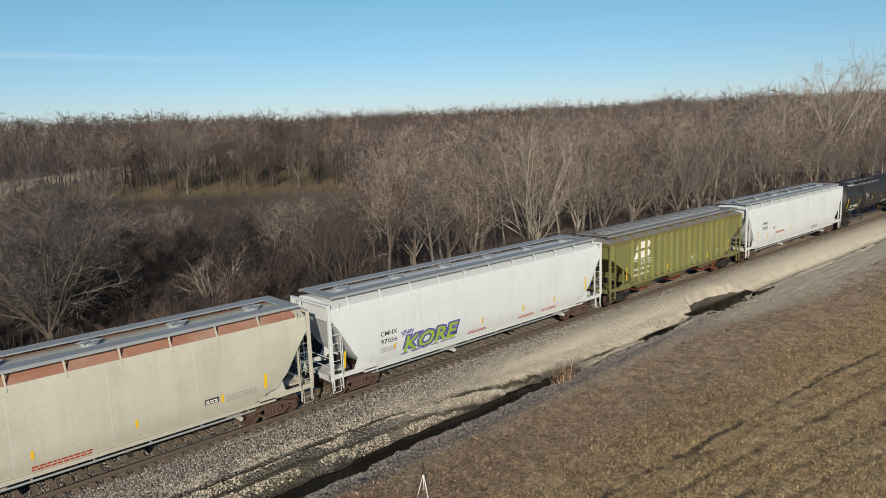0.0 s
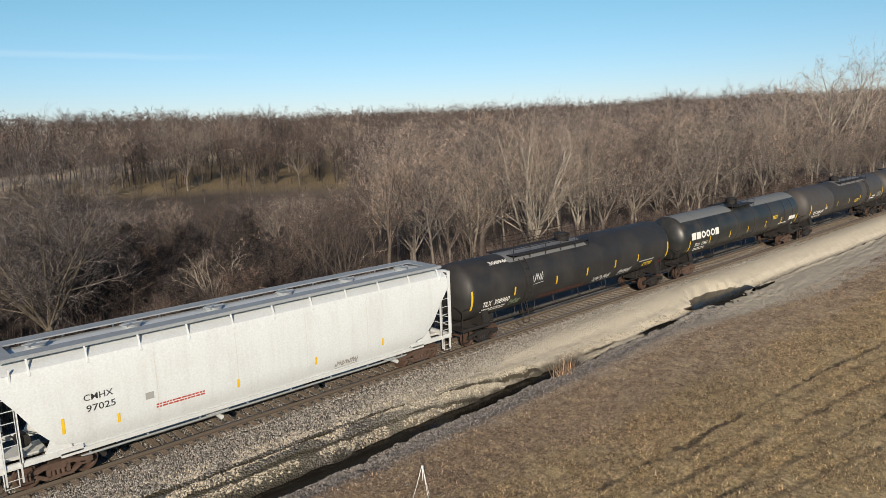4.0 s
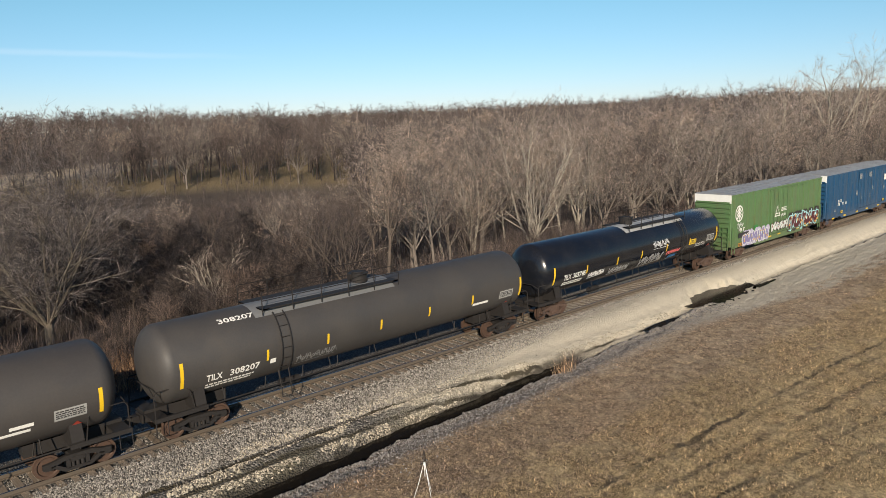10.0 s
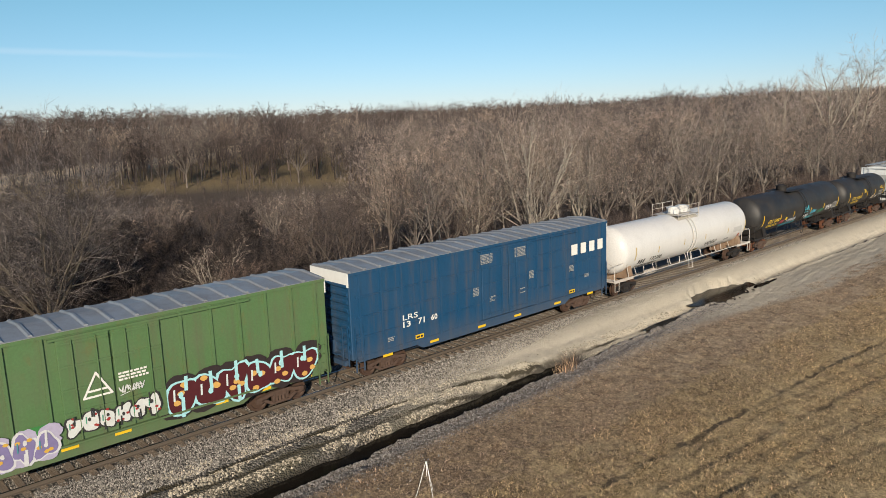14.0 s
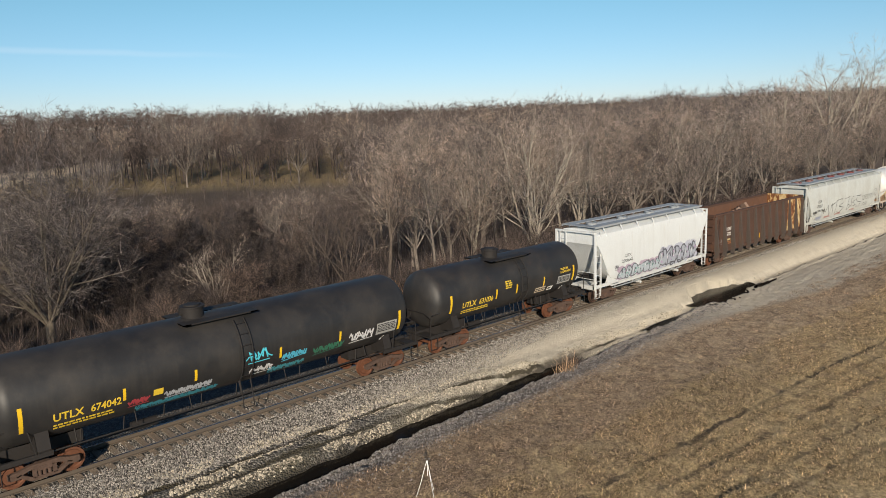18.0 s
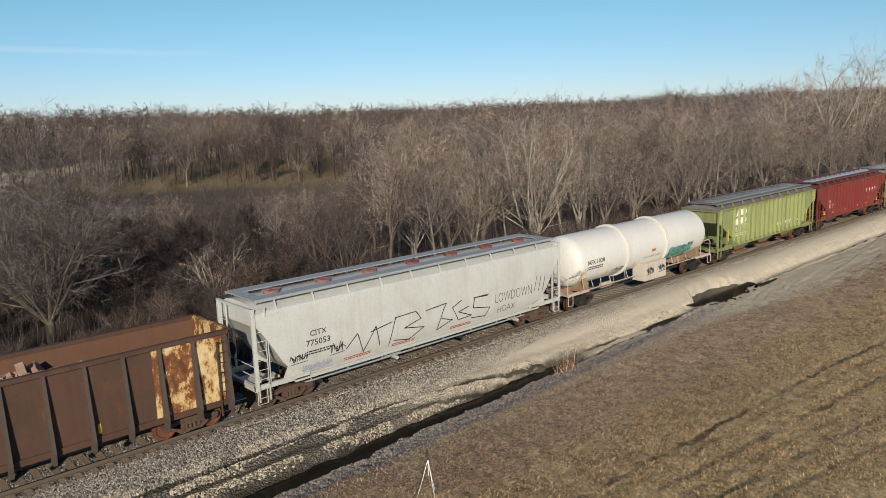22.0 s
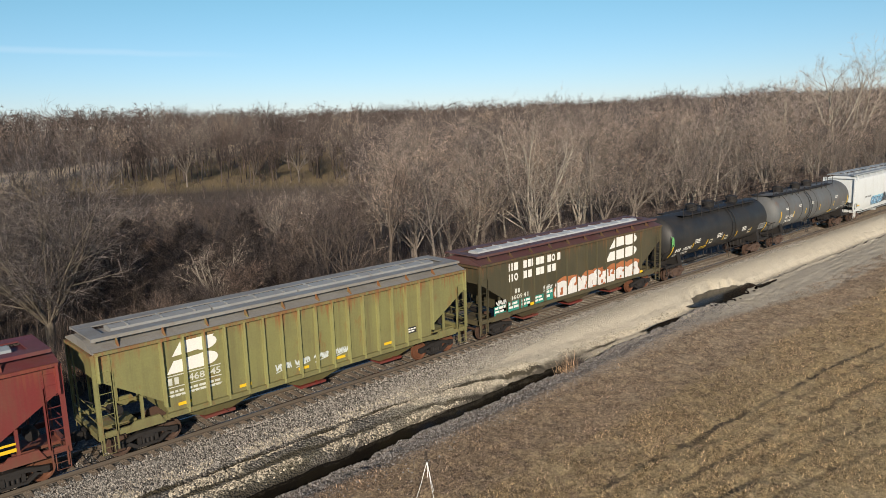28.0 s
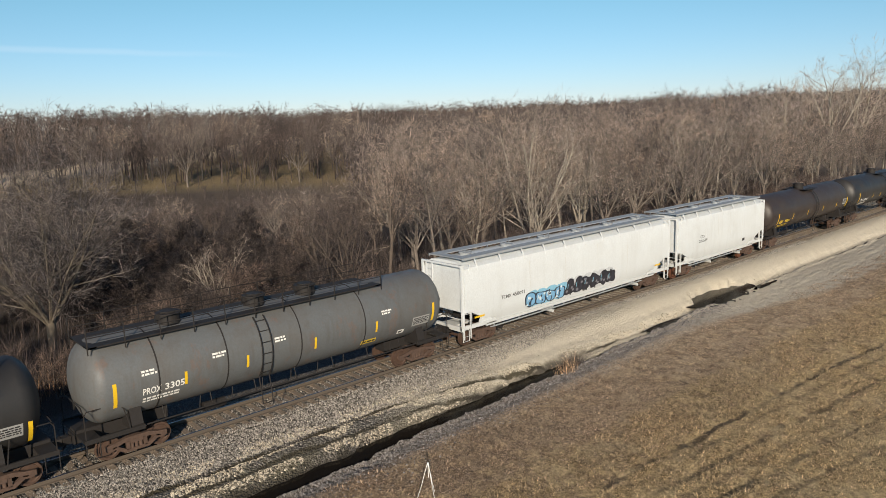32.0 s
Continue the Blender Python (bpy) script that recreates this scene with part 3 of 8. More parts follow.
# crusts and clods of dried mud between the ballast and the ditch
rng = np.random.default_rng(78)
n = 26000
px = 6.0 + 50.0 * rng.uniform(size=n) ** 1.25
py = np.array([rut_at(x) for x in px]) + 0.5 + rng.normal(0, 1, n) * 0.12 - 1.7 * rng.uniform(size=n)
keep = np.array([puddle_at(x, y) > 1.12 and abs(y - rut_at(x)) > 0.16 and abs(y - rut_at(x) + 0.75) > 0.14 and y > lip_at(x) + (1.15 if x < 28 else 0.4) and noise.noise((x * 0.7, y * 1.6, 8)) > -0.12 for x, y in zip(px, py)])
pebbles("mud_clods", px[keep], py[keep], 0.03, 0.07, piece_tone("mud_clod", (0.15, 0.128, 0.094), (0.62, 0.55, 0.43)), "crusted clods of drying mud beside the track", 79, 0.6)
# grey gravel strewn over the ditch's bank, its tone lowered for the bank's shade
n = 24000
px = 6.0 + 52.0 * rng.uniform(size=n) ** 1.25
py = np.array([lip_at(x) for x in px]) + 0.05 - 1.7 * np.abs(rng.normal(0, 0.55, n))
keep = np.array([puddle_at(x, y) > 1.12 and x < 44 for x, y in zip(px, py)])
pebbles("bank_gravel", px[keep], py[keep], 0.022, 0.055, piece_tone("bank_stone", (0.045, 0.042, 0.042), (0.34, 0.315, 0.30)), "loose grey gravel on the bank of the ditch", 80, 0.8)
# ---- bare winter trees ----
def bark(name, dark, light, rough=0.9):
    m, nt, bs = nodes_of(name)
    g = noise_at(nt, coords(nt, (3, 3, 0.8)), 2.0, 5, 0.7)
    info = nt.nodes.new("ShaderNodeObjectInfo")
    tone = ramp(nt, g, [(0.3, dark), (0.7, light)])
    tone = mix(nt, maths(nt, "MULTIPLY", info.outputs["Random"], 0.35), tone, tuple(0.5 * (p + q) for p, q in zip(dark, light)))
    nt.links.new(tone, bs.inputs["Base Color"])
    bs.inputs["Roughness"].default_value = rough
    bump(nt, g, bs, 0.5, 0.03)
    return m


def twigs(name, dark, light):
    """Twigs: each its own tone."""
    m, nt, bs = nodes_of(name)
    g = nt.nodes.new("ShaderNodeNewGeometry")
    dim = tuple(p + (q - p) * 0.22 for p, q in zip(dark, light))
    tone = ramp(nt, g.outputs["Random Per Island"], [(0.0, dark), (0.55, dim), (0.85, light), (1.0, tuple(min(1.0, q * 1.35) for q in light))])
    info = nt.nodes.new("ShaderNodeObjectInfo")
    patch = maths(nt, "FRACT", maths(nt, "ADD", info.outputs["Random"], noise_at(nt, coords(nt), 0.11, 2, 0.5)))
    tone = mix(nt, 1.0, tone, ramp(nt, patch, [(0.0, (0.62, 0.60, 0.62)), (0.5, (1.0, 0.97, 0.97)), (1.0, (1.35, 1.22, 1.1))]), "MULTIPLY")
    nt.links.new(tone, bs.inputs["Base Color"])
    bs.inputs["Roughness"].default_value = 0.9
    return m


bark_grey = bark("bark_grey", (0.07, 0.058, 0.049), (0.27, 0.23, 0.195))
bark_pale = bark("bark_pale", (0.15, 0.13, 0.105), (0.46, 0.41, 0.34))
bark_dim = bark("bark_dim", (0.06, 0.05, 0.038), (0.22, 0.185, 0.145))
bark_dark = bark("bark_dark", (0.045, 0.036, 0.030), (0.17, 0.135, 0.11))
twig_brown = twigs("twig_brown", (0.04, 0.032, 0.03), (0.37, 0.30, 0.262))
twig_grey = twigs("twig_grey", (0.05, 0.042, 0.038), (0.45, 0.38, 0.33))
twig_pale = twigs("twig_pale", (0.17, 0.145, 0.122), (0.46, 0.40, 0.345))
twig_light = twigs("twig_light", (0.035, 0.031, 0.03), (0.33, 0.29, 0.268))
# dusk and dark twigs: the shade among the stems is put into their tone
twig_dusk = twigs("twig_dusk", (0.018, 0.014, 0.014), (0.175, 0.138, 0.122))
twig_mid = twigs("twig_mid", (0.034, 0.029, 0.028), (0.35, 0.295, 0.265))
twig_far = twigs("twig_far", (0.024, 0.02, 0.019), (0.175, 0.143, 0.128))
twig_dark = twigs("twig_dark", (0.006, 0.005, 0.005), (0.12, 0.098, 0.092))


def grow(seed, tall, spread, trunk, forks, density, twig_len=0.75, twig_wide=0.011, lift=0.11, crown_from=0.25, depth=3, sides=(7, 4, 3), limb=0.6, fork=0.0, limbs=0, thin=0.4, open_out=1.0):
    """A bare tree: limbs as tapered bars, twigs as thin slivers. Returns the two meshes' points and faces."""
    rng = random.Random(seed)
    wood, fine = Geo(), Geo()

    def turn(d, angle):
        axis = d.cross(Vector((rng.uniform(-1, 1), rng.uniform(-1, 1), rng.uniform(-1, 1)))).normalized()
        return (Matrix.Rotation(angle, 3, axis) @ d).normalized()

    def sliver(p, d, length, wide, bent):
        side = d.cross(Vector((rng.uniform(-1, 1), rng.uniform(-1, 1), rng.uniform(-1, 1)))).normalized() * wide
        tip = p + turn(d, 0.2) * length
        if not bent:
            fine.add([tuple(p - side), tuple(p + side), tuple(tip)], [(0, 1, 2)])
            return [p, tip]
        mid = p + d * length * 0.5 + Vector((rng.uniform(-1, 1), rng.uniform(-1, 1), rng.uniform(-0.2, 1))) * length * 0.09
        fine.add([tuple(p - side), tuple(p + side), tuple(mid + side * 0.6), tuple(mid - side * 0.6), tuple(tip)], [(0, 1, 2, 3), (3, 2, 4)])
        return [p, mid, tip]

    def branch(p, d, length, r, level):
        n = (6, 4, 2, 2)[level]
        if level >= len(sides):
            path = sliver(p, d, length, max(r * thin, 0.011), True)
            n, rs = 2, [r, r * 0.6, 0.004]
        else:
            path, rs = [p], [r]
            q, e = p.copy(), d.copy()
            for i in range(n):
                e = (e + Vector((rng.uniform(-1, 1), rng.uniform(-1, 1), rng.uniform(-1, 1))) * (0.08 if level == 0 else 0.15) + Vector((0, 0, lift))).normalized()
                q = q + e * length / n
                path.append(q.copy())
                rs.append(r * (1 - 0.75 * (i + 1) / n))
            wood.tube(path, rs, sides[level], caps=False)

        def along(t):
            k = min(int(t * n), n - 1)
            return path[k].lerp(path[k + 1], t * n - k), (path[k + 1] - path[k]).normalized(), rs[k] + (rs[k + 1] - rs[k]) * (t * n - k)

        if level < depth:
            count = forks[level]
            for i in range(count):
                t = crown_from + (1 - crown_from) * (i + rng.random()) / count if level == 0 else 0.15 + 0.85 * (i + rng.random()) / count
                s, e, rr = along(min(t, 0.99))
                angle = rng.uniform(0.4, 0.85) * (spread if level == 0 else 0.9 * open_out)
                f = turn(e, angle)
                if level == 0:
                    a = i * 2.4 + rng.uniform(-0.5, 0.5)
                    f = Vector((math.cos(a) * math.sin(angle), math.sin(a) * math.sin(angle), math.cos(angle)))
                share = rng.uniform(0.5, 0.75) * (1.05 - 0.6 * t if level == 0 else 1.0 - 0.35 * t)
                branch(s, f, length * share * (1.0, 0.85, 0.8)[level], max(rr * (limb, 0.6, 0.55)[level], 0.008), level + 1)
        if level >= depth - 1:
            for i in range(density if level == depth else density):
                s, e, rr = along(rng.uniform(0.1, 1.0))
                f = (turn(e, rng.uniform(0.2, 0.8) * open_out) + Vector((0, 0, lift))).normalized()
                sliver(s, f, twig_len * rng.uniform(0.5, 1.4), twig_wide * rng.uniform(0.6, 1.2), False)

    if limbs:
        # a short trunk that parts into several long rising limbs
        top = Vector((rng.uniform(-0.1, 0.1), rng.uniform(-0.1, 0.1), 1)).normalized() * tall * fork
        wood.tube([(0, 0, -0.3), tuple(top * 0.25), tuple(top * 0.7), tuple(top)], [trunk * 1.25, trunk, trunk * 0.92, trunk * 0.8], sides[0], caps=False)
        for i in range(limbs):
            q = i * 2 * math.pi / limbs + rng.uniform(-0.5, 0.5)
            lean = rng.uniform(0.22, 0.62) * spread * (0.35 if i == 0 else 1.0)
            d = Vector((math.cos(q) * math.sin(lean), math.sin(q) * math.sin(lean), math.cos(lean)))
            branch(top * rng.uniform(0.75, 1.0), d, tall * (1 - fork) * rng.uniform(0.7, 0.95), trunk * limb * rng.uniform(0.75, 1.1), 1)
        return wood, fine
    branch(Vector((0, 0, -0.3)), Vector((rng.uniform(-0.06, 0.06), rng.uniform(-0.06, 0.06), 1)).normalized(), tall * 0.72, trunk, 0)
    return wood, fine


def tree_kind(seed, wood_mat, twig_mat, **how):
    wood, fine = grow(seed, **how)
    return mesh_of("trunk", wood, wood_mat, 60), mesh_of("crown", fine, twig_mat)


def plant(name, kind, x, y, size, turn_z, label, lean=0.0, group="bare trees along the line"):
    base = tagged(new(name), label, "tree", group)
    base.matrix_basis = pose(x, y, height(x, y), lean, 0, turn_z) @ Matrix.Scale(size, 4)
    for part_name, me in zip(("trunk", "crown"), kind):
        ob = new(part_name, me)
        ob.parent = base
    return base


VASE = dict(forks=(1, 8, 5), density=6, twig_wide=0.014, lift=0.06, sides=(6, 4, 3), limb=0.55, thin=0.34, open_out=1.45)
broad = [tree_kind(11 + k, bark_grey, twig_grey, tall=12, spread=1.35, trunk=0.2, fork=0.18 + 0.06 * k, limbs=6, **VASE) for k in range(4)]
brown = [tree_kind(31 + k, (bark_grey, bark_pale, bark_dark)[k], twig_brown, tall=12.5, spread=1.2, trunk=0.18, fork=0.26 + 0.08 * k, limbs=5, **VASE) for k in range(3)]
straight = [tree_kind(36 + k, (bark_pale, bark_grey)[k], twig_grey, tall=15, spread=1.25, trunk=0.16, forks=(13, 7, 5), density=6, crown_from=0.35, lift=0.05, thin=0.34, open_out=1.4) for k in range(2)]
dark = [tree_kind(41 + k, bark_dark, twig_dusk, tall=10.5, spread=1.4, trunk=0.16, fork=0.2, limbs=6, **VASE) for k in range(2)]
tall_pale = [tree_kind(51 + k, bark_pale, twig_pale, tall=21, spread=0.7, trunk=0.36, forks=(1, 9, 6), density=6, fork=0.34 - 0.1 * k, limbs=4, lift=0.06, twig_len=1.3, twig_wide=0.022, thin=0.4, open_out=1.25) for k in range(2)]
low_fork = [tree_kind(57 + k, bark_pale, twig_pale, tall=13.5, spread=0.95, trunk=0.27, forks=(1, 10, 7), density=7, fork=0.07 + 0.1 * k, limbs=5 - k, lift=0.07, limb=0.62, thin=0.32, twig_wide=0.011, open_out=1.25) for k in range(2)]
low_wide = [tree_kind(61, bark_dim, twig_light, tall=13.2, spread=1.45, trunk=0.30, forks=(1, 13, 9), density=15, fork=0.17, limbs=11, lift=0.085, limb=0.33, twig_wide=0.009, twig_len=0.95, sides=(8, 5, 3), thin=0.22, open_out=1.3)]
bush = [tree_kind(71 + k, bark_dark, twig_dusk, tall=4.2, spread=1.1, trunk=0.05, forks=(12, 8), density=10, depth=2, crown_from=0.02, twig_len=0.9, twig_wide=0.007) for k in range(3)]

plant("broad_tree", low_wide[0], 10.9, 21.0, 1.0, 20, "wide spreading bare tree with a forked grey trunk beside the line")
for k, (x, y, size, rz) in enumerate(((141, 24, 1.08, 0), (151, 23.5, 1.08, 70), (128, 27.5, 0.88, 140), (119, 26, 0.7, 250))):
    plant("pale_tree", tall_pale[k % 2], x, y, size, rz, "tall bare tree with pale bark above the woods")
for k, (x, y, size, rz, lean) in enumerate(((52.2, 18.4, 1.02, 30, 0), (61.5, 20.0, 0.85, 200, 2), (83.0, 19.5, 0.95, 120, 0), (45.0, 19.0, 0.72, 300, 3), (97.0, 20.5, 0.95, 80, -2), (20.0, 17.7, 0.4, 150, 2), (69.1, 25.2, 0.8, 30, 0), (85.5, 25.0, 0.9, 260, 4))):
    plant("forked_tree", low_fork[(0, 1, 0, 1, 1, 0, 1, 0)[k]], x, y, size, rz, "bare tree with pale forked limbs at the edge of the woods", lean)

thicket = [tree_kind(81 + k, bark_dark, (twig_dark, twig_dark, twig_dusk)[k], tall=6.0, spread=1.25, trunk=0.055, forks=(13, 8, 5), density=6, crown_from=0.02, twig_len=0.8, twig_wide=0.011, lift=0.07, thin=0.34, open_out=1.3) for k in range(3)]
rng = random.Random(5)


def room_under(x, y):
    """How tall a tree may stand in the hollow below the clearing, which is seen over its top."""
    if 0.1 < x / (y + 27.0) < 0.70 and y < 108 - (x - 27) * 0.42 + 3:
        return 11.3 - 0.088 * math.hypot(x, y + 26.6) - height(x, y)
    return 99.0


def seen(x, y, margin=6.0):
    """Whether a spot lies in the wedge of land that the line's bend of view takes in."""
    ahead = x * 0.671 + (y + 26.6) * 0.741
    side = x * 0.741 - (y + 26.6) * 0.671
    return ahead > 20 and abs(side) < ahead * 0.62 + margin


spots = []
for k in range(3200):
    x, y = rng.uniform(-15, 165), rng.uniform(13.5, 60)
    if not seen(x, y):
        continue
    left = x / (y + 26.6) < 0.62 and x < 34
    gap = 2.2 + (y - 13) * 0.02 if left else 3.5 + (y - 13) * 0.03
    if math.hypot(x - 52.6, y - 18.4) < 4.5 or (math.hypot(x - 10.9, y - 21) < 5.0 or (abs(x - 11) < 6 and y < 21)) or any((x - p) ** 2 + (y - q) ** 2 < gap * gap for p, q in spots):
        continue
    spots.append((x, y))
    if in_clearing(x, y, -3):
        continue
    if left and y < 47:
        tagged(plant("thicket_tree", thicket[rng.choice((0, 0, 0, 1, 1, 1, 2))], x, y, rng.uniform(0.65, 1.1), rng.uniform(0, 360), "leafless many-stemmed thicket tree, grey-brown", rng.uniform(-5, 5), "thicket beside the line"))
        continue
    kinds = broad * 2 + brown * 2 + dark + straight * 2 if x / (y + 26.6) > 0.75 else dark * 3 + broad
    size = min(rng.uniform(0.75, 1.1) * (0.85 if y < 17 else 1.0), room_under(x, y) / 11.5)
    if size < 0.3:
        continue
    plant("bare_tree", rng.choice(kinds), x, y, size, rng.uniform(0, 360), "leafless grey-brown tree in the dense winter woods", rng.uniform(-5, 5))
print("trees", len(spots))

# undergrowth along the woods' edge
spots = []
for k in range(900):
    x, y = rng.uniform(-6, 110), 9.5 + abs(rng.gauss(0, 1)) * 4.5
    if not seen(x, y, 3) or any((x - p) ** 2 + (y - q) ** 2 < 2.2 for p, q in spots):
        continue
    spots.append((x, y))
    if len(spots) > 110:
        break
    tagged(plant("shrub", rng.choice(bush), x, y, rng.uniform(0.5, 1.0), rng.uniform(0, 360), "leafless thicket shrub at the edge of the woods", group="shrubs along the woods"), category="shrub")
print("shrubs", len(spots))


# ---- woods on the hillside and to the horizon ----
def round_crowns(seed, count, limbs, branches, twigs, wide):
    """Simple bare trees with rounded crowns for the far slopes, as points and triangles; one unit tall."""
    out = []
    for k in range(count):
        g = np.random.default_rng(seed + k)
        v, f = [], []
        centre = np.array((g.uniform(-0.04, 0.04), g.uniform(-0.04, 0.04), g.uniform(0.58, 0.66)))
        radii = np.array((g.uniform(0.27, 0.38), g.uniform(0.27, 0.38), 0.98 - centre[2]))

        def strip(p, q, w, bend=0.0):
            """A tapered sliver from p to q, bent at its middle."""
            d = q - p
            side = np.cross(d, g.normal(size=3))
            side *= w / max(np.linalg.norm(side), 1e-6)
            m = (p + q) / 2 + np.array((0, 0, bend)) + g.normal(size=3) * np.linalg.norm(d) * 0.06
            n = len(v)
            v.extend((p - side, p + side, m + side * 0.65, m - side * 0.65, q))
            f.extend(((n, n + 1, n + 2), (n, n + 2, n + 3), (n + 3, n + 2, n + 4)))
            return p, m, q

        for a in (0.0, 1.6):
            side = np.array((math.cos(a), math.sin(a), 0)) * 0.013
            n = len(v)
            top = centre * (1, 1, 0.75)
            v.extend((-side - (0, 0, 0.03), side - (0, 0, 0.03), top + side * 0.5, top - side * 0.5))
            f.extend(((n, n + 1, n + 2), (n, n + 2, n + 3)))
        arms = []
        for i in range(limbs):
            az, up = i * 2.4 + g.uniform(-0.4, 0.4), g.uniform(-0.25, 1.0) ** 1.0
            way = np.array((math.cos(az) * math.sqrt(1 - min(up, 1) ** 2), math.sin(az) * math.sqrt(1 - min(up, 1) ** 2), up))
            start = centre * (1, 1, g.uniform(0.35, 0.8))
            arms.append(strip(start, centre + radii * way * g.uniform(0.6, 0.95), wide * 1.8, 0.03))
        shoots = []
        for i in range(branches):
            p, m, q = arms[g.integers(limbs)]
            s = g.uniform(0.25, 1.0)
            at = p + (m - p) * s * 2 if s < 0.5 else m + (q - m) * (s * 2 - 1)
            way = (at - centre) / radii + g.normal(size=3) * 0.5 + (0, 0, 0.1)
            way /= np.linalg.norm(way)
            shoots.append(strip(at, at + way * g.uniform(0.08, 0.2), wide * 1.3))
        for i in range(twigs):
            p, m, q = shoots[g.integers(branches)]
            at = p + (q - p) * g.uniform(0.2, 1.0)
            way = (at - centre) / radii * 0.8 + g.normal(size=3) * 0.75
            way *= g.uniform(0.05, 0.11) / np.linalg.norm(way)
            side = np.cross(way, g.normal(size=3))
            side *= wide / np.linalg.norm(side)
            n = len(v)
            v.extend((at - side, at + side, at + way))
            f.append((n, n + 1, n + 2))
        out.append((np.array(v), np.array(f)))
    return out


def far_wood(name, count, where, seed, mat, tall, label, kinds):
    """Many small bare trees as one body."""
    g = np.random.default_rng(seed)
    V, F, base = [], [], 0
    for x, y in where(g, count):
        v, f = kinds[g.integers(len(kinds))]
        lx = x / (y + 27.0)
        k = tall * g.uniform(0.78, 1.12) * (1.0 + 0.22 * noise.noise((x * 0.03, y * 0.03, 6)) + 0.12 * noise.noise((x * 0.009, y * 0.009, 3)))
        k *= 1.22 if g.uniform() < 0.05 else 1.0
        k = min(k * (1.0 + 0.3 * smooth(1.0, 2.2, lx)), max(room_under(x, y), g.uniform(1.6, 3.2)))
        a = g.uniform(0, 2 * math.pi)
        turn = np.array([(math.cos(a), math.sin(a), 0), (-math.sin(a), math.cos(a), 0), (0, 0, 1)])
        V.append(v @ turn * (k * g.uniform(0.9, 1.25), k * g.uniform(0.9, 1.25), k) + (x, y, height(x, y)))
        F.append(f + base)
        base += len(v)
    me = bpy.data.meshes.new(name)
    v, f = np.concatenate(V), np.concatenate(F)
    me.vertices.add(len(v))
    me.vertices.foreach_set("co", v.ravel())
    me.loops.add(len(f) * 3)
    me.loops.foreach_set("vertex_index", f.ravel())
    me.polygons.add(len(f))
    me.polygons.foreach_set("loop_start", np.arange(0, len(f) * 3, 3))
    me.update(calc_edges=True)
    me.materials.append(mat)
    return tagged(new(name, me), label, "woods", kind="stuff")


def in_view(g, count, y0, y1, gap, keep=None):
    """Spots in the wedge of view, each apart from the others, none in the clearing."""
    out, cells = [], {}
    for k in range(count * 40):
        if len(out) >= count:
            break
        x, y = g.uniform(-60, 560), y0 + (y1 - y0) * g.uniform(0, 1)
        if not seen(x, y, 8) or in_clearing(x, y) or (keep and not keep(x, y)):
            continue
        c = (int(x // gap), int(y // gap))
        if any((x - p) ** 2 + (y - q) ** 2 < gap * gap for i in (-1, 0, 1) for j in (-1, 0, 1) for p, q in cells.get((c[0] + i, c[1] + j), ())):
            continue
        cells.setdefault(c, []).append((x, y))
        out.append((x, y))
    return out


near_kinds = round_crowns(200, 7, 10, 44, 170, 0.0024)
mid_kinds = round_crowns(220, 7, 8, 30, 120, 0.0036)
ridge_kinds = round_crowns(240, 7, 7, 22, 90, 0.0046)


# the left woods, given twigs darkened for the shade among the trees
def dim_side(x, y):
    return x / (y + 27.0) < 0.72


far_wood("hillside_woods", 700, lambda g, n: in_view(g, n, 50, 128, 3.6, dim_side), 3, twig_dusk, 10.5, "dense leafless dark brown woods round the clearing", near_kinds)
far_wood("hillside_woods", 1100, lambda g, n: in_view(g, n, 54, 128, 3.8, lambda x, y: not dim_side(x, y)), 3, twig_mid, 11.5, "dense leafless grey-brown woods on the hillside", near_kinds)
far_wood("hillside_woods", 1400, lambda g, n: in_view(g, n, 122, 240, 5.0), 4, twig_far, 10.5, "dense leafless brown woods on the hillside", mid_kinds)
far_wood("ridge_woods", 1000, lambda g, n: in_view(g, n, 235, 430, 6.2), 5, twig_far, 10.0, "bare woods along the far ridge", ridge_kinds)
# single trees standing in the open grass
far_wood("clearing_woods", 300, lambda g, n: [(x, y) for x, y in zip(g.uniform(16, 118, n * 5), g.uniform(72, 150, n * 5)) if in_clearing(x, y, 12) and y < 117.1 + 0.4 * x - 8][:n], 9, twig_dusk, 8.6, "scattered bare trees over the dry hillside grass", near_kinds)
rng = random.Random(31)
spots = [(37.4, 118), (51.3, 117), (54.8, 103), (58.3, 103.5), (82.9, 112), (90.3, 117)]
for k in range(700):
    x, y = rng.uniform(20, 112), rng.uniform(84, 150)
    if in_clearing(x, y, 6) and y < 117.1 + 0.4 * x - 9 and len(spots) < 46 and all((x - p) ** 2 + (y - q) ** 2 > 22 for p, q in spots):
        spots.append((x, y))
for k, (x, y) in enumerate(spots):
    plant("field_tree", (dark[0], broad[1], dark[1], straight[1], dark[0], brown[2])[k % 6], x, y, rng.uniform(0.7, 0.95), k * 77, "bare dark tree standing in the dry hillside grass", k % 5 - 2)
# ---- dead grass ----
TRIPOD = (14.03, -9.86)
straw_mix = twigs("straw", (0.06, 0.042, 0.03), (0.62, 0.47, 0.325))
straw_green = twigs("straw_green", (0.075, 0.056, 0.026), (0.74, 0.58, 0.33))
reed_tan = twigs("reed", (0.09, 0.05, 0.03), (0.36, 0.24, 0.145))


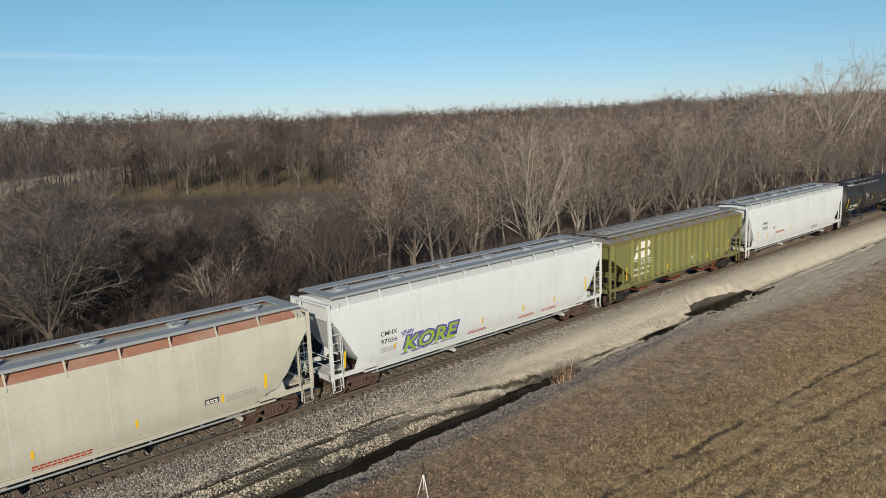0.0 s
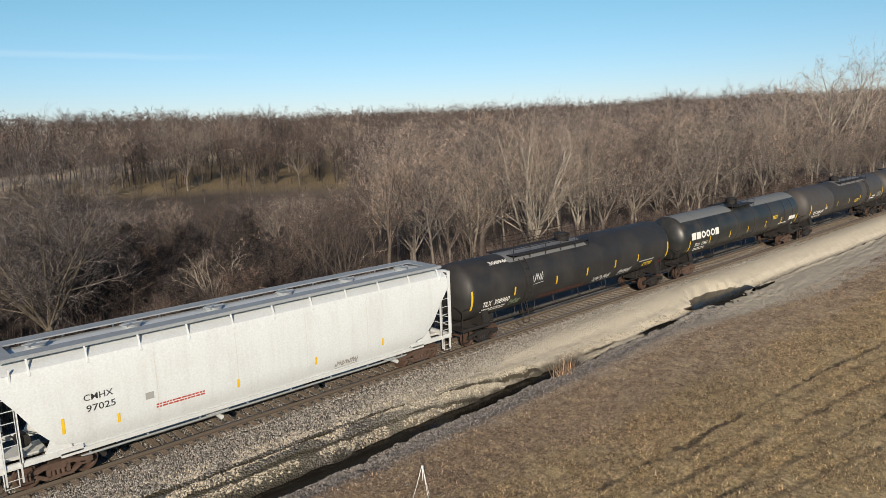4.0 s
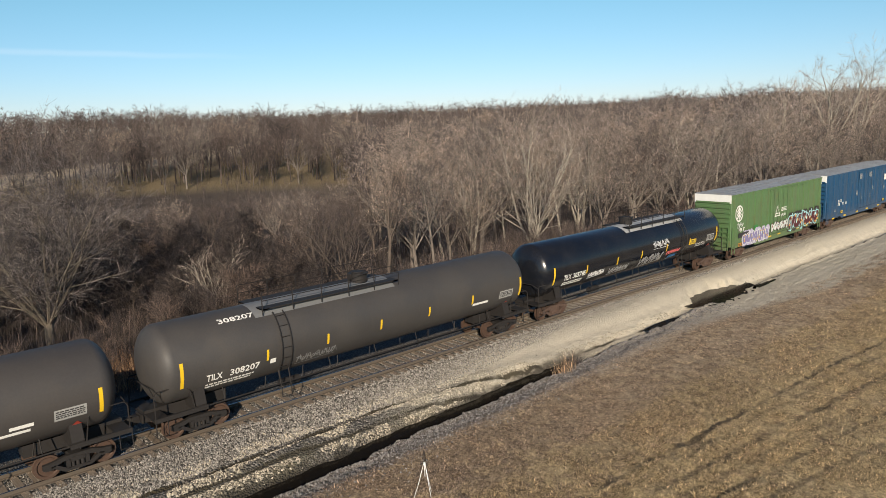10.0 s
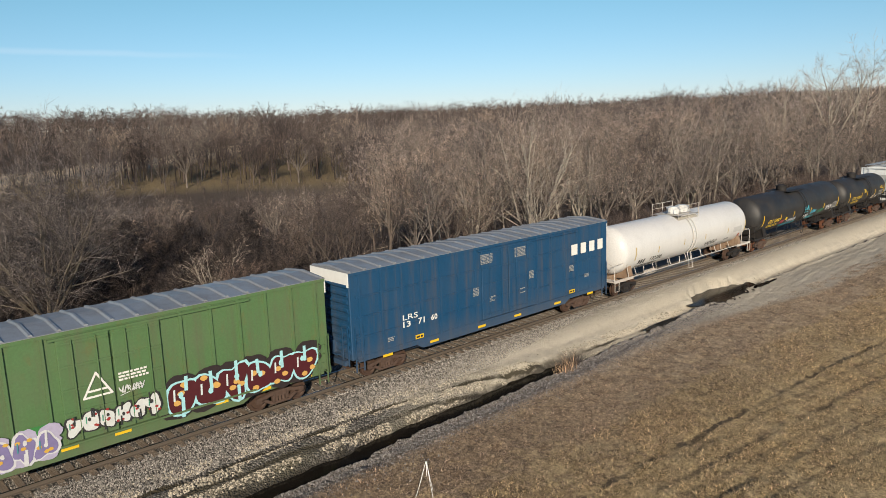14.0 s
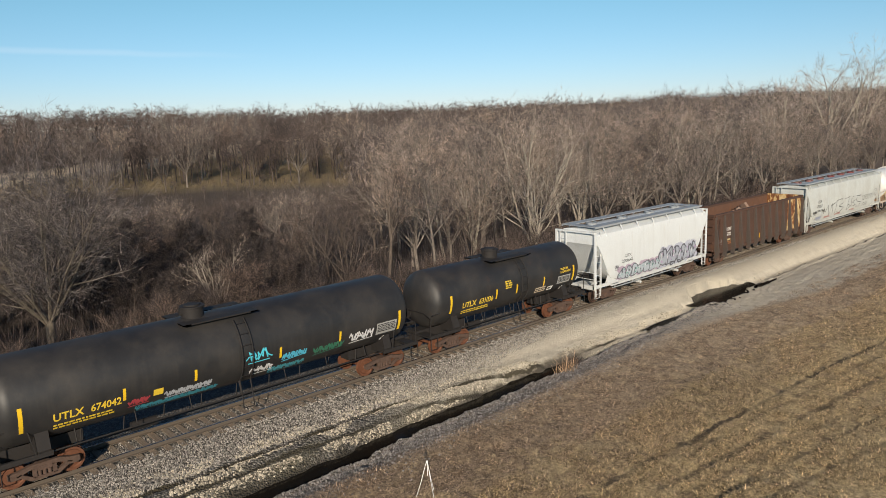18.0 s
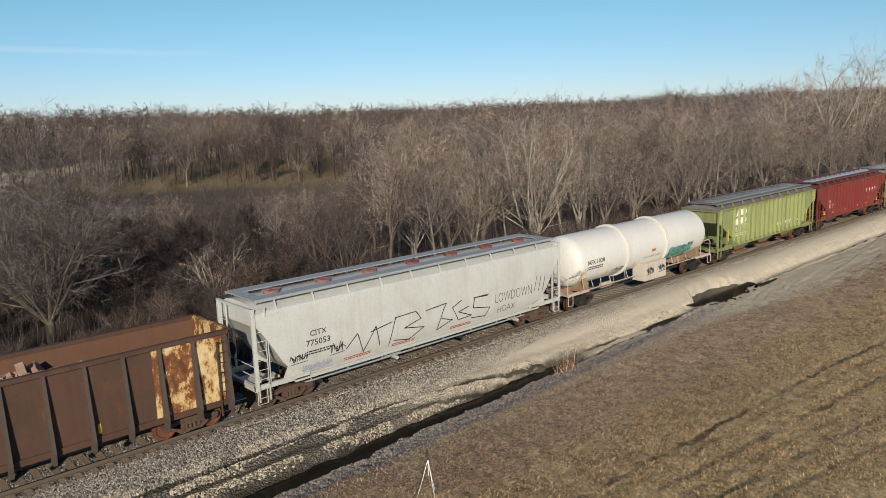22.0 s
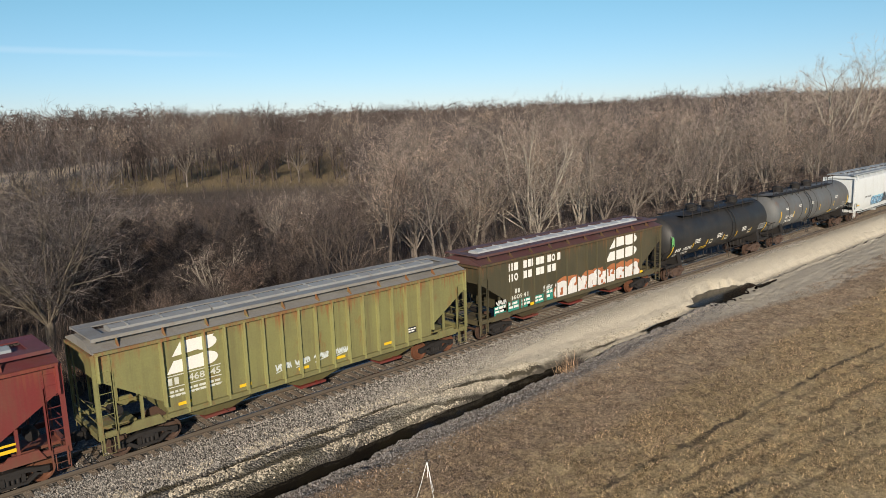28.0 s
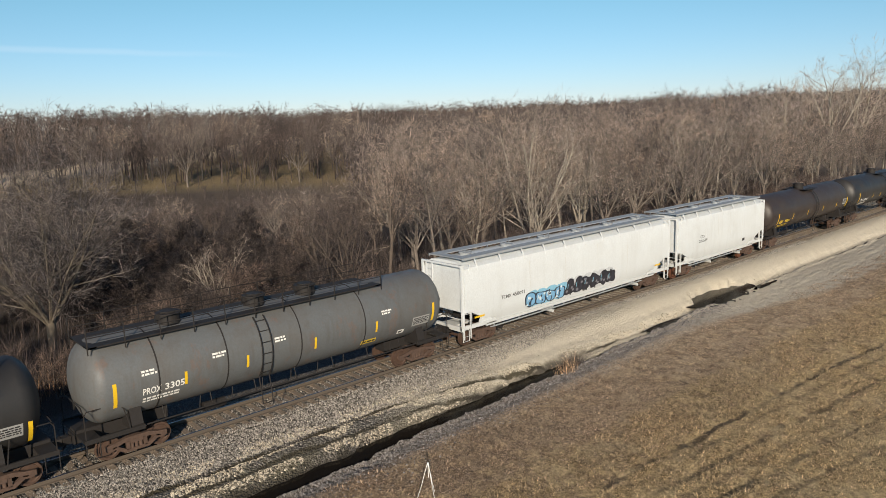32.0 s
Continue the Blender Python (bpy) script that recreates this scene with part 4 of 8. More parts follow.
def blades(name, spots, seed, mat, tall, wide, flat, label):
    """Grass as slivers, each from its spot; flat is how far it lies over."""
    g = np.random.default_rng(seed)
    p = np.array([(x, y, height(x, y) - 0.02) for x, y in spots])
    n = len(p)
    a = g.uniform(0, 2 * math.pi, n)
    h = tall * g.uniform(0.35, 1.4, n)
    over = flat * g.uniform(0.2, 1.2, n)
    tip = p + np.stack([np.cos(a) * over * h, np.sin(a) * over * h, h * np.sqrt(np.clip(1 - (over * 0.75) ** 2, 0.05, 1))], -1)
    b = a + math.pi / 2 + g.normal(0, 0.5, n)
    s = np.stack([np.cos(b), np.sin(b), np.zeros(n)], -1) * wide * g.uniform(0.5, 1.4, (n, 1))
    v = np.stack([p - s, p + s, tip], 1).reshape(-1, 3)
    me = bpy.data.meshes.new(name)
    me.from_pydata(v.tolist(), [], [(3 * i, 3 * i + 1, 3 * i + 2) for i in range(n)])
    me.materials.append(mat)
    return tagged(new(name, me), label, "grass", kind="stuff")


g = np.random.default_rng(12)


def field_spots(count, y0, y1, near=4.0, clump=0.5):
    """Spots on the field, thicker close to the line's near end, in patches."""
    out = []
    while len(out) < count:
        x = near + 70 * g.uniform() ** 1.9
        y = y0 + (y1 - y0) * g.uniform()
        if y < -20 + 0.0 * x or not seen(x, y, 1.5):
            continue
        if any(abs(y - at - (x - 28) * slant) < 0.8 and abs(y - at - (x - 28) * slant - 0.45 * noise.noise((x * 0.28, at, 3)) - 0.12 * noise.noise((x * 1.3, at, 5))) < 0.2 * strong for at, slant, strong in FURROWS) and g.uniform() < 0.9:
            continue
        if noise.noise((x * 0.8, y * 0.8, 2.2)) < g.uniform(-0.6, 0.35) * clump * 2:
            continue
        out.append((x, y))
    return out


blades("field_grass", field_spots(150000, -13.5, -6.9), 21, straw_mix, 0.12, 0.0105, 2.9, "flattened dead brown grass of the field")
blades("field_grass", field_spots(150000, -22, -11.0), 22, straw_green, 0.13, 0.011, 2.3, "dry yellow-green grass in mown rows")
tufts = []
for k in range(900):
    x, y = 4 + 62 * g.uniform() ** 1.6, -7.0 - 12.0 * g.uniform()
    if seen(x, y, 1.0):
        tufts += [(x + g.normal(0, 0.14), y + g.normal(0, 0.14)) for q in range(30)]
blades("grass_tufts", tufts, 23, straw_mix, 0.15, 0.008, 1.4, "upright dry grass tufts in the field")
# tall dry weeds along the woods' edge
weeds = []
while len(weeds) < 26000:
    x, y = -6 + 116 * g.uniform() ** 1.2, 8.2 + abs(g.normal(0, 1)) * 3.4
    if seen(x, y, 2) and noise.noise((x * 0.3, y * 0.4, 7)) > g.uniform(-0.5, 0.3):
        weeds.append((x, y))
blades("edge_weeds", weeds, 24, reed_tan, 1.1, 0.016, 0.5, "tall dry tan weeds at the edge of the woods")

brush = []
while len(brush) < 16000:
    x, y = 2 + 130 * g.uniform(), 12.5 + 26 * g.uniform() ** 1.5
    if seen(x, y, 2) and noise.noise((x * 0.25, y * 0.25, 17)) > g.uniform(-0.5, 0.4):
        brush.append((x, y))
# darkened twigs again, so gaps between the trunks read as shaded
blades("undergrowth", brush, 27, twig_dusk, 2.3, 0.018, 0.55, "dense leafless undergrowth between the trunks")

brush = []
while len(brush) < 12000:
    x, y = 42 + 95 * g.uniform(), 11.0 + 13 * g.uniform()
    if seen(x, y, 2) and noise.noise((x * 0.3, y * 0.3, 27)) > g.uniform(-0.5, 0.4):
        brush.append((x, y))
blades("undergrowth", brush, 29, twig_brown, 2.2, 0.016, 0.7, "leafless brown brush at the foot of the woods")

# a dry clump at the ditch
clump = [(27.2 + g.normal(0, 0.35), -5.1 + g.normal(0, 0.22)) for k in range(150)]
blades("dry_clump", clump, 25, straw_mix, 0.8, 0.011, 0.8, "dry tan weed clump at the ditch")
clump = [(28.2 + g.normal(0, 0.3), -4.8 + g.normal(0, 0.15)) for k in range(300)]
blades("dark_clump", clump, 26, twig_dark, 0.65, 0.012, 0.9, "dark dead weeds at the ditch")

# ---- the white tripod left standing in the field ----
tripod = tagged(new("tripod"), "slender white metal tripod standing in the dead grass", "tripod")
TX, TY = TRIPOD
tripod.matrix_basis = pose(TX, TY, height(TX, TY), 0, 0, 20)
tripod_white = plain("tripod_white", (0.75, 0.75, 0.73), 0.4)
for k in range(3):
    q = k * 2.0944
    geo = Geo().tube([(0.03 * math.cos(q), 0.03 * math.sin(q), 1.2), (0.2 * math.cos(q), 0.2 * math.sin(q), 0.6)], 0.010, 6)
    geo.tube([(0.19 * math.cos(q), 0.19 * math.sin(q), 0.62), (0.40 * math.cos(q), 0.40 * math.sin(q), -0.02)], 0.008, 6)
    part("leg", geo, tripod_white, tripod)
part("head", Geo().disc(0, 0, 1.18, 0.035, 0.08, "z", 12), tripod_white, tripod)
part("brace", Geo().tube([(0, 0, 1.2), (0, 0, 0.75)], 0.012, 6), tripod_white, tripod)
# ---- rolling stock: shared materials ----
iron_dark = plain("iron_dark", (0.022, 0.019, 0.018), 0.75, 0.2, 0.3, 9)
iron_rust = plain("iron_rust", (0.085, 0.052, 0.038), 0.85, 0.0, 0.5, 7)
wheel_rust = plain("wheel_rust", (0.14, 0.055, 0.028), 0.7, 0.2, 0.4, 5)
galvanized = plain("galvanized", (0.31, 0.335, 0.355), 0.6, 0.1, 0.25, 8)
yellow = plain("yellow_tape", (0.75, 0.48, 0.02), 0.45)
white_ink = plain("white_ink", (0.75, 0.74, 0.70), 0.6)
black_ink = plain("black_ink", (0.025, 0.025, 0.027), 0.6)
grey_ink = plain("grey_ink", (0.33, 0.33, 0.32), 0.6)
red_ink = plain("red_ink", (0.38, 0.05, 0.03), 0.6)
yellow_ink = plain("yellow_ink", (0.72, 0.50, 0.04), 0.6)
gate_red = painted("gate_red", (0.15, 0.025, 0.02), 0.6, amount=0.5)

# ---- trucks ----
def wheelset_mesh():
    geo = Geo()
    for side in (-1, 1):
        prof = [(-0.07, 0.02), (-0.07, 0.09), (-0.02, 0.13), (-0.015, 0.3), (-0.065, 0.34), (-0.065, 0.415), (0.05, 0.42), (0.055, 0.45), (0.08, 0.45), (0.08, 0.05)]
        n = 20
        rings = [[(math.cos(2 * math.pi * k / n) * r, side * (0.755 - p), math.sin(2 * math.pi * k / n) * r) for k in range(n)] for p, r in prof]
        geo.loft(rings)
        geo.disc(0, side * 0.95 if side > 0 else -1.03, 0, 0.085, 0.08, "y", 12)
    geo.disc(0, -0.95, 0, 0.075, 1.9, "y", 10)
    return geo


def truck_geo():
    geo = Geo()
    for side in (-1, 1):
        y0, y1 = side * 0.98 - 0.07, side * 0.98 + 0.07
        top = [(-1.08, 0.40), (-1.08, 0.58), (-0.75, 0.62), (-0.42, 0.71), (0.42, 0.71), (0.75, 0.62), (1.08, 0.58), (1.08, 0.40), (0.80, 0.43), (0.45, 0.55), (-0.45, 0.55), (-0.80, 0.43)]
        geo.prism_y(top, y0, y1)
        geo.prism_y([(-0.86, 0.46), (-0.70, 0.50), (-0.34, 0.28), (0.34, 0.28), (0.70, 0.50), (0.86, 0.46), (0.42, 0.17), (-0.42, 0.17)], y0, y1)
        for x in (-0.36, 0.24):
            geo.box(x, x + 0.12, y0, y1, 0.26, 0.56)
        for x in (-0.15, 0.0, 0.15):
            geo.disc(x, side * 0.98, 0.27, 0.065, 0.2, "z", 10)
        geo.box(-0.23, 0.23, y0 - 0.01, y1 + 0.01, 0.46, 0.60)
        for x in (-0.89, 0.89):
            geo.box(x - 0.13, x + 0.13, y0 + 0.005, y1 - 0.005, 0.36, 0.56)
    geo.box(-0.2, 0.2, -1.0, 1.0, 0.42, 0.66)
    geo.disc(0, 0, 0.66, 0.2, 0.12)
    geo.box(-0.6, 0.6, -0.06, 0.06, 0.28, 0.36)
    return geo


TRUCK = {"brown": mesh_of("truck", truck_geo(), iron_rust, 40), "dark": mesh_of("truck", truck_geo(), iron_dark, 40)}
WHEELS = {"rust": mesh_of("wheelset", wheelset_mesh(), wheel_rust, 40), "dark": mesh_of("wheelset", wheelset_mesh(), plain("wheel_dark", (0.085, 0.05, 0.035), 0.65, 0.2, 0.4, 6), 40)}
ROLLING = []


def add_truck(car, x, kind="brown", wheels="dark"):
    ob = new("truck", TRUCK[kind])
    ob.parent = car
    ob.location = (x, 0, 0)
    for dx in (-0.89, 0.89):
        w = new("wheelset", WHEELS[wheels])
        w.parent = ob
        w.location = (dx, 0, 0.42)
        ROLLING.append((w, dx))
    return ob


def add_coupler(car, at, way, mat):
    """The coupler, its draft box and the brake hose at one end; way points out of the car."""
    geo = Geo()
    x0, x1 = sorted((at, at - way * 1.0))
    geo.box(min(at - way * 0.30, at - way * 1.3), max(at - way * 0.30, at - way * 1.3), -0.3, 0.3, 0.72, 1.05)
    geo.box(x0, x1, -0.075, 0.075, 0.78, 0.94)
    geo.prism_z([(at - way * 0.28, -0.13), (at - way * 0.02, -0.17), (at + way * 0.04, -0.06), (at - way * 0.05, 0.02), (at + way * 0.03, 0.14), (at - way * 0.2, 0.16)], 0.72, 1.0)
    geo.tube([(at - way * 0.35, 0.32, 0.85), (at - way * 0.2, 0.34, 0.55), (at - way * 0.02, 0.2, 0.42)], 0.03, 6)
    part("coupler", geo, mat, car)


def start_car(name, label, category, rows):
    return tagged(new(name), label, category, "cars of the freight train")


# ---- writing and markings on a car's near side: (x, z) shapes laid on the surface ----
def lay(car, name, geo, mat, side, off=0.006, label="", cut=0.14, flat=False):
    """Flat shapes with x and z in the plane, wrapped onto the side that side(z) gives; each lies a hair above the last."""
    bm = bmesh.new()
    rise = {}
    for k, f in enumerate(geo.f):
        for i in f:
            rise.setdefault(i, 0.0 if flat or name in ("code", "number", "words", "roof_marks") else -0.0003 * (k % 24))
    vs = [bm.verts.new((p[0], rise.get(i, 0.0), p[1])) for i, p in enumerate(geo.v)]
    for f in geo.f:
        try:
            bm.faces.new([vs[i] for i in f])
        except ValueError:
            pass
    if cut and bm.verts:
        lo, hi = min(v.co.z for v in bm.verts), max(v.co.z for v in bm.verts)
        for k in range(1, int((hi - lo) / cut) + 1):
            bmesh.ops.bisect_plane(bm, geom=bm.verts[:] + bm.edges[:] + bm.faces[:], plane_co=(0, 0, lo + k * cut), plane_no=(0, 0, 1))
    for v in bm.verts:
        v.co.y += side(v.co.z) - off
    me = bpy.data.meshes.new(name)
    bm.to_mesh(me)
    bm.free()
    me.materials.append(mat)
    ob = new(name, me)
    ob.parent = car
    return tagged(ob, label)


def rect(geo, x0, x1, z0, z1, slant=0.0):
    geo.add([(x0, z0), (x1, z0), (x1 + slant, z1), (x0 + slant, z1)], [(0, 1, 2, 3)])
    return geo


def words(text, x, z, size, stretch=1.0, slant=0.0, bold=0.0, gap=1.0):
    """Letters of the built-in font as flat shapes from their lower left corner."""
    cu = bpy.data.curves.new("words", "FONT")
    cu.body, cu.size, cu.shear, cu.offset, cu.space_character = text, size, slant, bold, gap
    cu.resolution_u = 2
    ob = new("words", cu)
    bpy.context.view_layer.update()
    me = ob.evaluated_get(bpy.context.evaluated_depsgraph_get()).to_mesh()
    geo = Geo()
    geo.add([(x + v.co.x * stretch, z + v.co.y) for v in me.vertices], [tuple(p.vertices) for p in me.polygons])
    bpy.data.objects.remove(ob)
    return geo


def bars(rows, x, z, width, size, seed=1, letters=False):
    """Plain bars in place of small print: rows of short dashes from the top down."""
    rng = random.Random(seed)
    geo = Geo()
    for k in range(rows):
        p = x
        top = z - k * size * 1.6
        while p < x + width - size:
            step = size * (0.62 if letters else rng.uniform(1.0, 3.2))
            rect(geo, p, min(p + step, x + width), top - size, top)
            p += step + size * (0.3 if letters else 0.5)
    return geo


def ring_shape(x, z, r, thick, n=28, ez=1.0):
    geo = Geo()
    v = [(x + math.cos(2 * math.pi * k / n) * q, z + math.sin(2 * math.pi * k / n) * q * ez) for k in range(n) for q in (r - thick, r)]
    return geo.add(v, [(2 * k, 2 * k + 1, (2 * k + 3) % (2 * n), (2 * k + 2) % (2 * n)) for k in range(n)])


def stroke(geo, pts, wide):
    """A line of a can or brush through points."""
    for (x0, z0), (x1, z1) in zip(pts, pts[1:]):
        d = math.hypot(x1 - x0, z1 - z0) or 1
        ex, ez = (x1 - x0) / d * wide * 0.35, (z1 - z0) / d * wide * 0.35
        nx, nz = -(z1 - z0) / d * wide / 2, (x1 - x0) / d * wide / 2
        geo.add([(x0 - nx - ex, z0 - nz - ez), (x1 - nx + ex, z1 - nz + ez), (x1 + nx + ex, z1 + nz + ez), (x0 + nx - ex, z0 + nz - ez)], [(0, 1, 2, 3)])
    return geo


def blob(geo, x, z, rx, rz, rng, n=16):
    geo.add([(x + math.cos(2 * math.pi * k / n) * rx * rng.uniform(0.85, 1.1), z + math.sin(2 * math.pi * k / n) * rz * rng.uniform(0.85, 1.1)) for k in range(n)], [tuple(range(n))])


INK = {}


def ink(color):
    if color not in INK:
        INK[color] = plain("spray_paint", color, 0.55, 0, 0.2, 6)
    return INK[color]


def graffiti(car, side, x0, x1, z0, z1, seed, back, fill, line, extra=(), letters=6, under=True, wide=0.16, rim=0.28):
    """A sprayed piece of swollen, unreadable letter forms: a cloud, fills, outlines and highlights."""
    rng = random.Random(seed)
    h = z1 - z0
    step = (x1 - x0) / letters
    cloud, mass, edge, shine, spots, slits = Geo(), Geo(), Geo(), Geo(), Geo(), Geo()
    for k in range(letters):
        cx, tall_k = x0 + (k + 0.5) * step, h * rng.uniform(0.8, 1.0)
        lean = rng.uniform(-0.12, 0.2)
        for q in range(3):
            blob(cloud, cx + rng.uniform(-0.3, 0.3) * step, z0 + h * (0.2 + 0.3 * q), step * 0.62, h * 0.26, rng)
        # a fat rounded form with uneven lobes: its rim, its fill, the slits that part its strokes
        n, lobes = 22, [(rng.uniform(0.08, 0.2), rng.choice((2, 3, 4)), rng.uniform(0, 6)) for q in range(2)]
        ring = []
        for i in range(n):
            a = 2 * math.pi * i / n
            c, d = math.cos(a), math.sin(a)
            r = 1.0 / max(abs(c) ** 3 + abs(d) ** 3, 0.2) ** 0.33 * (1 + sum(p * math.sin(m * a + f) for p, m, f in lobes))
            ring.append((c * r * step * 0.6, d * r * tall_k * 0.46))
        for geo, shrink in ((edge, 1.0), (mass, 1.0 - rim * 0.75)):
            geo.add([(cx + p * shrink + lean * q, z0 + tall_k * 0.5 + q * (shrink * 0.4 + 0.6 if shrink < 1 else 1.0) * (0.94 if shrink < 1 else 1.0)) for p, q in ring], [tuple(range(n))])
        for q in range(rng.choice((1, 2))):
            px, low = cx + rng.uniform(-0.22, 0.22) * step, rng.random() < 0.5
            za, zb = (0.0, rng.uniform(0.3, 0.5)) if low else (rng.uniform(0.5, 0.7), 1.0)
            stroke(slits, [(px, z0 + tall_k * za), (px + lean * 0.2, z0 + tall_k * zb)], wide * 0.55)
        blob(slits, cx + rng.uniform(-0.1, 0.1) * step, z0 + tall_k * rng.uniform(0.45, 0.7), step * 0.1, tall_k * 0.09, rng, 10)
        stroke(shine, [(cx - step * 0.3, z0 + tall_k * 0.45), (cx - step * 0.28, z0 + tall_k * 0.72)], wide * 0.3)
        for q in range(3):
            blob(spots, cx + rng.uniform(-0.4, 0.4) * step, z0 + h * rng.uniform(0.15, 0.8), wide * 0.6, wide * 0.45, rng, 8)
    layers = [(cloud, back, 0.005)] if under else []
    layers += [(edge, line, 0.013), (mass, fill, 0.021), (spots, extra[0] if extra else line, 0.027), (slits, line, 0.033), (shine, extra[1] if len(extra) > 1 else (0.8, 0.8, 0.8), 0.039)]
    for geo, color, off in layers:
        ob = lay(car, "graffiti", geo, ink(color), side, off, "sprayed graffiti", cut=0.3)
    return ob


def stripes(car, side, places, z0, z1, wide=0.1, mat=None):
    """Upright reflective strips."""
    for x in places:
        lay(car, "reflector", rect(Geo(), x, x + wide, z0, z1), mat or yellow, side, 0.008, "yellow reflective strip", 0.12)


def ladder(car, x, y, z0, z1, mat, wide=0.42, across="x", rung=0.38, name="ladder"):
    geo = Geo()
    a, b = ((x - wide / 2, y), (x + wide / 2, y)) if across == "x" else ((x, y - wide / 2), (x, y + wide / 2))
    for p in (a, b):
        geo.box(p[0] - 0.025, p[0] + 0.025, p[1] - 0.025, p[1] + 0.025, z0, z1)
    k = z0 + 0.15
    while k < z1 - 0.05:
        geo.tube([(*a, k), (*b, k)], 0.014, 4)
        k += rung
    part(name, geo, mat, car)


# ---- covered hoppers ----
def shell_body(L, e, section, low, roof_mat=None, stations=None):
    """A lofted car body: a cross section raised where the end slopes are."""
    geo = Geo()
    xs = stations or [e, e + 0.12, e + 0.5, e + 1.0, e + 1.5, e + 2.0, e + 2.5, e + 3.2]
    xs = xs + [L * 0.35, L * 0.5, L * 0.65] + [L - q for q in reversed(xs)]
    half = list(section)
    rings = []
    for x in xs:
        b = low(min(x, L - x))
        near = [(x, -w, max(z, b)) for w, z in half]
        rings.append(near + [(x, w, max(z, b)) for w, z in reversed(half)])
    return geo.loft(rings)


def width_at(section):
    def side(z):
        for (w0, z0), (w1, z1) in zip(section, section[1:]):
            if z0 <= z <= z1 and z1 > z0:
                return -(w0 + (w1 - w0) * (z - z0) / (z1 - z0))
        return -section[0][0] if z < section[0][1] else -section[-1][0]
    return side


def hopper_end(car, L, way, e, top, mat, dark, post_z=4.35, w=1.42):
    """Platform, corner posts, ladders, rails and brake gear at one end."""
    def X(d):
        return d if way < 0 else L - d
    geo = Geo()
    x0, x1 = sorted((X(0.42), X(2.0)))
    geo.box(x0, x1, -0.5, 0.5, 0.98, 1.08)
    x0, x1 = sorted((X(0.42), X(0.56)))
    geo.box(x0, x1, -w, w, 0.98, 1.22)
    for s in (-1, 1):
        x0, x1 = sorted((X(0.42), X(2.9)))
        geo.box(x0, x1, s * (w - 0.06) - 0.05, s * (w - 0.06) + 0.05, 1.02, 1.22)
    part("end_sill", geo, mat, car)
    for s in (-1, 1):
        geo = Geo()
        geo.box(min(X(0.44), X(0.55)), max(X(0.44), X(0.55)), s * w - 0.055, s * w + 0.055, 1.2, post_z)
        geo.box(min(X(1.02), X(1.1)), max(X(1.02), X(1.1)), s * w - 0.045, s * w + 0.045, 1.2, 3.3)
        part("end_post", geo, mat, car)
    ladder(car, X(0.8), -w - 0.02, 0.55, post_z, mat, 0.46)
    ladder(car, X(0.46), 0.9, 1.1, post_z, mat, 0.44, "y")
    part("top_beam", Geo().box(min(X(0.42), X(0.54)), max(X(0.42), X(0.54)), -w, w, post_z - 0.1, post_z), mat, car)
    for z in (1.6, 2.0):
        part("end_rail", Geo().tube([(X(0.47), -w, z), (X(0.47), w, z)], 0.02, 5), mat, car)
    # step below the corner
    for s in (-1, 1):
        geo = Geo()
        geo.tube([(X(0.5), s * w, 1.0), (X(0.5), s * w, 0.45), (X(0.92), s * w, 0.45), (X(0.92), s * w, 1.0)], 0.022, 5)
        part("step", geo, mat, car)
    # slope sheet brace and brake cylinder
    geo = Geo()
    geo.disc(X(1.35), -0.55, 1.55, 0.22, 0.5, "y", 14)
    geo.tube([(X(1.35), 0.2, 1.4), (X(0.6), 0.5, 1.9)], 0.03, 5)
    geo.disc(X(0.52), 0.55, 2.35, 0.26, 0.05, "x", 14)
    part("brake_gear", geo, dark, car)


def roof_walk(car, L, e, y0, y1, z, mat, name="running_board", brackets=None):
    """A grating along the roof with cross strips."""
    for s in (-1, 1):
        a, b = sorted((s * y0, s * y1))
        board = part(name, Geo().box(e, L - e, a, b, z - 0.02, z + 0.025), mat, car)
        part("edge_strip", Geo().box(e, L - e, s * y1 - 0.015, s * y1 + 0.015, z - 0.09, z + 0.03), mat, board)
    for q in (e, L - e - 0.55):
        part("cross_board", Geo().box(q, q + 0.55, -y0 + 0.002, y0 - 0.002, z - 0.021, z + 0.02), mat, car)


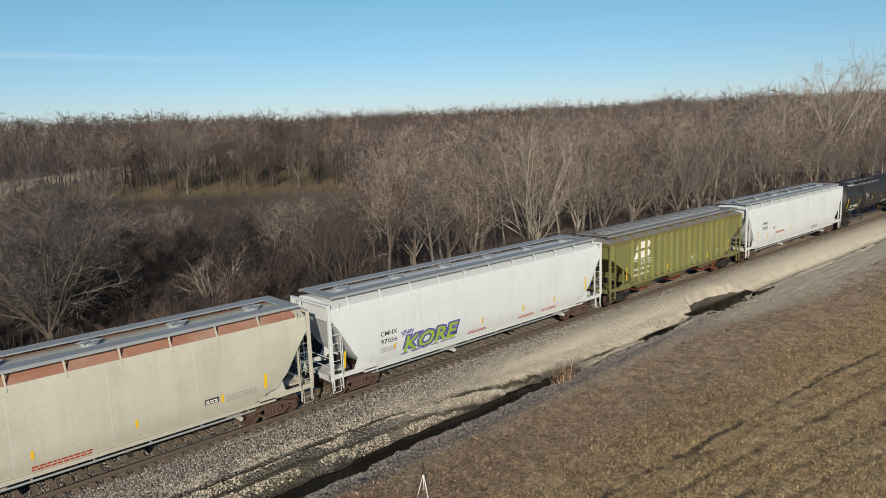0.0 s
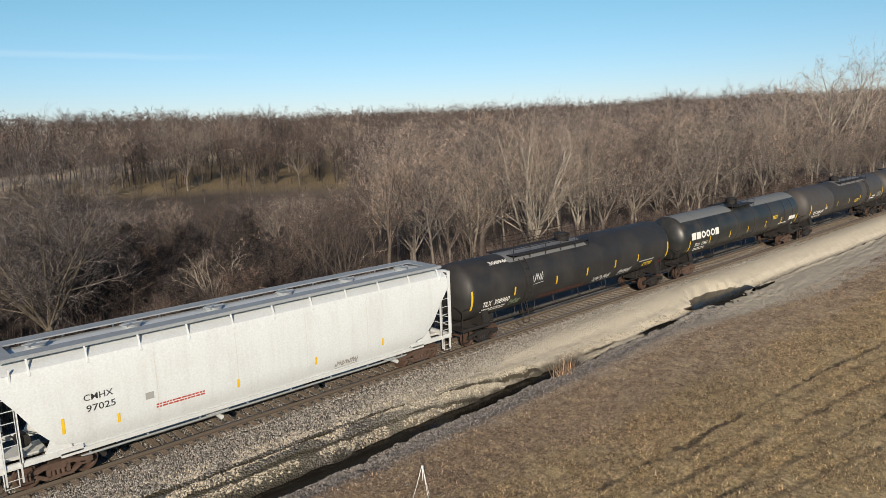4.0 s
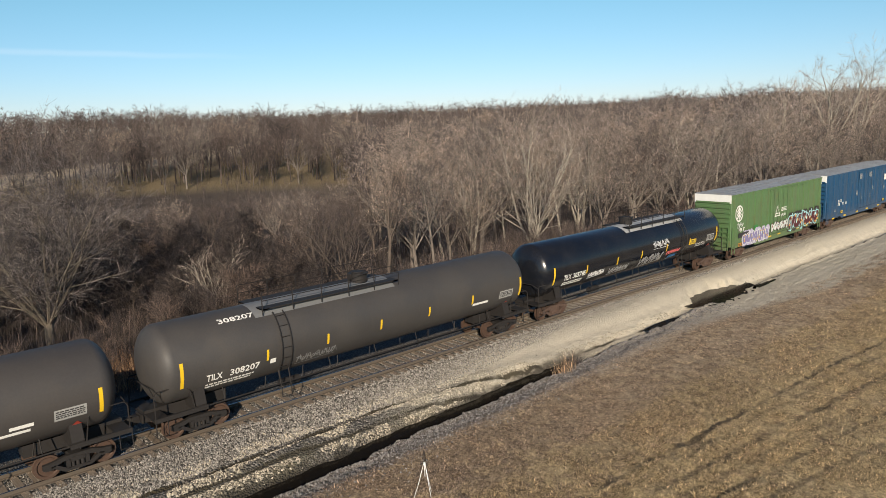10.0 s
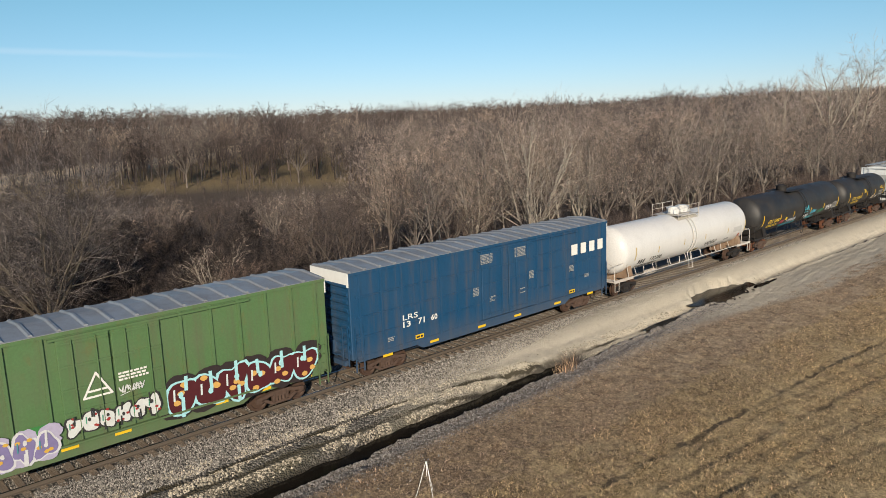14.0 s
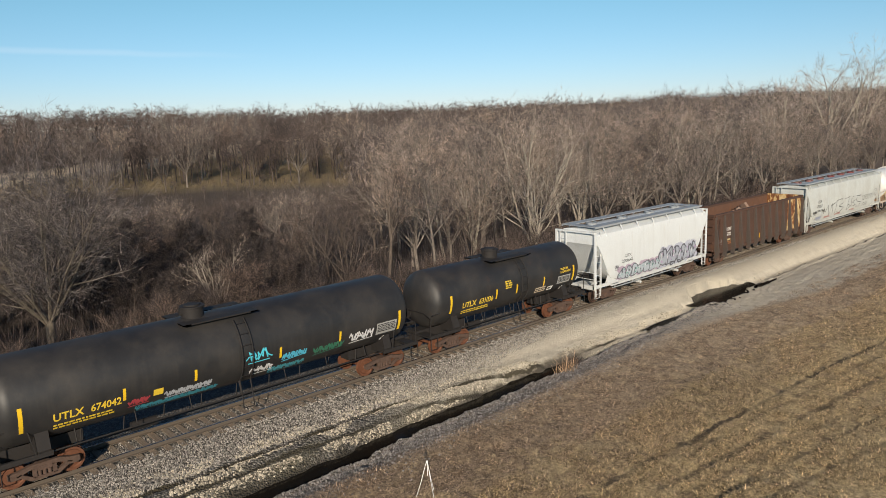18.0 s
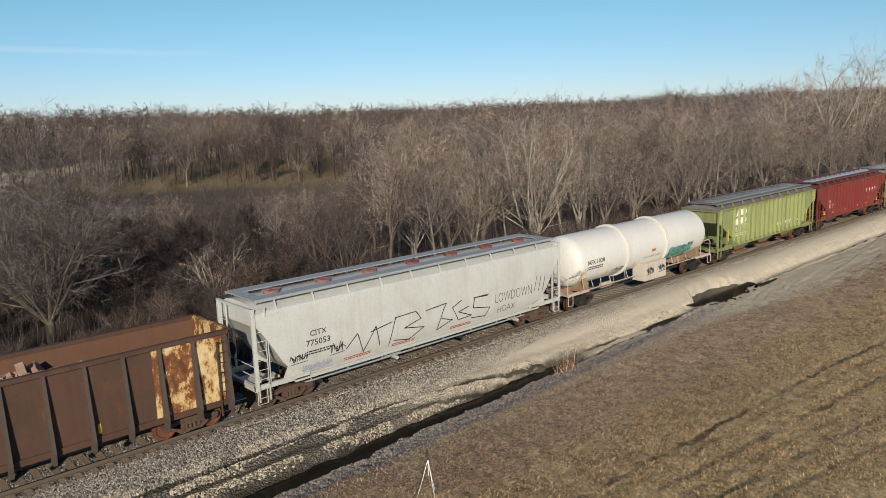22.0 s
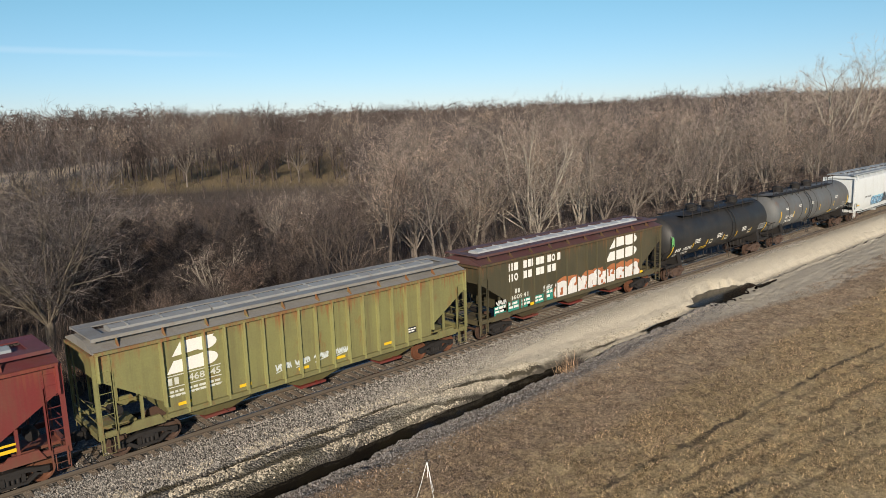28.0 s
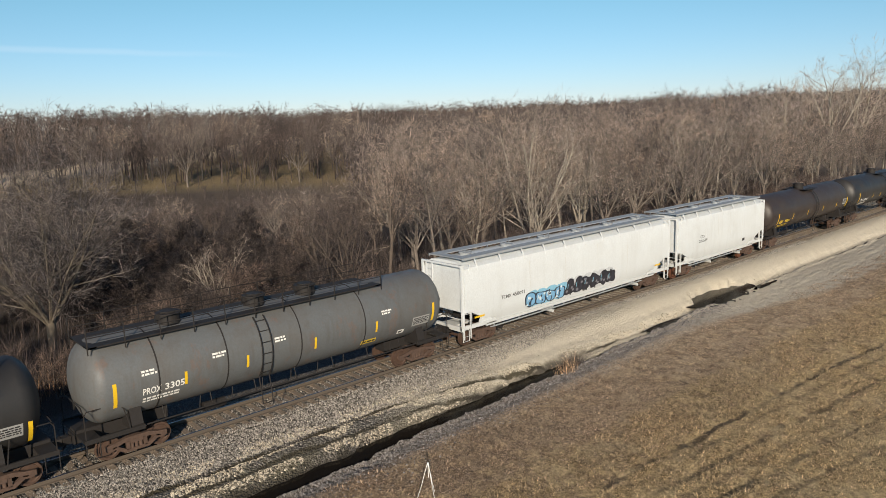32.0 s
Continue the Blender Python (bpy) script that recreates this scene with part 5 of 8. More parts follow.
def smooth_hopper(L, top=4.55, body=(0.72, 0.70, 0.66), label="", dirt=0.25, rust=0.0, hatch_mat=None, walk_mat=None, roof_rust=False, wheels="dark", streak=0.4, name="covered_hopper", hatches=6, end_wall=False):
    car = start_car(name, label, "hopper car", None)
    paint = painted("hopper_paint", body, 0.5, (0.30, 0.265, 0.21), dirt, streak, rust, low=0.3)
    t = top - 4.55
    section = [(1.05, 1.0), (1.30, 1.04), (1.42, 1.35), (1.49, 1.9), (1.52, 2.6 + t * 0.5), (1.51, 3.3 + t), (1.46, 3.9 + t), (1.40, 4.12 + t), (0.9, 4.38 + t), (0.35, 4.44 + t)]
    e = 0.62

    def low(d):
        pts = [(e, 3.55 + t), (e + 0.35, 3.1 + t), (e + 0.95, 2.1), (e + 1.25, 1.55), (e + 2.4, 1.0)]
        if end_wall:
            pts = [(e, 1.9), (e + 0.5, 1.85), (e + 1.2, 1.5), (e + 2.4, 1.0)]
        for (a, p), (b, q) in zip(pts, pts[1:]):
            if d <= b:
                return p + (q - p) * max(0, d - a) / (b - a)
        return 1.0
    part("body", shell_body(L, e, section, low), paint, car, smooth=30)
    side = width_at(section)
    # side sill, panel seams and bolster webs
    geo = Geo()
    for s in (-1, 1):
        geo.box(2.2, L - 2.2, s * 1.36 - 0.05, s * 1.36 + 0.05, 0.93, 1.07)
    part("side_sill", geo, paint, car)
    for x in (2.15, L - 2.15):
        for s in (-1, 1):
            geo = Geo()
            geo.prism_y([(x - 0.5, 1.0), (x + 0.5, 1.0), (x + 0.28, 1.75), (x - 0.12, 1.75)], s * 1.32 - 0.06, s * 1.32 + 0.14 * s if s > 0 else s * 1.32 + 0.06)
            part("bolster_web", geo, paint, car)
    n = 5
    for k in range(1, n):
        x = 2.4 + (L - 4.8) * k / n
        lay(car, "seam", rect(Geo(), x, x + 0.025, 1.2, 3.95 + t), plain_seam, side, 0.005, cut=0.25)
    # roof walk on brackets, hatches in the trough
    walk = walk_mat or galvanized
    roof_walk(car, L, 0.75, 0.62, 1.22, 4.56 + t, walk)
    for k in range(int(L / 1.75)):
        x = 1.6 + k * 1.75
        if x < L - 1:
            for s in (-1, 1):
                geo = Geo().prism_x([(s * 1.22, 4.5 + t), (s * 1.22, 4.42 + t), (s * 1.45, 3.92 + t), (s * 1.47, 3.98 + t)], x - 0.03, x + 0.03)
                part("walk_bracket", geo, paint, car)
    if roof_rust:
        geo = Geo()
        geo.prism_x([(-1.405, 4.13 + t), (-0.9, 4.40 + t), (0.9, 4.40 + t), (1.405, 4.13 + t), (0.9, 4.38 + t), (-0.9, 4.38 + t)], 1.0, L - 1.0)
        part("roof_sheet", geo, painted("roof_primer", (0.36, 0.17, 0.11), 0.8, (0.5, 0.4, 0.33), 0.6, 0.3), car)
    for k in range(hatches):
        x = 2.2 + (L - 4.4) * (k + 0.0) / (hatches - 1)
        geo = Geo()
        geo.disc(x, 0.05, 4.42 + t, 0.32, 0.13, "z", 18)
        geo.disc(x, 0.05, 4.55 + t, 0.35, 0.04, "z", 18)
        geo.box(x - 0.42, x + 0.42, 0.02, 0.08, 4.58 + t, 4.62 + t)
        geo.tube([(x - 0.3, -0.3, 4.6 + t), (x + 0.3, 0.38, 4.6 + t)], 0.03, 5)
        part("hatch", geo, hatch_mat or galvanized, car, smooth=40)
    # outlets under the belly
    for k in range(4):
        x = 3.6 + (L - 7.2) * k / 3
        geo = Geo()
        geo.prism_y([(x - 1.1, 1.0), (x + 1.1, 1.0), (x + 0.35, 0.52), (x - 0.35, 0.52)], -0.75, 0.75)
        geo.disc(x, -1.1, 0.50, 0.09, 2.2, "y", 10)
        part("outlet", geo, paint if k % 2 else iron_dark, car)
    geo = Geo()
    geo.tube([(2.9, -0.95, 0.62), (L - 2.9, -0.95, 0.62)], 0.04, 6)
    geo.tube([(2.9, 0.95, 0.62), (L - 2.9, 0.95, 0.62)], 0.04, 6)
    for k in range(8):
        x = 3.2 + (L - 6.4) * k / 7
        geo.box(x - 0.03, x + 0.03, -0.98, -0.92, 0.6, 0.98)
    part("discharge_pipe", geo, galvanized if walk_mat is None else iron_dark, car)
    for way in (-1, 1):
        hopper_end(car, L, way, e, top, paint, iron_dark, 4.32 + t)
        add_coupler(car, 0 if way < 0 else L, way, iron_dark)
    add_truck(car, 2.15, "brown", wheels)
    add_truck(car, L - 2.15, "brown", wheels)
    return car, side


def ribbed_hopper(L, body, label="", roof=(0.30, 0.29, 0.27), rust=0.3, ribs=17, hatch=(0.34, 0.345, 0.34), rib_mat=None, rib=1.0, gates=True, dirt=0.35, top=4.62, runs=0.35):
    car = start_car("covered_hopper", label, "hopper car", None)
    paint = painted("ribbed_paint", body, 0.6, (0.12, 0.095, 0.05), dirt, 0.75, rust, low=0.4, eave=4.05 + top - 4.62, eave_rust=runs)
    # body colour lightened for the ribs, as if catching the sun
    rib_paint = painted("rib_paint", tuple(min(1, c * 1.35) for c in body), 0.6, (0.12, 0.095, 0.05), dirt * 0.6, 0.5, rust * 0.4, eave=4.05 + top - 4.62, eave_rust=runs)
    t = top - 4.62
    eave = 4.05 + t
    section = [(1.0, 1.16), (1.38, 1.2), (1.42, 1.25), (1.42, 2.6), (1.42, eave)]
    e = 0.55

    def low(d):
        pts = [(e, eave - 0.95), (e + 2.15, 1.75), (e + 2.3, 1.2)]
        for (a, p), (b, q) in zip(pts, pts[1:]):
            if d <= b:
                return p + (q - p) * max(0, d - a) / (b - a)
        return 1.16
    part("body", shell_body(L, e, section, low, stations=[e, e + 0.7, e + 1.4, e + 2.15, e + 2.3, e + 2.6]), paint, car)
    side = width_at(section)
    xs = [e + 0.06] + [e + 2.2 + (L - 2 * e - 4.4) * k / (ribs - 1) for k in range(ribs)] + [L - e - 0.06]
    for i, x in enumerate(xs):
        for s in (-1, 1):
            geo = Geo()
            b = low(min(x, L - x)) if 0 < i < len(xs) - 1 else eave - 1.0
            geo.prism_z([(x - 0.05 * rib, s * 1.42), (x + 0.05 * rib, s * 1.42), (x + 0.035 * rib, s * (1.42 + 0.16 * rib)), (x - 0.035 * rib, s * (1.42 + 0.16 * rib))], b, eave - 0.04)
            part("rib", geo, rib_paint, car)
    geo = Geo()
    for s in (-1, 1):
        geo.box(e + 2.2, L - e - 2.2, s * 1.47 - 0.09, s * 1.47 + 0.09, 1.12, 1.3)
        geo.box(e, L - e, s * 1.49 - 0.08, s * 1.49 + 0.08, eave - 0.08, eave + 0.03)
    part("side_sill", geo, paint, car)
    # roof with trough hatches and running boards
    roof_paint = painted("roof_paint", roof, 0.55, (0.12, 0.10, 0.08), 0.5, 0.2, 0.15, 0.2)
    geo = Geo()
    geo.prism_x([(-1.5, eave + 0.02), (-0.55, eave + 0.3), (0.55, eave + 0.3), (1.5, eave + 0.02), (1.5, eave - 0.02), (-1.5, eave - 0.02)], e - 0.05, L - e + 0.05)
    part("roof", geo, roof_paint, car)
    hatch_paint = painted("hatch_paint", hatch, 0.45, (0.16, 0.14, 0.12), 0.4, 0.1, 0, 0.2)
    n = 4
    for k in range(n):
        x0 = 1.5 + (L - 3.0) * k / n
        x1 = 1.5 + (L - 3.0) * (k + 1) / n - 0.06
        geo = Geo()
        geo.prism_x([(-0.36, eave + 0.29), (-0.33, eave + 0.44), (0, eave + 0.5), (0.33, eave + 0.44), (0.36, eave + 0.29)], x0, x1)
        for q in range(3):
            x = x0 + (x1 - x0) * (q + 0.5) / 3
            geo.box(x - 0.015, x + 0.015, -0.36, 0.36, eave + 0.45, eave + 0.508)
        part("hatch_cover", geo, hatch_paint, car)
    roof_walk(car, L, e + 0.05, 0.62, 1.16, eave + 0.40, roof_paint)
    for k in range(int(L / 1.6)):
        x = 1.4 + k * 1.6
        if x < L - 1:
            for s in (-1, 1):
                geo = Geo().prism_x([(s * 1.14, eave + 0.36), (s * 1.14, eave + 0.12), (s * 1.36, eave + 0.03), (s * 1.4, eave + 0.07)], x - 0.025, x + 0.025)
                part("walk_bracket", geo, paint, car)
    # three bays with gates
    span = L - 2 * e - 4.6
    for k in range(3):
        x0 = e + 2.3 + span * k / 3
        x1 = x0 + span / 3
        c = (x0 + x1) / 2
        geo = Geo()
        geo.loft([[(x0 + 0.1, -1.3, 1.2), (x1 - 0.1, -1.3, 1.2), (x1 - 0.1, 1.3, 1.2), (x0 + 0.1, 1.3, 1.2)], [(c - 0.55, -0.85, 0.55), (c + 0.55, -0.85, 0.55), (c + 0.55, 0.85, 0.55), (c - 0.55, 0.85, 0.55)]])
        bay = part("hopper_bay", geo, paint, car)
        geo = Geo()
        geo.box(c - 0.62, c + 0.62, -0.95, 0.95, 0.46, 0.53)
        geo.box(c - 0.62, c + 0.62, -1.0, -0.94, 0.45, 0.55)
        geo.tube([(c + 0.2, -1.15, 0.58), (c + 0.2, 1.15, 0.58)], 0.03, 6)
        part("gate", geo, gate_red if gates else iron_dark, bay, "discharge gate")
    # end slope, cage and platform
    for way in (-1, 1):
        hopper_end(car, L, way, e, top, paint, iron_dark, eave - 0.05, 1.4)
        add_coupler(car, 0 if way < 0 else L, way, iron_dark)
        x = 1.95 if way < 0 else L - 1.95
        for s in (-1, 1):
            geo = Geo().box(x - 0.05, x + 0.05, s * 1.36 - 0.05, s * 1.36 + 0.05, 1.1, 2.2)
            geo.prism_y([(x - 0.65, 1.0), (x + 0.75, 1.0), (x + 0.55, 1.35), (x - 0.3, 1.35)], s * 1.4 - 0.05, s * 1.4 + 0.05)
            part("end_brace", geo, paint, car)
    add_truck(car, 2.15, "dark", "dark")
    add_truck(car, L - 2.15, "dark", "rust")
    return car, side


plain_seam = plain("seam_shade", (0.56, 0.56, 0.53), 0.6)


# ---- tank cars ----
rusty_white = painted("rusty_white", (0.30, 0.22, 0.15), 0.8, (0.14, 0.06, 0.03), 0.8, 0.8, 0.6)


def tank_side(r, zc):
    return lambda z: -math.sqrt(max(r * r - (z - zc) ** 2, 0.0004))


def tank_car(L, r=1.52, zc=2.72, body=(0.035, 0.035, 0.036), label="", rough=0.45, manways=(10.0,), walk=(6.0, 14.0), walk_mat=None, rails=True, straps=(), bands=(), coat=(), coat_color=(0.17, 0.175, 0.18), ends=0.95, trim=None, wheels="dark", truck="brown", dirt=0.25, patch=None, rust=0.0, pipe=True, name="tank_car", streak=0.3, long_walk=False):
    car = start_car(name, label, "tank car", None)
    paint = painted("tank_paint", body, rough, (0.10, 0.085, 0.07), dirt, streak, rust, low=0.2)
    under = rusty_white if trim else iron_dark
    trim = trim or iron_dark
    head = r * 0.5
    prof = []
    for k in range(9):
        a = math.pi / 2 * k / 8
        prof.append((ends + head - head * math.cos(a), max(r * math.sin(a), 0.004)))
    prof += [(L * 0.3, r), (L * 0.5, r), (L * 0.7, r)]
    prof += [(L - x, q) for x, q in reversed(prof[:9])]
    part("tank", Geo().lathe_x(prof, 0, zc, 56), paint, car, smooth=35)
    side = tank_side(r, zc)
    if patch:
        x0, x1, color = patch
        geo = Geo().lathe_x([(x0, r + 0.001), (x0, r + 0.006), (x1, r + 0.006), (x1, r + 0.001)], 0, zc, 56)
        part("repainted_band", geo, painted("patch_paint", color, 0.6, (0.1, 0.085, 0.07), 0.2, 0.2), car, smooth=35)
    for x in bands:
        geo = Geo().lathe_x([(x - 0.05, r), (x - 0.05, r + 0.03), (x + 0.05, r + 0.03), (x + 0.05, r)], 0, zc, 48)
        part("band", geo, paint, car, smooth=35)
    # stub sills, saddles and end platforms
    for way in (-1, 1):
        def X(d):
            return d if way < 0 else L - d
        geo = Geo()
        x0, x1 = sorted((X(0.4), X(3.6)))
        geo.box(x0, x1, -0.32, 0.32, 0.75, 1.18)
        part("stub_sill", geo, under, car)
        geo = Geo()
        c = X(2.15)
        for s in (-1, 1):
            pts = [(s * 0.3, 0.95), (s * 1.3, 1.02), (s * 1.35, 1.2)]
            for k in range(5):
                a = math.radians(52 - k * 12)
                pts.append((s * math.sin(a) * r, zc - math.cos(a) * r))
            geo.prism_x(pts if s > 0 else pts[::-1], c - 0.2, c + 0.2)
        part("saddle", geo, under, car)
        geo = Geo()
        x0, x1 = sorted((X(0.38), X(0.95)))
        geo.box(x0, x1, -1.35, 1.35, 1.02, 1.07)
        for s in (-1, 1):
            x0, x1 = sorted((X(0.4), X(2.4)))
            geo.box(x0, x1, s * 1.32 - 0.05, s * 1.32 + 0.05, 0.98, 1.14)
            geo.tube([(X(0.42), s * 1.36, 1.0), (X(0.42), s * 1.36, 0.45), (X(0.85), s * 1.36, 0.45), (X(0.85), s * 1.36, 1.0)], 0.022, 5)
        part("end_platform", geo, trim, car)
        geo = Geo()
        for s in (-1, 1):
            geo.tube([(X(0.45), s * 1.3, 1.05), (X(0.45), s * 1.3, 1.95), (X(0.55), s * 1.28, 2.1), (X(1.5), s * 1.28, 2.1), (X(1.75), s * 1.3, 1.9), (X(1.9), s * 1.36, 1.1)], 0.022, 5)
        geo.tube([(X(0.45), -1.3, 2.0), (X(0.5), -0.8, 2.15), (X(0.5), 0.8, 2.15), (X(0.45), 1.3, 2.0)], 0.022, 5)
        geo.disc(X(0.62), 0.6, 1.9, 0.26, 0.04, "x", 14)
        part("handrail", geo, trim, car)
        add_coupler(car, 0 if way < 0 else L, way, iron_dark)
        add_truck(car, X(2.15), truck, wheels)
    # pipe along the belly with hangers
    if pipe:
        geo = Geo()
        for s in (-1, 1):
            geo.tube([(2.4, s * 1.25, 1.06), (L - 2.4, s * 1.25, 1.06)], 0.03, 6)
            for k in range(7):
                x = 3.2 + (L - 6.4) * k / 6
                geo.tube([(x, s * 1.25, 1.06), (x, s * 1.05, 1.06), (x, s * 0.9, zc - math.sqrt(r * r - 0.81))], 0.022, 5)
        part("side_rail", geo, trim, car)
        geo = Geo()
        geo.tube([(3.0, -0.55, 0.72), (L - 3.0, -0.55, 0.72)], 0.03, 6)
        geo.disc(L * 0.28, -0.5, 0.78, 0.17, 0.9, "x", 12)
        for k in range(9):
            x = 3.4 + (L - 6.8) * k / 8
            geo.tube([(x, -0.55, 0.72), (x + 0.15, -0.4, zc - math.sqrt(r * r - 0.2))], 0.02, 4)
        part("brake_pipe", geo, trim, car)
    # non-slip coat, manways, walkway and rails on top
    for x0, x1 in coat:
        arc = [math.radians(q) for q in range(-40, 41, 8)]
        geo = Geo()
        rings = [[(x, math.sin(q) * (r + h), zc + math.cos(q) * (r + h)) for h, qs in ((0.012, arc), (0.002, arc[::-1])) for q in qs] for x in (x0, x1)]
        geo.loft(rings)
        part("top_coat", geo, painted("top_coat", coat_color, 0.7, (0.15, 0.14, 0.13), 0.3, 0.1), car, "grey non-slip coat")
    for x in manways:
        geo = Geo()
        geo.disc(x, 0, zc + r - 0.06, 0.42, 0.42, "z", 22)
        geo.disc(x, 0, zc + r + 0.34, 0.47, 0.05, "z", 22)
        geo.disc(x, 0, zc + r + 0.39, 0.3, 0.06, "z", 18)
        geo.box(x - 0.5, x - 0.4, -0.08, 0.08, zc + r + 0.1, zc + r + 0.36)
        part("manway", geo, paint if trim is not iron_dark else trim, car, smooth=40)
    if walk:
        x0, x1 = walk
        geo = Geo()
        for s in (-1, 1):
            geo.box(x0, x1, min(s * 0.52, s * 1.02), max(s * 0.52, s * 1.02), zc + r * 0.93, zc + r * 0.93 + 0.05)
        for q in (x0, x1 - 0.3):
            geo.box(q, q + 0.3, -1.02, 1.02, zc + r * 0.93 + 0.001, zc + r * 0.93 + 0.049)
        part("walkway", geo, walk_mat or trim, car)
        if rails:
            n = max(2, round((x1 - x0) / 1.3))
            for s in (-1, 1):
                geo = Geo()
                for k in range(n + 1):
                    x = x0 + (x1 - x0) * k / n
                    geo.tube([(x, s * 1.02, zc + r * 0.8), (x, s * 1.02, zc + r + 0.62)], 0.022, 5)
                for z in (0.62, 0.28):
                    geo.tube([(x0, s * 1.02, zc + r + z), (x1, s * 1.02, zc + r + z)], 0.018, 5)
                part("walkway_rail", geo, trim, car)
    # ladder that bends round the shell
    for x in straps:
        geo = Geo()
        arc = [math.radians(q) for q in range(38, 136, 8)]
        for dx in (-0.22, 0.22):
            path = [(x + dx, -math.sin(q) * (r + 0.09), zc + math.cos(q) * (r + 0.09)) for q in arc] + [(x + dx, -1.3, 0.9), (x + dx, -1.32, 0.5)]
            geo.tube(path, 0.026, 5)
        for q in arc[1::2]:
            geo.tube([(x - 0.22, -math.sin(q) * (r + 0.09), zc + math.cos(q) * (r + 0.09)), (x + 0.22, -math.sin(q) * (r + 0.09), zc + math.cos(q) * (r + 0.09))], 0.015, 4)
        geo.tube([(x - 0.22, -1.32, 0.5), (x + 0.22, -1.32, 0.5)], 0.02, 4)
        part("ladder", geo, trim, car)
    return car, side


# ---- box cars ----
def box_car(L, body, label, top=5.05, w=1.45, posts=12, door=(0.42, 0.58), e=0.6, roof=(0.36, 0.38, 0.40), dirt=0.3, rust=0.1, doors=1, belts=(), end_cap=(0.75, 0.75, 0.72)):
    car = start_car("box_car", label, "box car", None)
    paint = painted("boxcar_paint", body, 0.55, (0.14, 0.11, 0.08), dirt, 0.7, rust, low=0.25)
    b = 1.12
    geo = Geo().box(e, L - e, -w, w, b, top)
    part("body", geo, paint, car, bevel=0.03)
    side = lambda z: -w
    skip0, skip1 = L * door[0], L * door[1]
    for k in range(posts):
        x = e + 0.5 + (L - 2 * e - 1.0) * k / (posts - 1)
        if skip0 - 0.15 < x < skip1 + 0.15:
            continue
        for s in (-1, 1):
            geo = Geo()
            geo.prism_z([(x - 0.06, s * w), (x + 0.06, s * w), (x + 0.05, s * (w + 0.066)), (x - 0.05, s * (w + 0.066))], b + 0.1, top - 0.12)
            part("side_post", geo, paint, car)
    for z in belts:
        for x0, x1 in ((e + 0.3, skip0 - 0.1), (skip1 + 0.1, L - e - 0.3)):
            part("side_belt", Geo().box(x0, x1, -w - 0.045, -w + 0.01, z, z + 0.07), paint, car)
    # sill that hangs lower between the trucks
    geo = Geo()
    for s in (-1, 1):
        y0, y1 = sorted((s * (w - 0.03), s * (w + 0.035)))
        geo.prism_y([(e + 0.3, 1.25), (L - e - 0.3, 1.25), (L - e - 0.3, 1.0), (L - 4.2, 1.0), (L - 4.6, 0.78), (4.6, 0.78), (4.2, 1.0), (e + 0.3, 1.0)], y0, y1)
        geo.box(e, L - e, y0, y1, top - 0.14, top - 0.02)
    part("side_sill", geo, paint, car)
    # sliding doors with frames and lock bars
    dw = (skip1 - skip0) / doors
    for k in range(doors):
        for s in (-1, 1):
            x0 = skip0 + dw * k
            geo = Geo()
            y0, y1 = sorted((s * w, s * (w + 0.09)))
            geo.box(x0 + 0.04, x0 + dw - 0.04, y0, y1, b + 0.16, top - 0.25)
            door_ob = part("door", geo, paint, car, bevel=0.012)
            for q in range(5):
                z = b + 0.3 + (top - b - 0.75) * q / 4
                rib = Geo().box(x0 + 0.06, x0 + dw - 0.06, min(s * (w + 0.09), s * (w + 0.12)), max(s * (w + 0.09), s * (w + 0.12)), z, z + 0.09)
                part("door_rib", rib, paint, door_ob)
            geo = Geo()
            for q in (0.28, 0.72):
                geo.tube([(x0 + dw * q, s * (w + 0.14), b + 0.2), (x0 + dw * q, s * (w + 0.14), top - 0.3)], 0.022, 5)
            geo.box(x0 + dw * 0.35, x0 + dw * 0.65, min(s * (w + 0.12), s * (w + 0.15)), max(s * (w + 0.12), s * (w + 0.15)), b + 1.1, b + 1.2)
            part("lock_bar", geo, paint, door_ob)
    for s in (-1, 1):
        for z0, z1 in ((top - 0.26, top - 0.18), (b + 0.06, b + 0.13)):
            y0, y1 = sorted((s * (w + 0.06), s * (w + 0.12)))
            part("door_track", Geo().box(skip0 - 0.2, skip1 + (skip1 - skip0), y0, y1, z0, z1), paint, car)
    # corrugated ends with a pale top panel
    for way in (-1, 1):
        def X(d):
            return d if way < 0 else L - d
        n = 9
        for k in range(n):
            z = b + 0.3 + (top - b - 1.0) * k / (n - 1)
            geo = Geo().prism_y([(X(e), z), (X(e - 0.07), z + 0.06), (X(e - 0.07), z + 0.16), (X(e), z + 0.22)], -w + 0.12, w - 0.12)
            part("end_corrugation", geo, paint, car)
        geo = Geo()
        x0, x1 = sorted((X(e), X(e - 0.05)))
        geo.box(x0, x1, -w + 0.01, w - 0.01, top - 0.62, top - 0.01)
        part("end_cap", geo, plain("end_cap", end_cap, 0.6, 0, 0.1, 3), car, "pale top panel of the end")
        ladder(car, X(e + 0.35), -w - 0.07, 0.6, 2.6, paint, 0.42)
        ladder(car, X(e - 0.1), -w + 0.35, 0.9, 2.6, paint, 0.42, "y")
        geo = Geo()
        x0, x1 = sorted((X(e), X(e - 0.28)))
        geo.box(x0, x1, -0.7, 0.7, 1.3, 1.34)
        geo.box(x0, x1, -0.3, 0.3, 1.34, 1.9)
        geo.box(min(X(e), X(0.35)), max(X(e), X(0.35)), -1.2, 1.2, 0.9, 1.12)
        part("crossover_platform", geo, paint, car)
        add_coupler(car, 0 if way < 0 else L, way, iron_dark)
        add_truck(car, X(2.75), "brown", "dark")
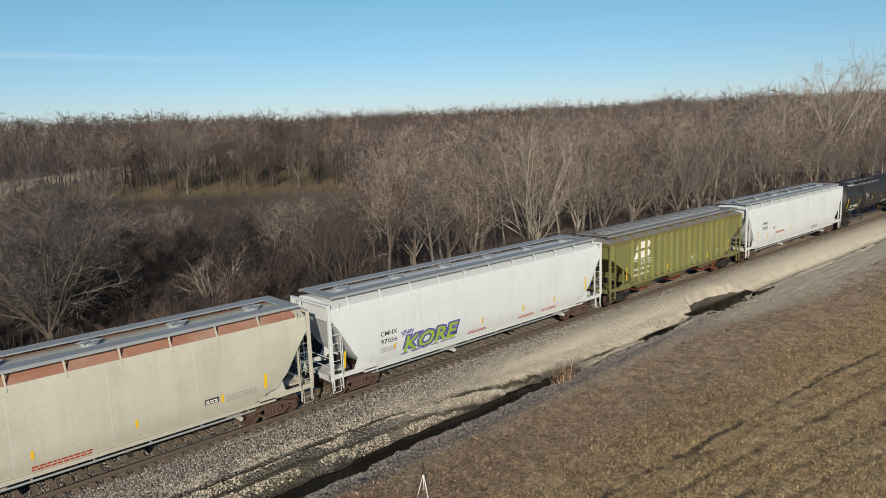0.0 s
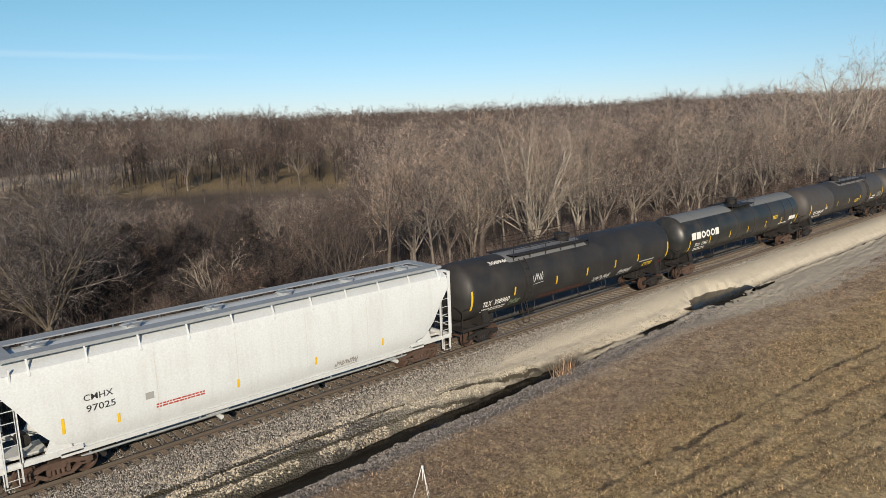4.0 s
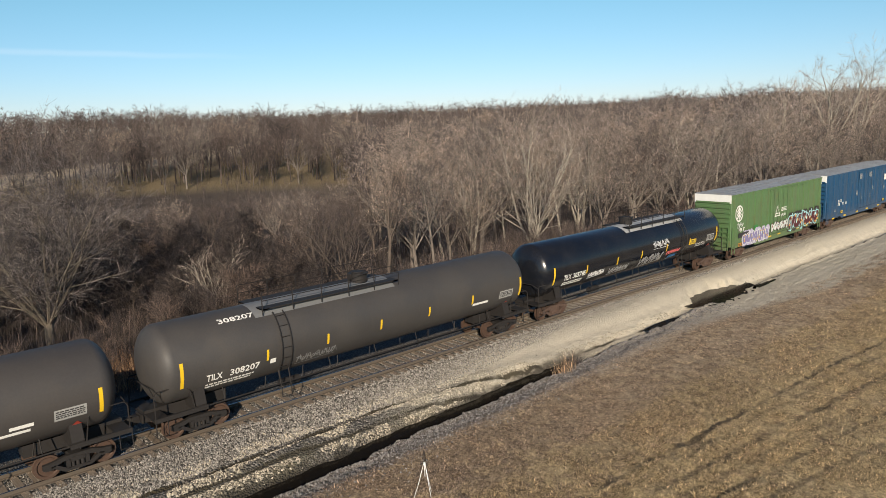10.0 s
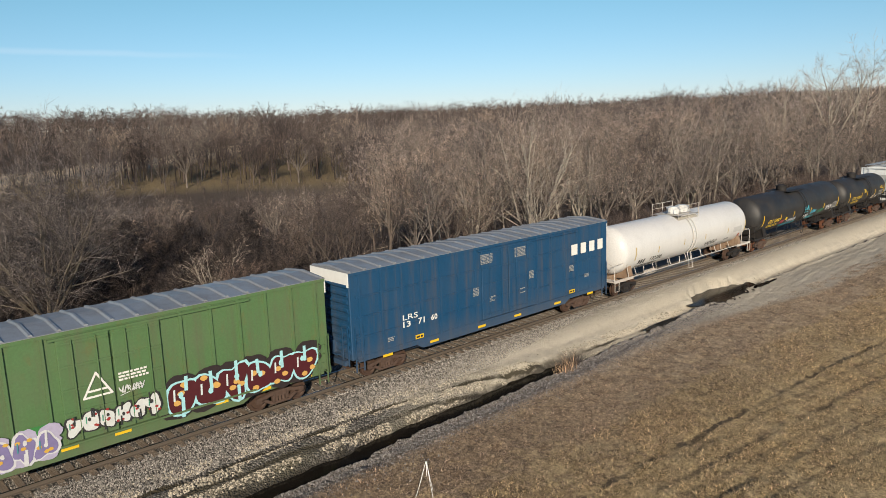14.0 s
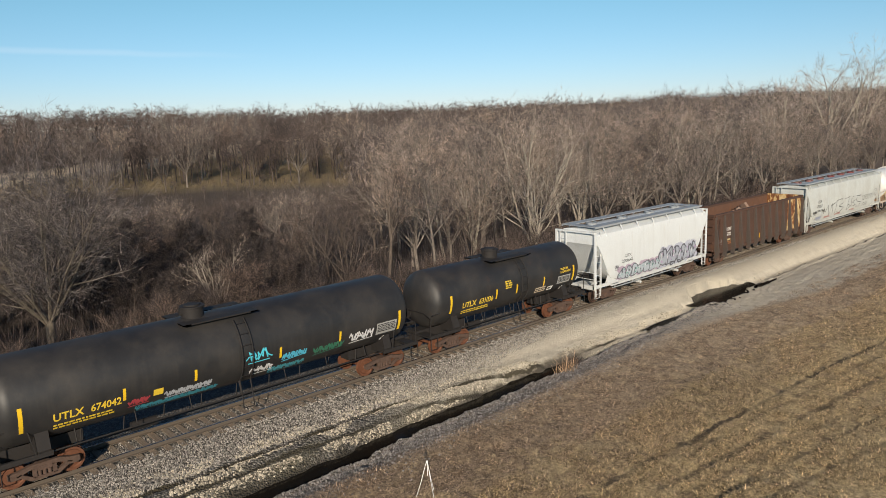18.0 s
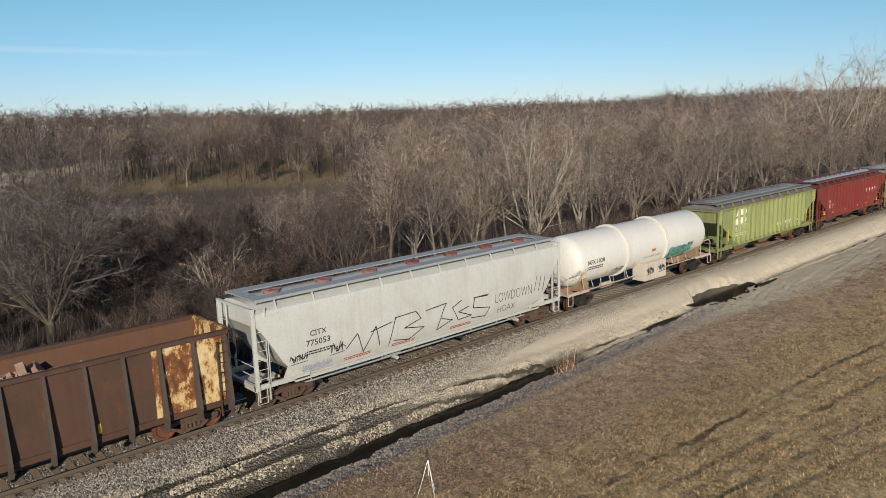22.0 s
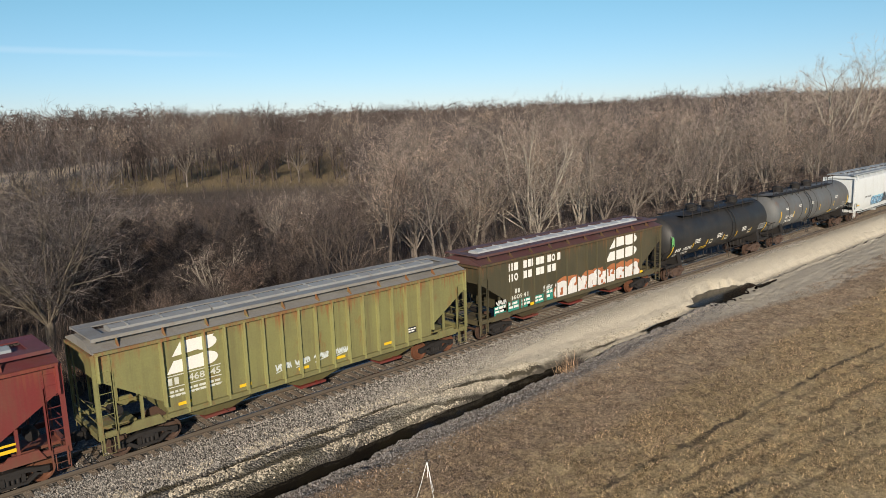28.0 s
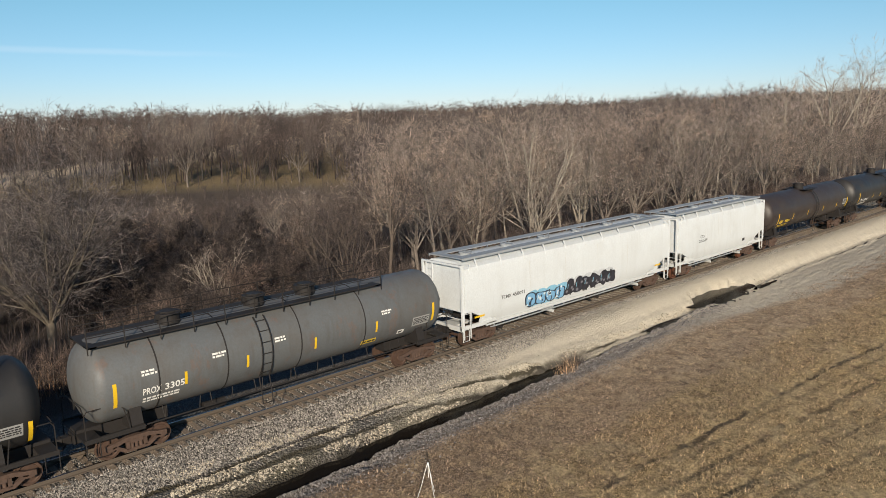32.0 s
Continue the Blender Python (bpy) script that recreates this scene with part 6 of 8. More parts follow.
    # roof sheets with raised ribs
    roof_paint = painted("boxcar_roof", roof, 0.45, (0.12, 0.10, 0.09), 0.45, 0.1, 0.1, 0.45)
    geo = Geo()
    geo.prism_x([(-w - 0.02, top), (0, top + 0.13), (w + 0.02, top), (w + 0.02, top - 0.03), (-w - 0.02, top - 0.03)], e - 0.03, L - e + 0.03)
    roof_ob = part("roof", geo, roof_paint, car)
    n = round((L - 2 * e) / 0.85)
    for k in range(n + 1):
        x = e + 0.1 + (L - 2 * e - 0.2) * k / n
        geo = Geo()
        geo.loft([[(x - 0.09, y, z), (x - 0.04, y, z + 0.06), (x + 0.04, y, z + 0.06), (x + 0.09, y, z)] for y, z in ((-w + 0.06, top + 0.004), (0, top + 0.132), (w - 0.06, top + 0.004))])
        part("roof_rib", geo, roof_paint, roof_ob)
    # underframe
    geo = Geo().box(1.0, L - 1.0, -0.25, 0.25, 0.72, 1.1)
    geo.tube([(4.6, -0.8, 0.85), (L - 5, -0.8, 0.85)], 0.03, 5)
    geo.disc(L * 0.4, -0.9, 0.8, 0.2, 1.0, "x", 12)
    part("underframe", geo, iron_dark, car)
    return car, side


# ---- gondola ----
tan_rust, nt, bs = nodes_of("tan_rust")
blotch = noise_at(nt, coords(nt, (1.0, 1.0, 0.6)), 1.7, 9, 0.75)
tone = ramp(nt, blotch, [(0.38, (0.62, 0.50, 0.30)), (0.47, (0.52, 0.36, 0.16)), (0.52, (0.20, 0.075, 0.025)), (0.62, (0.09, 0.035, 0.016))])
nt.links.new(tone, bs.inputs["Base Color"])
bs.inputs["Roughness"].default_value = 0.85
bump(nt, blotch, bs, 0.4, 0.02)


def gondola(L, label, top=3.78, w=1.5, ribs=13):
    car = start_car("gondola_car", label, "gondola car", None)
    paint = painted("gondola_rust", (0.082, 0.041, 0.027), 0.85, (0.035, 0.026, 0.022), 0.6, 0.6, 0.22)
    rib_paint = painted("gondola_rib", (0.075, 0.056, 0.046), 0.85, (0.05, 0.045, 0.042), 0.5, 0.5, 0.2)
    inside = painted("gondola_inside", (0.13, 0.065, 0.04), 0.9, (0.1, 0.05, 0.03), 0.5, 0.4, 0.3)
    e, b, t = 0.6, 1.05, 0.06
    for s in (-1, 1):
        geo = Geo().box(e, L - e, min(s * w, s * (w - t)), max(s * w, s * (w - t)), b, top)
        part("side_wall", geo, paint, car)
        part("top_rail", Geo().box(e - 0.02, L - e + 0.02, s * w - 0.1, s * w + 0.1, top - 0.1, top + 0.05), paint, car)
        part("side_sill", Geo().box(e, L - e, s * w - 0.064, s * w + 0.064, b - 0.1, b + 0.12), paint, car)
        for k in range(ribs):
            x = e + 0.12 + (L - 2 * e - 0.24) * k / (ribs - 1)
            # each rib deepens towards its foot and hangs below the sill
            rings = [[(x - 0.07, s * w, z), (x + 0.07, s * w, z), (x + 0.055, s * (w + d), z), (x - 0.055, s * (w + d), z)] for z, d in ((b - 0.34, 0.24), (b + 0.1, 0.34), (b + 1.0, 0.25), (top - 0.1, 0.1))]
            part("rib", Geo().loft(rings), rib_paint, car)
    for way in (-1, 1):
        def X(d):
            return d if way < 0 else L - d
        geo = Geo()
        geo.box(min(X(e), X(e + t)), max(X(e), X(e + t)), -w + t, w - t, b, top)
        mat = tan_rust if way > 0 else paint
        end = part("end_wall", geo, mat, car)
        for k in range(5):
            z = b + 0.15 + (top - b - 0.4) * k / 4
            part("end_rib", Geo().box(min(X(e), X(e - 0.1)), max(X(e), X(e - 0.1)), -w + 0.08, w - 0.08, z, z + 0.15), mat, end)
        part("top_rail", Geo().box(min(X(e + 0.02), X(e - 0.1)), max(X(e + 0.02), X(e - 0.1)), -w, w, top - 0.12, top + 0.05), mat, car)
        ladder(car, X(e + 0.3), -w - 0.16, 0.6, top - 0.3, paint, 0.42)
        geo = Geo().box(min(X(0.42), X(e + 0.6)), max(X(0.42), X(e + 0.6)), -1.3, 1.3, 0.85, 1.05)
        part("end_sill", geo, paint, car)
        add_coupler(car, 0 if way < 0 else L, way, iron_dark)
        add_truck(car, X(2.1), "brown", "rust")
    for s in (-1, 1):
        y0, y1 = sorted((s * (w - t - 0.004), s * (w - t - 0.016)))
        part("inner_wall", Geo().box(e + t + 0.01, L - e - t - 0.01, y0, y1, b + 0.09, top - 0.11), inside, car, "rusty inner face")
    geo = Geo().box(e, L - e, -w + t, w - t, b, b + 0.08)
    part("floor", geo, inside, car)
    geo = Geo().box(0.8, L - 0.8, -0.25, 0.25, 0.7, b)
    for k in range(8):
        x = 3.4 + (L - 6.8) * k / 7
        geo.box(x - 0.06, x + 0.06, -w + 0.1, w - 0.1, b - 0.2, b - 0.01)
    part("underframe", geo, iron_dark, car)
    # scrap inside
    rng = random.Random(8)
    geo = Geo()
    for k in range(420):
        x, y = rng.uniform(e + 0.5, L - e - 0.6), rng.uniform(-w + 0.6, w - 0.6)
        z = b + 0.75 + 1.25 * math.exp(-((x - L * 0.55) / (L * 0.22)) ** 2) + rng.uniform(-0.35, 0.25)
        s = rng.uniform(0.1, 0.4)
        m4 = pose(x, y, z, rng.uniform(0, 180), rng.uniform(0, 180), rng.uniform(0, 180))
        q = Geo().box(-s, s, -s * rng.uniform(0.2, 0.8), s * 0.5, -s * 0.3, s * rng.uniform(0.1, 0.5))
        geo.add([tuple(m4 @ Vector(p)) for p in q.v], q.f)
    geo.box(e + 0.08, L - e - 0.08, -w + 0.07, w - 0.07, b + 0.09, b + 0.75)
    load = part("scrap_load", geo, painted("scrap", (0.20, 0.12, 0.08), 0.9, (0.4, 0.33, 0.28), 0.7, 0.2, 0.5), car, "rusty mixed scrap")
    return car, (lambda z: -w)


def fit_words(text, x0, x1, z, tall, bold=0.0, slant=0.0):
    """Letters between x0 and x1 standing on z, tall metres high."""
    geo = words(text, 0, 0, 1.0, 1.0, slant, bold)
    lo, hi = min(p[0] for p in geo.v), max(p[0] for p in geo.v)
    low, top = min(p[1] for p in geo.v), max(p[1] for p in geo.v)
    geo.v = [(x0 + (p[0] - lo) / (hi - lo) * (x1 - x0), z + (p[1] - low) / (top - low) * tall) for p in geo.v]
    return geo


def marks(car, side, number, x0, m1, n0, x1, z, tall, mat, code=""):
    """A car's code, or plain bars in its place, its number beside it, and small print."""
    lay(car, "code", fit_words(code, x0, m1, z, tall, 0.02) if code else bars(1, x0, z + tall, m1 - x0, tall, 1, True), mat, side, 0.007)
    lay(car, "number", fit_words(number, n0, x1, z, tall, 0.02), mat, side, 0.007)
    lay(car, "small_print", bars(2, x0, z - 0.12, (x1 - x0) * 0.9, 0.07, 3), mat, side, 0.007)


def tag(car, side, x0, x1, z0, z1, seed, color, wide=0.035):
    """A quick unreadable scrawl of looping strokes."""
    rng = random.Random(seed)
    geo = Geo()
    n = max(3, round((x1 - x0) / (0.55 * (z1 - z0))))
    pts = []
    for k in range(n * 6 + 1):
        u = k / (n * 6)
        pts.append((x0 + (x1 - x0) * u + 0.35 * (x1 - x0) / n * math.sin(k * 1.9 + seed), z0 + (z1 - z0) * (0.5 + 0.42 * math.sin(k * 2.4 + rng.uniform(-0.7, 0.7)))))
    stroke(geo, pts, wide)
    stroke(geo, [(x0, z0 - 0.05), (x1, z0 + rng.uniform(-0.05, 0.12))], wide * 0.8)
    return lay(car, "tag", geo, ink(color), side, 0.009, "sprayed scrawl", 0.3)


def panel(car, side, x0, x1, z0, z1, mat, name="placard", lines=0, line_mat=None, label=""):
    """A small painted or stuck panel with rows of print."""
    ob = lay(car, name, rect(Geo(), x0, x1, z0, z1), mat, side, 0.007, label)
    if lines:
        lay(car, "small_print", bars(lines, x0 + 0.05, z1 - 0.06, x1 - x0 - 0.1, (z1 - z0) / lines / 2.2, 5), line_mat or black_ink, side, 0.011)
    return ob


def diamond(car, side, x, z, r, mat):
    lay(car, "hazard_placard", Geo().add([(x - r, z), (x, z - r), (x + r, z), (x, z + r)], [(0, 1, 2, 3)]), mat, side, 0.03, "diamond hazard placard", 0)


def emblem(car, side, x0, x1, z0, z1, mat, hole=None):
    """A railway emblem as plain slanted shapes."""
    w, h = x1 - x0, z1 - z0
    geo = Geo()
    geo.add([(x0 + 0.12 * w, z0 + 0.55 * h), (x0 + 0.78 * w, z0 + 0.62 * h), (x0 + 0.95 * w, z1), (x0 + 0.3 * w, z1)], [(0, 1, 2, 3)])
    geo.add([(x0, z0), (x0 + 0.8 * w, z0), (x0 + 0.8 * w, z0 + 0.46 * h), (x0 + 0.14 * w, z0 + 0.4 * h)], [(0, 1, 2, 3)])
    for zc in (0.24, 0.78):
        geo.add([(x0 + 0.76 * w + math.cos(q * math.pi / 8) * 0.24 * w, z0 + zc * h + math.sin(q * math.pi / 8) * 0.235 * h) for q in range(16)], [tuple(range(16))])
    lay(car, "emblem", geo, mat, side, 0.007, "white emblem of plain shapes")


def blocks(car, side, spans, z0, z1, mat, slant=0.0, rings=()):
    """Large lettering as plain blocks and rings, each a piece of its own."""
    for i, (a, b) in enumerate(spans):
        if i in rings:
            geo = ring_shape((a + b) / 2, (z0 + z1) / 2, (b - a) / 2, (b - a) * 0.24, 24, (z1 - z0) / (b - a))
        else:
            geo = rect(Geo(), a, b, z0, z1, slant)
        lay(car, "letter_block", geo, mat, side, 0.007, "white block in place of a letter")
# ---- the train, from its head to its tail; distances along the train in metres ----
TRAIN = []


def place(made, start):
    car, side = made
    TRAIN.append((car, start))
    return car, side


WHITE = (0.65, 0.685, 0.70)
TANK_BLACK = (0.020, 0.020, 0.021)
BN_GREEN = (0.185, 0.187, 0.066)
faded_white = plain("faded_white", (0.55, 0.56, 0.50), 0.7, 0, 0.3, 4)
tan_ink = plain("tan_ink", (0.50, 0.40, 0.20), 0.6)
teal_ink = plain("teal_ink", (0.03, 0.22, 0.17), 0.6, 0, 0.3, 3)
green_ink = plain("green_ink", (0.04, 0.20, 0.05), 0.6)

# cream hopper at the head
car, side = place(smooth_hopper(20.0, body=(0.52, 0.51, 0.435), label="weathered cream covered hopper with a rust-stained roof", roof_rust=True, dirt=0.4, streak=0.3), -170.85)
panel(car, side, 14.85, 15.4, 1.62, 1.84, black_ink, "data_panel", 2, white_ink)
stripes(car, side, (15.5, 12.3, 9.0), 1.55, 1.85)
stripes(car, side, (17.3,), 1.6, 2.2, 0.14)
lay(car, "small_print", bars(3, 15.7, 1.78, 1.3, 0.06, 4), grey_ink, side)
lay(car, "small_print", bars(2, 9.0, 1.28, 1.9, 0.07, 6), red_ink, side)
panel(car, side, 7.0, 7.7, 1.25, 1.5, white_ink, "data_panel", 2, black_ink)

# white hopper with the green piece
car, side = place(smooth_hopper(20.15, body=WHITE, label="clean white covered hopper with green and blue graffiti", dirt=0.12, streak=0.15), -150.85)
lay(car, "code", fit_words("CMHX", 3.1, 4.05, 2.36, 0.22, 0.01), black_ink, side)
lay(car, "number", fit_words("97056", 3.1, 4.05, 2.0, 0.22, 0.01), black_ink, side)
lay(car, "small_print", bars(3, 3.1, 1.82, 0.9, 0.05, 2), grey_ink, side)
for geo_off, bold, mat, off in ((0.0, 0.11, ink((0.10, 0.09, 0.30)), 0.007), (0.0, 0.02, ink((0.27, 0.42, 0.05)), 0.011)):
    geo = words("KORE", 0, 0, 1.0, 1.0, 0.25, bold)
    lay(car, "graffiti", Geo().add([(4.35 + p[0] * 1.28, 1.32 + p[1] * 1.02 + p[0] * 0.02) for p in geo.v], geo.f), mat, side, off, "green and blue sprayed letters", 0.3, True)
tag(car, side, 4.3, 5.0, 2.15, 2.4, 3, (0.10, 0.09, 0.30), 0.03)
stripes(car, side, (3.85, 9.5, 12.6, 15.2), 1.6, 1.9, 0.11)
stripes(car, side, (18.0,), 1.75, 2.5, 0.12)
stripes(car, side, (1.1,), 1.4, 2.2, 0.1)
for x in (8.6, 12.3, 14.2):
    lay(car, "small_print", bars(2, x, 1.34, 1.3, 0.05, int(x)), red_ink, side)

# olive hopper
car, side = place(ribbed_hopper(17.74, BN_GREEN, "olive green ribbed covered hopper with a faded white emblem", rust=0.35), -130.7)
emblem(car, side, 3.0, 4.9, 2.7, 3.75, white_ink)
lay(car, "number", fit_words("467531", 3.5, 5.0, 2.25, 0.28, 0.02), faded_white, side)
lay(car, "rule", rect(Geo(), 2.95, 5.0, 2.56, 2.62), faded_white, side)
for z in (2.1, 1.75):
    lay(car, "small_print", bars(1, 3.0, z, 1.9, 0.12, int(z * 10)), faded_white, side)
panel(car, side, 13.3, 14.0, 1.68, 1.95, black_ink, "data_panel", 2, white_ink)
stripes(car, side, (4.3, 6.95, 9.7, 12.25), 1.45, 1.85, 0.1)
stripes(car, side, (15.3, 2.2), 1.5, 2.4, 0.1)
tag(car, side, 10.0, 10.8, 1.6, 2.0, 5, (0.6, 0.62, 0.55), 0.025)

# white hopper
car, side = place(smooth_hopper(20.2, body=WHITE, label="white covered hopper with light soot along its sill", dirt=0.15, streak=0.2), -112.96)
lay(car, "code", fit_words("CMHX", 3.05, 4, 2.68, 0.22, 0.01), black_ink, side)
lay(car, "number", fit_words("97025", 3.1, 4.05, 2.28, 0.24, 0.01), black_ink, side)
stripes(car, side, (4.05, 8.5, 12.0, 15.5), 1.62, 1.95)
stripes(car, side, (2.3,), 1.75, 2.3)
panel(car, side, 5.05, 5.35, 2.15, 2.4, grey_ink, "inspection_mark")
lay(car, "small_print", bars(2, 5.4, 1.9, 1.8, 0.06, 4), red_ink, side)
tag(car, side, 13.0, 14.2, 1.2, 1.5, 8, (0.25, 0.24, 0.22), 0.03)

# tank cars
car, side = place(tank_car(20.35, body=TANK_BLACK, ends=0.5, label="matt black tank car with grey top coat and yellow reflectors", rough=0.6, manways=(9.9,), walk=(4.6, 11.2), straps=(5.2,), coat=((4.3, 11.0),), truck="dark"), -92.75)
marks(car, side, "308960", 1.8, 2.45, 2.65, 3.8, 1.98, 0.3, white_ink, code="TILX")
stripes(car, side, (4.1, 7.55, 10.35, 13.15, 15.6), 2.22, 2.68)
stripes(car, side, (0.9, 19.0), 2.0, 3.0, 0.13)
lay(car, "roof_marks", fit_words("308960", 2.9, 4.4, 3.95, 0.13, 0.02), white_ink, side)
tag(car, side, 3.9, 4.7, 1.75, 2.05, 7, (0.2, 0.26, 0.15), 0.03)
tag(car, side, 5.6, 6.4, 2.6, 3.2, 2, (0.5, 0.5, 0.5), 0.03)
tag(car, side, 11.3, 13.0, 1.6, 1.95, 4, (0.55, 0.55, 0.55), 0.035)
tag(car, side, 13.9, 15.2, 1.65, 1.95, 9, (0.55, 0.55, 0.55), 0.035)
tag(car, side, 6.5, 10.5, 1.5, 1.8, 12, (0.15, 0.05, 0.04), 0.03)
panel(car, side, 16.5, 17.5, 1.75, 1.98, yellow_ink, "notice", 2, black_ink, "yellow notice")
panel(car, side, 15.9, 17.6, 2.1, 2.18, grey_ink, "stencil")
diamond(car, side, 18.6, 1.8, 0.16, red_ink)

car, side = place(tank_car(20.54, body=(0.017, 0.02, 0.021), ends=0.55, label="dark tank car with large white lettering blocks and grey walkway", rough=0.4, manways=(10.4,), walk=(8.6, 12.1), bands=(), coat=((1.2, 8.6), (11.8, 19.4)), coat_color=(0.15, 0.16, 0.165), dirt=0.45, rust=0.1), -72.4)
for x in (3.3, 5.7, 8.6, 11.3, 14.2, 16.7, 18.2):
    part("weld_seam", Geo().lathe_x([(x - 0.03, 1.52), (x - 0.02, 1.531), (x + 0.02, 1.531), (x + 0.03, 1.52)], 0, 2.72, 48), iron_dark, car)
blocks(car, side, [(1.85, 2.4), (2.5, 3.05), (3.13, 3.73), (3.8, 4.36), (4.44, 5.04), (5.12, 5.62)], 2.62, 3.1, white_ink, 0.0, (2, 3, 4))
marks(car, side, "33463", 2.4, 3.05, 3.25, 4.1, 2.1, 0.24, white_ink, code="PROX")
stripes(car, side, (4.4, 7.4, 10.25, 13.25, 16.1), 2.1, 2.6)
stripes(car, side, (1.6, 19.1), 1.85, 2.6, 0.12)
panel(car, side, 14.5, 15.3, 2.6, 2.85, yellow_ink, "notice", 2, black_ink, "yellow notice")
panel(car, side, 17.6, 18.8, 2.2, 2.5, white_ink, "data_panel")
panel(car, side, 15.8, 17.2, 2.0, 2.12, white_ink, "data_panel", 1)
panel(car, side, 9.6, 11.1, 1.85, 2.03, black_ink, "patch")
panel(car, side, 13.0, 13.12, 2.1, 2.6, black_ink, "patch")
diamond(car, side, 18.7, 1.75, 0.15, white_ink)

car, side = place(tank_car(21.09, body=(0.055, 0.05, 0.048), ends=0.5, label="charcoal tank car with a darker repainted band", rough=0.6, manways=(10.6,), walk=(9.45, 16.1), straps=(15.3,), patch=(6.7, 13.9, (0.030, 0.028, 0.0275)), coat=((9.2, 15.9),), truck="dark"), -51.86)
marks(car, side, "308230", 2.3, 2.95, 3.15, 4.55, 1.95, 0.3, white_ink, code="TILX")
stripes(car, side, (4.85, 7.6, 10.5, 13.35, 16.2), 2.2, 2.66)
stripes(car, side, (1.5, 19.7), 2.0, 2.9, 0.13)
panel(car, side, 12.1, 13.0, 2.12, 2.42, yellow_ink, "notice", 2, black_ink, "yellow notice")
panel(car, side, 16.3, 17.6, 2.02, 2.12, white_ink, "stencil")
panel(car, side, 17.0, 17.7, 2.2, 2.32, white_ink, "stencil")
panel(car, side, 18.3, 19.3, 2.1, 2.5, grey_ink, "data_panel", 4, black_ink)
panel(car, side, 5.0, 5.3, 2.2, 2.42, white_ink, "inspection_mark", 1)
diamond(car, side, 19.0, 1.75, 0.16, red_ink)

car, side = place(tank_car(21.0, body=(0.050, 0.047, 0.046), ends=0.5, label="charcoal tank car with grey top coat and yellow reflectors", rough=0.6, manways=(10.5,), walk=(5.1, 12.0), straps=(5.75,), coat=((4.8, 11.8),), truck="dark"), -30.77)
marks(car, side, "308207", 2.4, 3.05, 3.35, 4.6, 2.0, 0.28, white_ink, code="TILX")
stripes(car, side, (4.88, 7.7, 10.5, 13.35, 16.2), 2.22, 2.68)
stripes(car, side, (1.4, 19.7), 2.0, 3.0, 0.13)
lay(car, "roof_marks", fit_words("308207", 3.3, 4.8, 3.95, 0.13, 0.02), white_ink, side)
tag(car, side, 6.3, 8.2, 1.7, 2.1, 6, (0.22, 0.22, 0.22), 0.03)
panel(car, side, 16.3, 17.4, 2.1, 2.22, white_ink, "stencil")
panel(car, side, 18.2, 19.2, 2.1, 2.5, grey_ink, "data_panel", 4, black_ink)
panel(car, side, 5.05, 5.3, 2.05, 2.25, white_ink, "inspection_mark")
diamond(car, side, 18.9, 1.7, 0.16, red_ink)

car, side = place(tank_car(21.5, body=(0.008, 0.010, 0.015), rough=0.22, dirt=0.1, streak=0.1, ends=0.6, label="glossy blue-black tank car with scrawled graffiti", manways=(10.7,), walk=(9.6, 16.2), straps=(15.4,), coat=((9.3, 16.0),), coat_color=(0.36, 0.37, 0.38)), -9.77)
marks(car, side, "305745", 2.5, 3.16, 3.32, 4.5, 2.1, 0.32, white_ink, code="TILX")
stripes(car, side, (4.55, 7.6, 10.25, 13.2, 16.1), 2.2, 2.68)
stripes(car, side, (1.55, 19.8), 2.0, 3.0, 0.13)
tag(car, side, 4.9, 6.4, 1.85, 2.2, 2, (0.7, 0.7, 0.7), 0.05)
tag(car, side, 7.0, 9.0, 1.7, 2.1, 15, (0.3, 0.3, 0.3), 0.05)
tag(car, side, 10.3, 12.9, 1.6, 2.3, 21, (0.25, 0.25, 0.25), 0.09)
tag(car, side, 11.6, 13.4, 2.6, 3.1, 5, (0.6, 0.6, 0.6), 0.035)
tag(car, side, 13.4, 15.0, 1.95, 2.2, 33, (0.6, 0.12, 0.12), 0.04)
tag(car, side, 13.9, 14.9, 1.6, 1.85, 35, (0.05, 0.2, 0.45), 0.04)
panel(car, side, 16.2, 17.0, 2.2, 2.55, yellow_ink, "notice", 3, black_ink, "yellow notice")
lay(car, "words", fit_words("NON-ODORIZED", 17.1, 18.3, 2.06, 0.12, 0.01), white_ink, side)
lay(car, "words", fit_words("LIQUEFIED PETROLEUM GAS", 17.1, 18.5, 1.9, 0.10, 0.01), white_ink, side)
panel(car, side, 18.5, 19.5, 2.15, 2.6, grey_ink, "data_panel", 4, black_ink)
diamond(car, side, 19.2, 1.72, 0.17, red_ink)

# box cars
car, side = place(box_car(17.95, (0.088, 0.172, 0.068), "green box car with graffiti along its lower side", top=5.03, posts=15, door=(0.395, 0.585), doors=2, rust=0.2), 11.73)
out = lambda z: -1.52
lay(car, "emblem", ring_shape(1.75, 3.55, 0.62, 0.11), white_ink, out, 0.0, "round white emblem", 0)
geo = Geo()
for k in range(3):
    z = 3.2 + k * 0.25
    stroke(geo, [(1.45, z), (1.75, z + 0.28), (2.05, z)], 0.12)
stroke(geo, [(1.75, 3.05), (1.75, 3.9)], 0.1)
lay(car, "emblem", geo, white_ink, out, 0.004, "white chevrons of an emblem", 0)
lay(car, "code", fit_words("IBT", 1.75, 2.75, 2.18, 0.24, 0.01), white_ink, out, 0.0)
panel(car, out, 1.72, 4.1, 1.68, 2.06, black_ink, "number_patch")
lay(car, "number", fit_words("18471", 1.85, 3.5, 1.74, 0.26, 0.01), white_ink, out, 0.006)
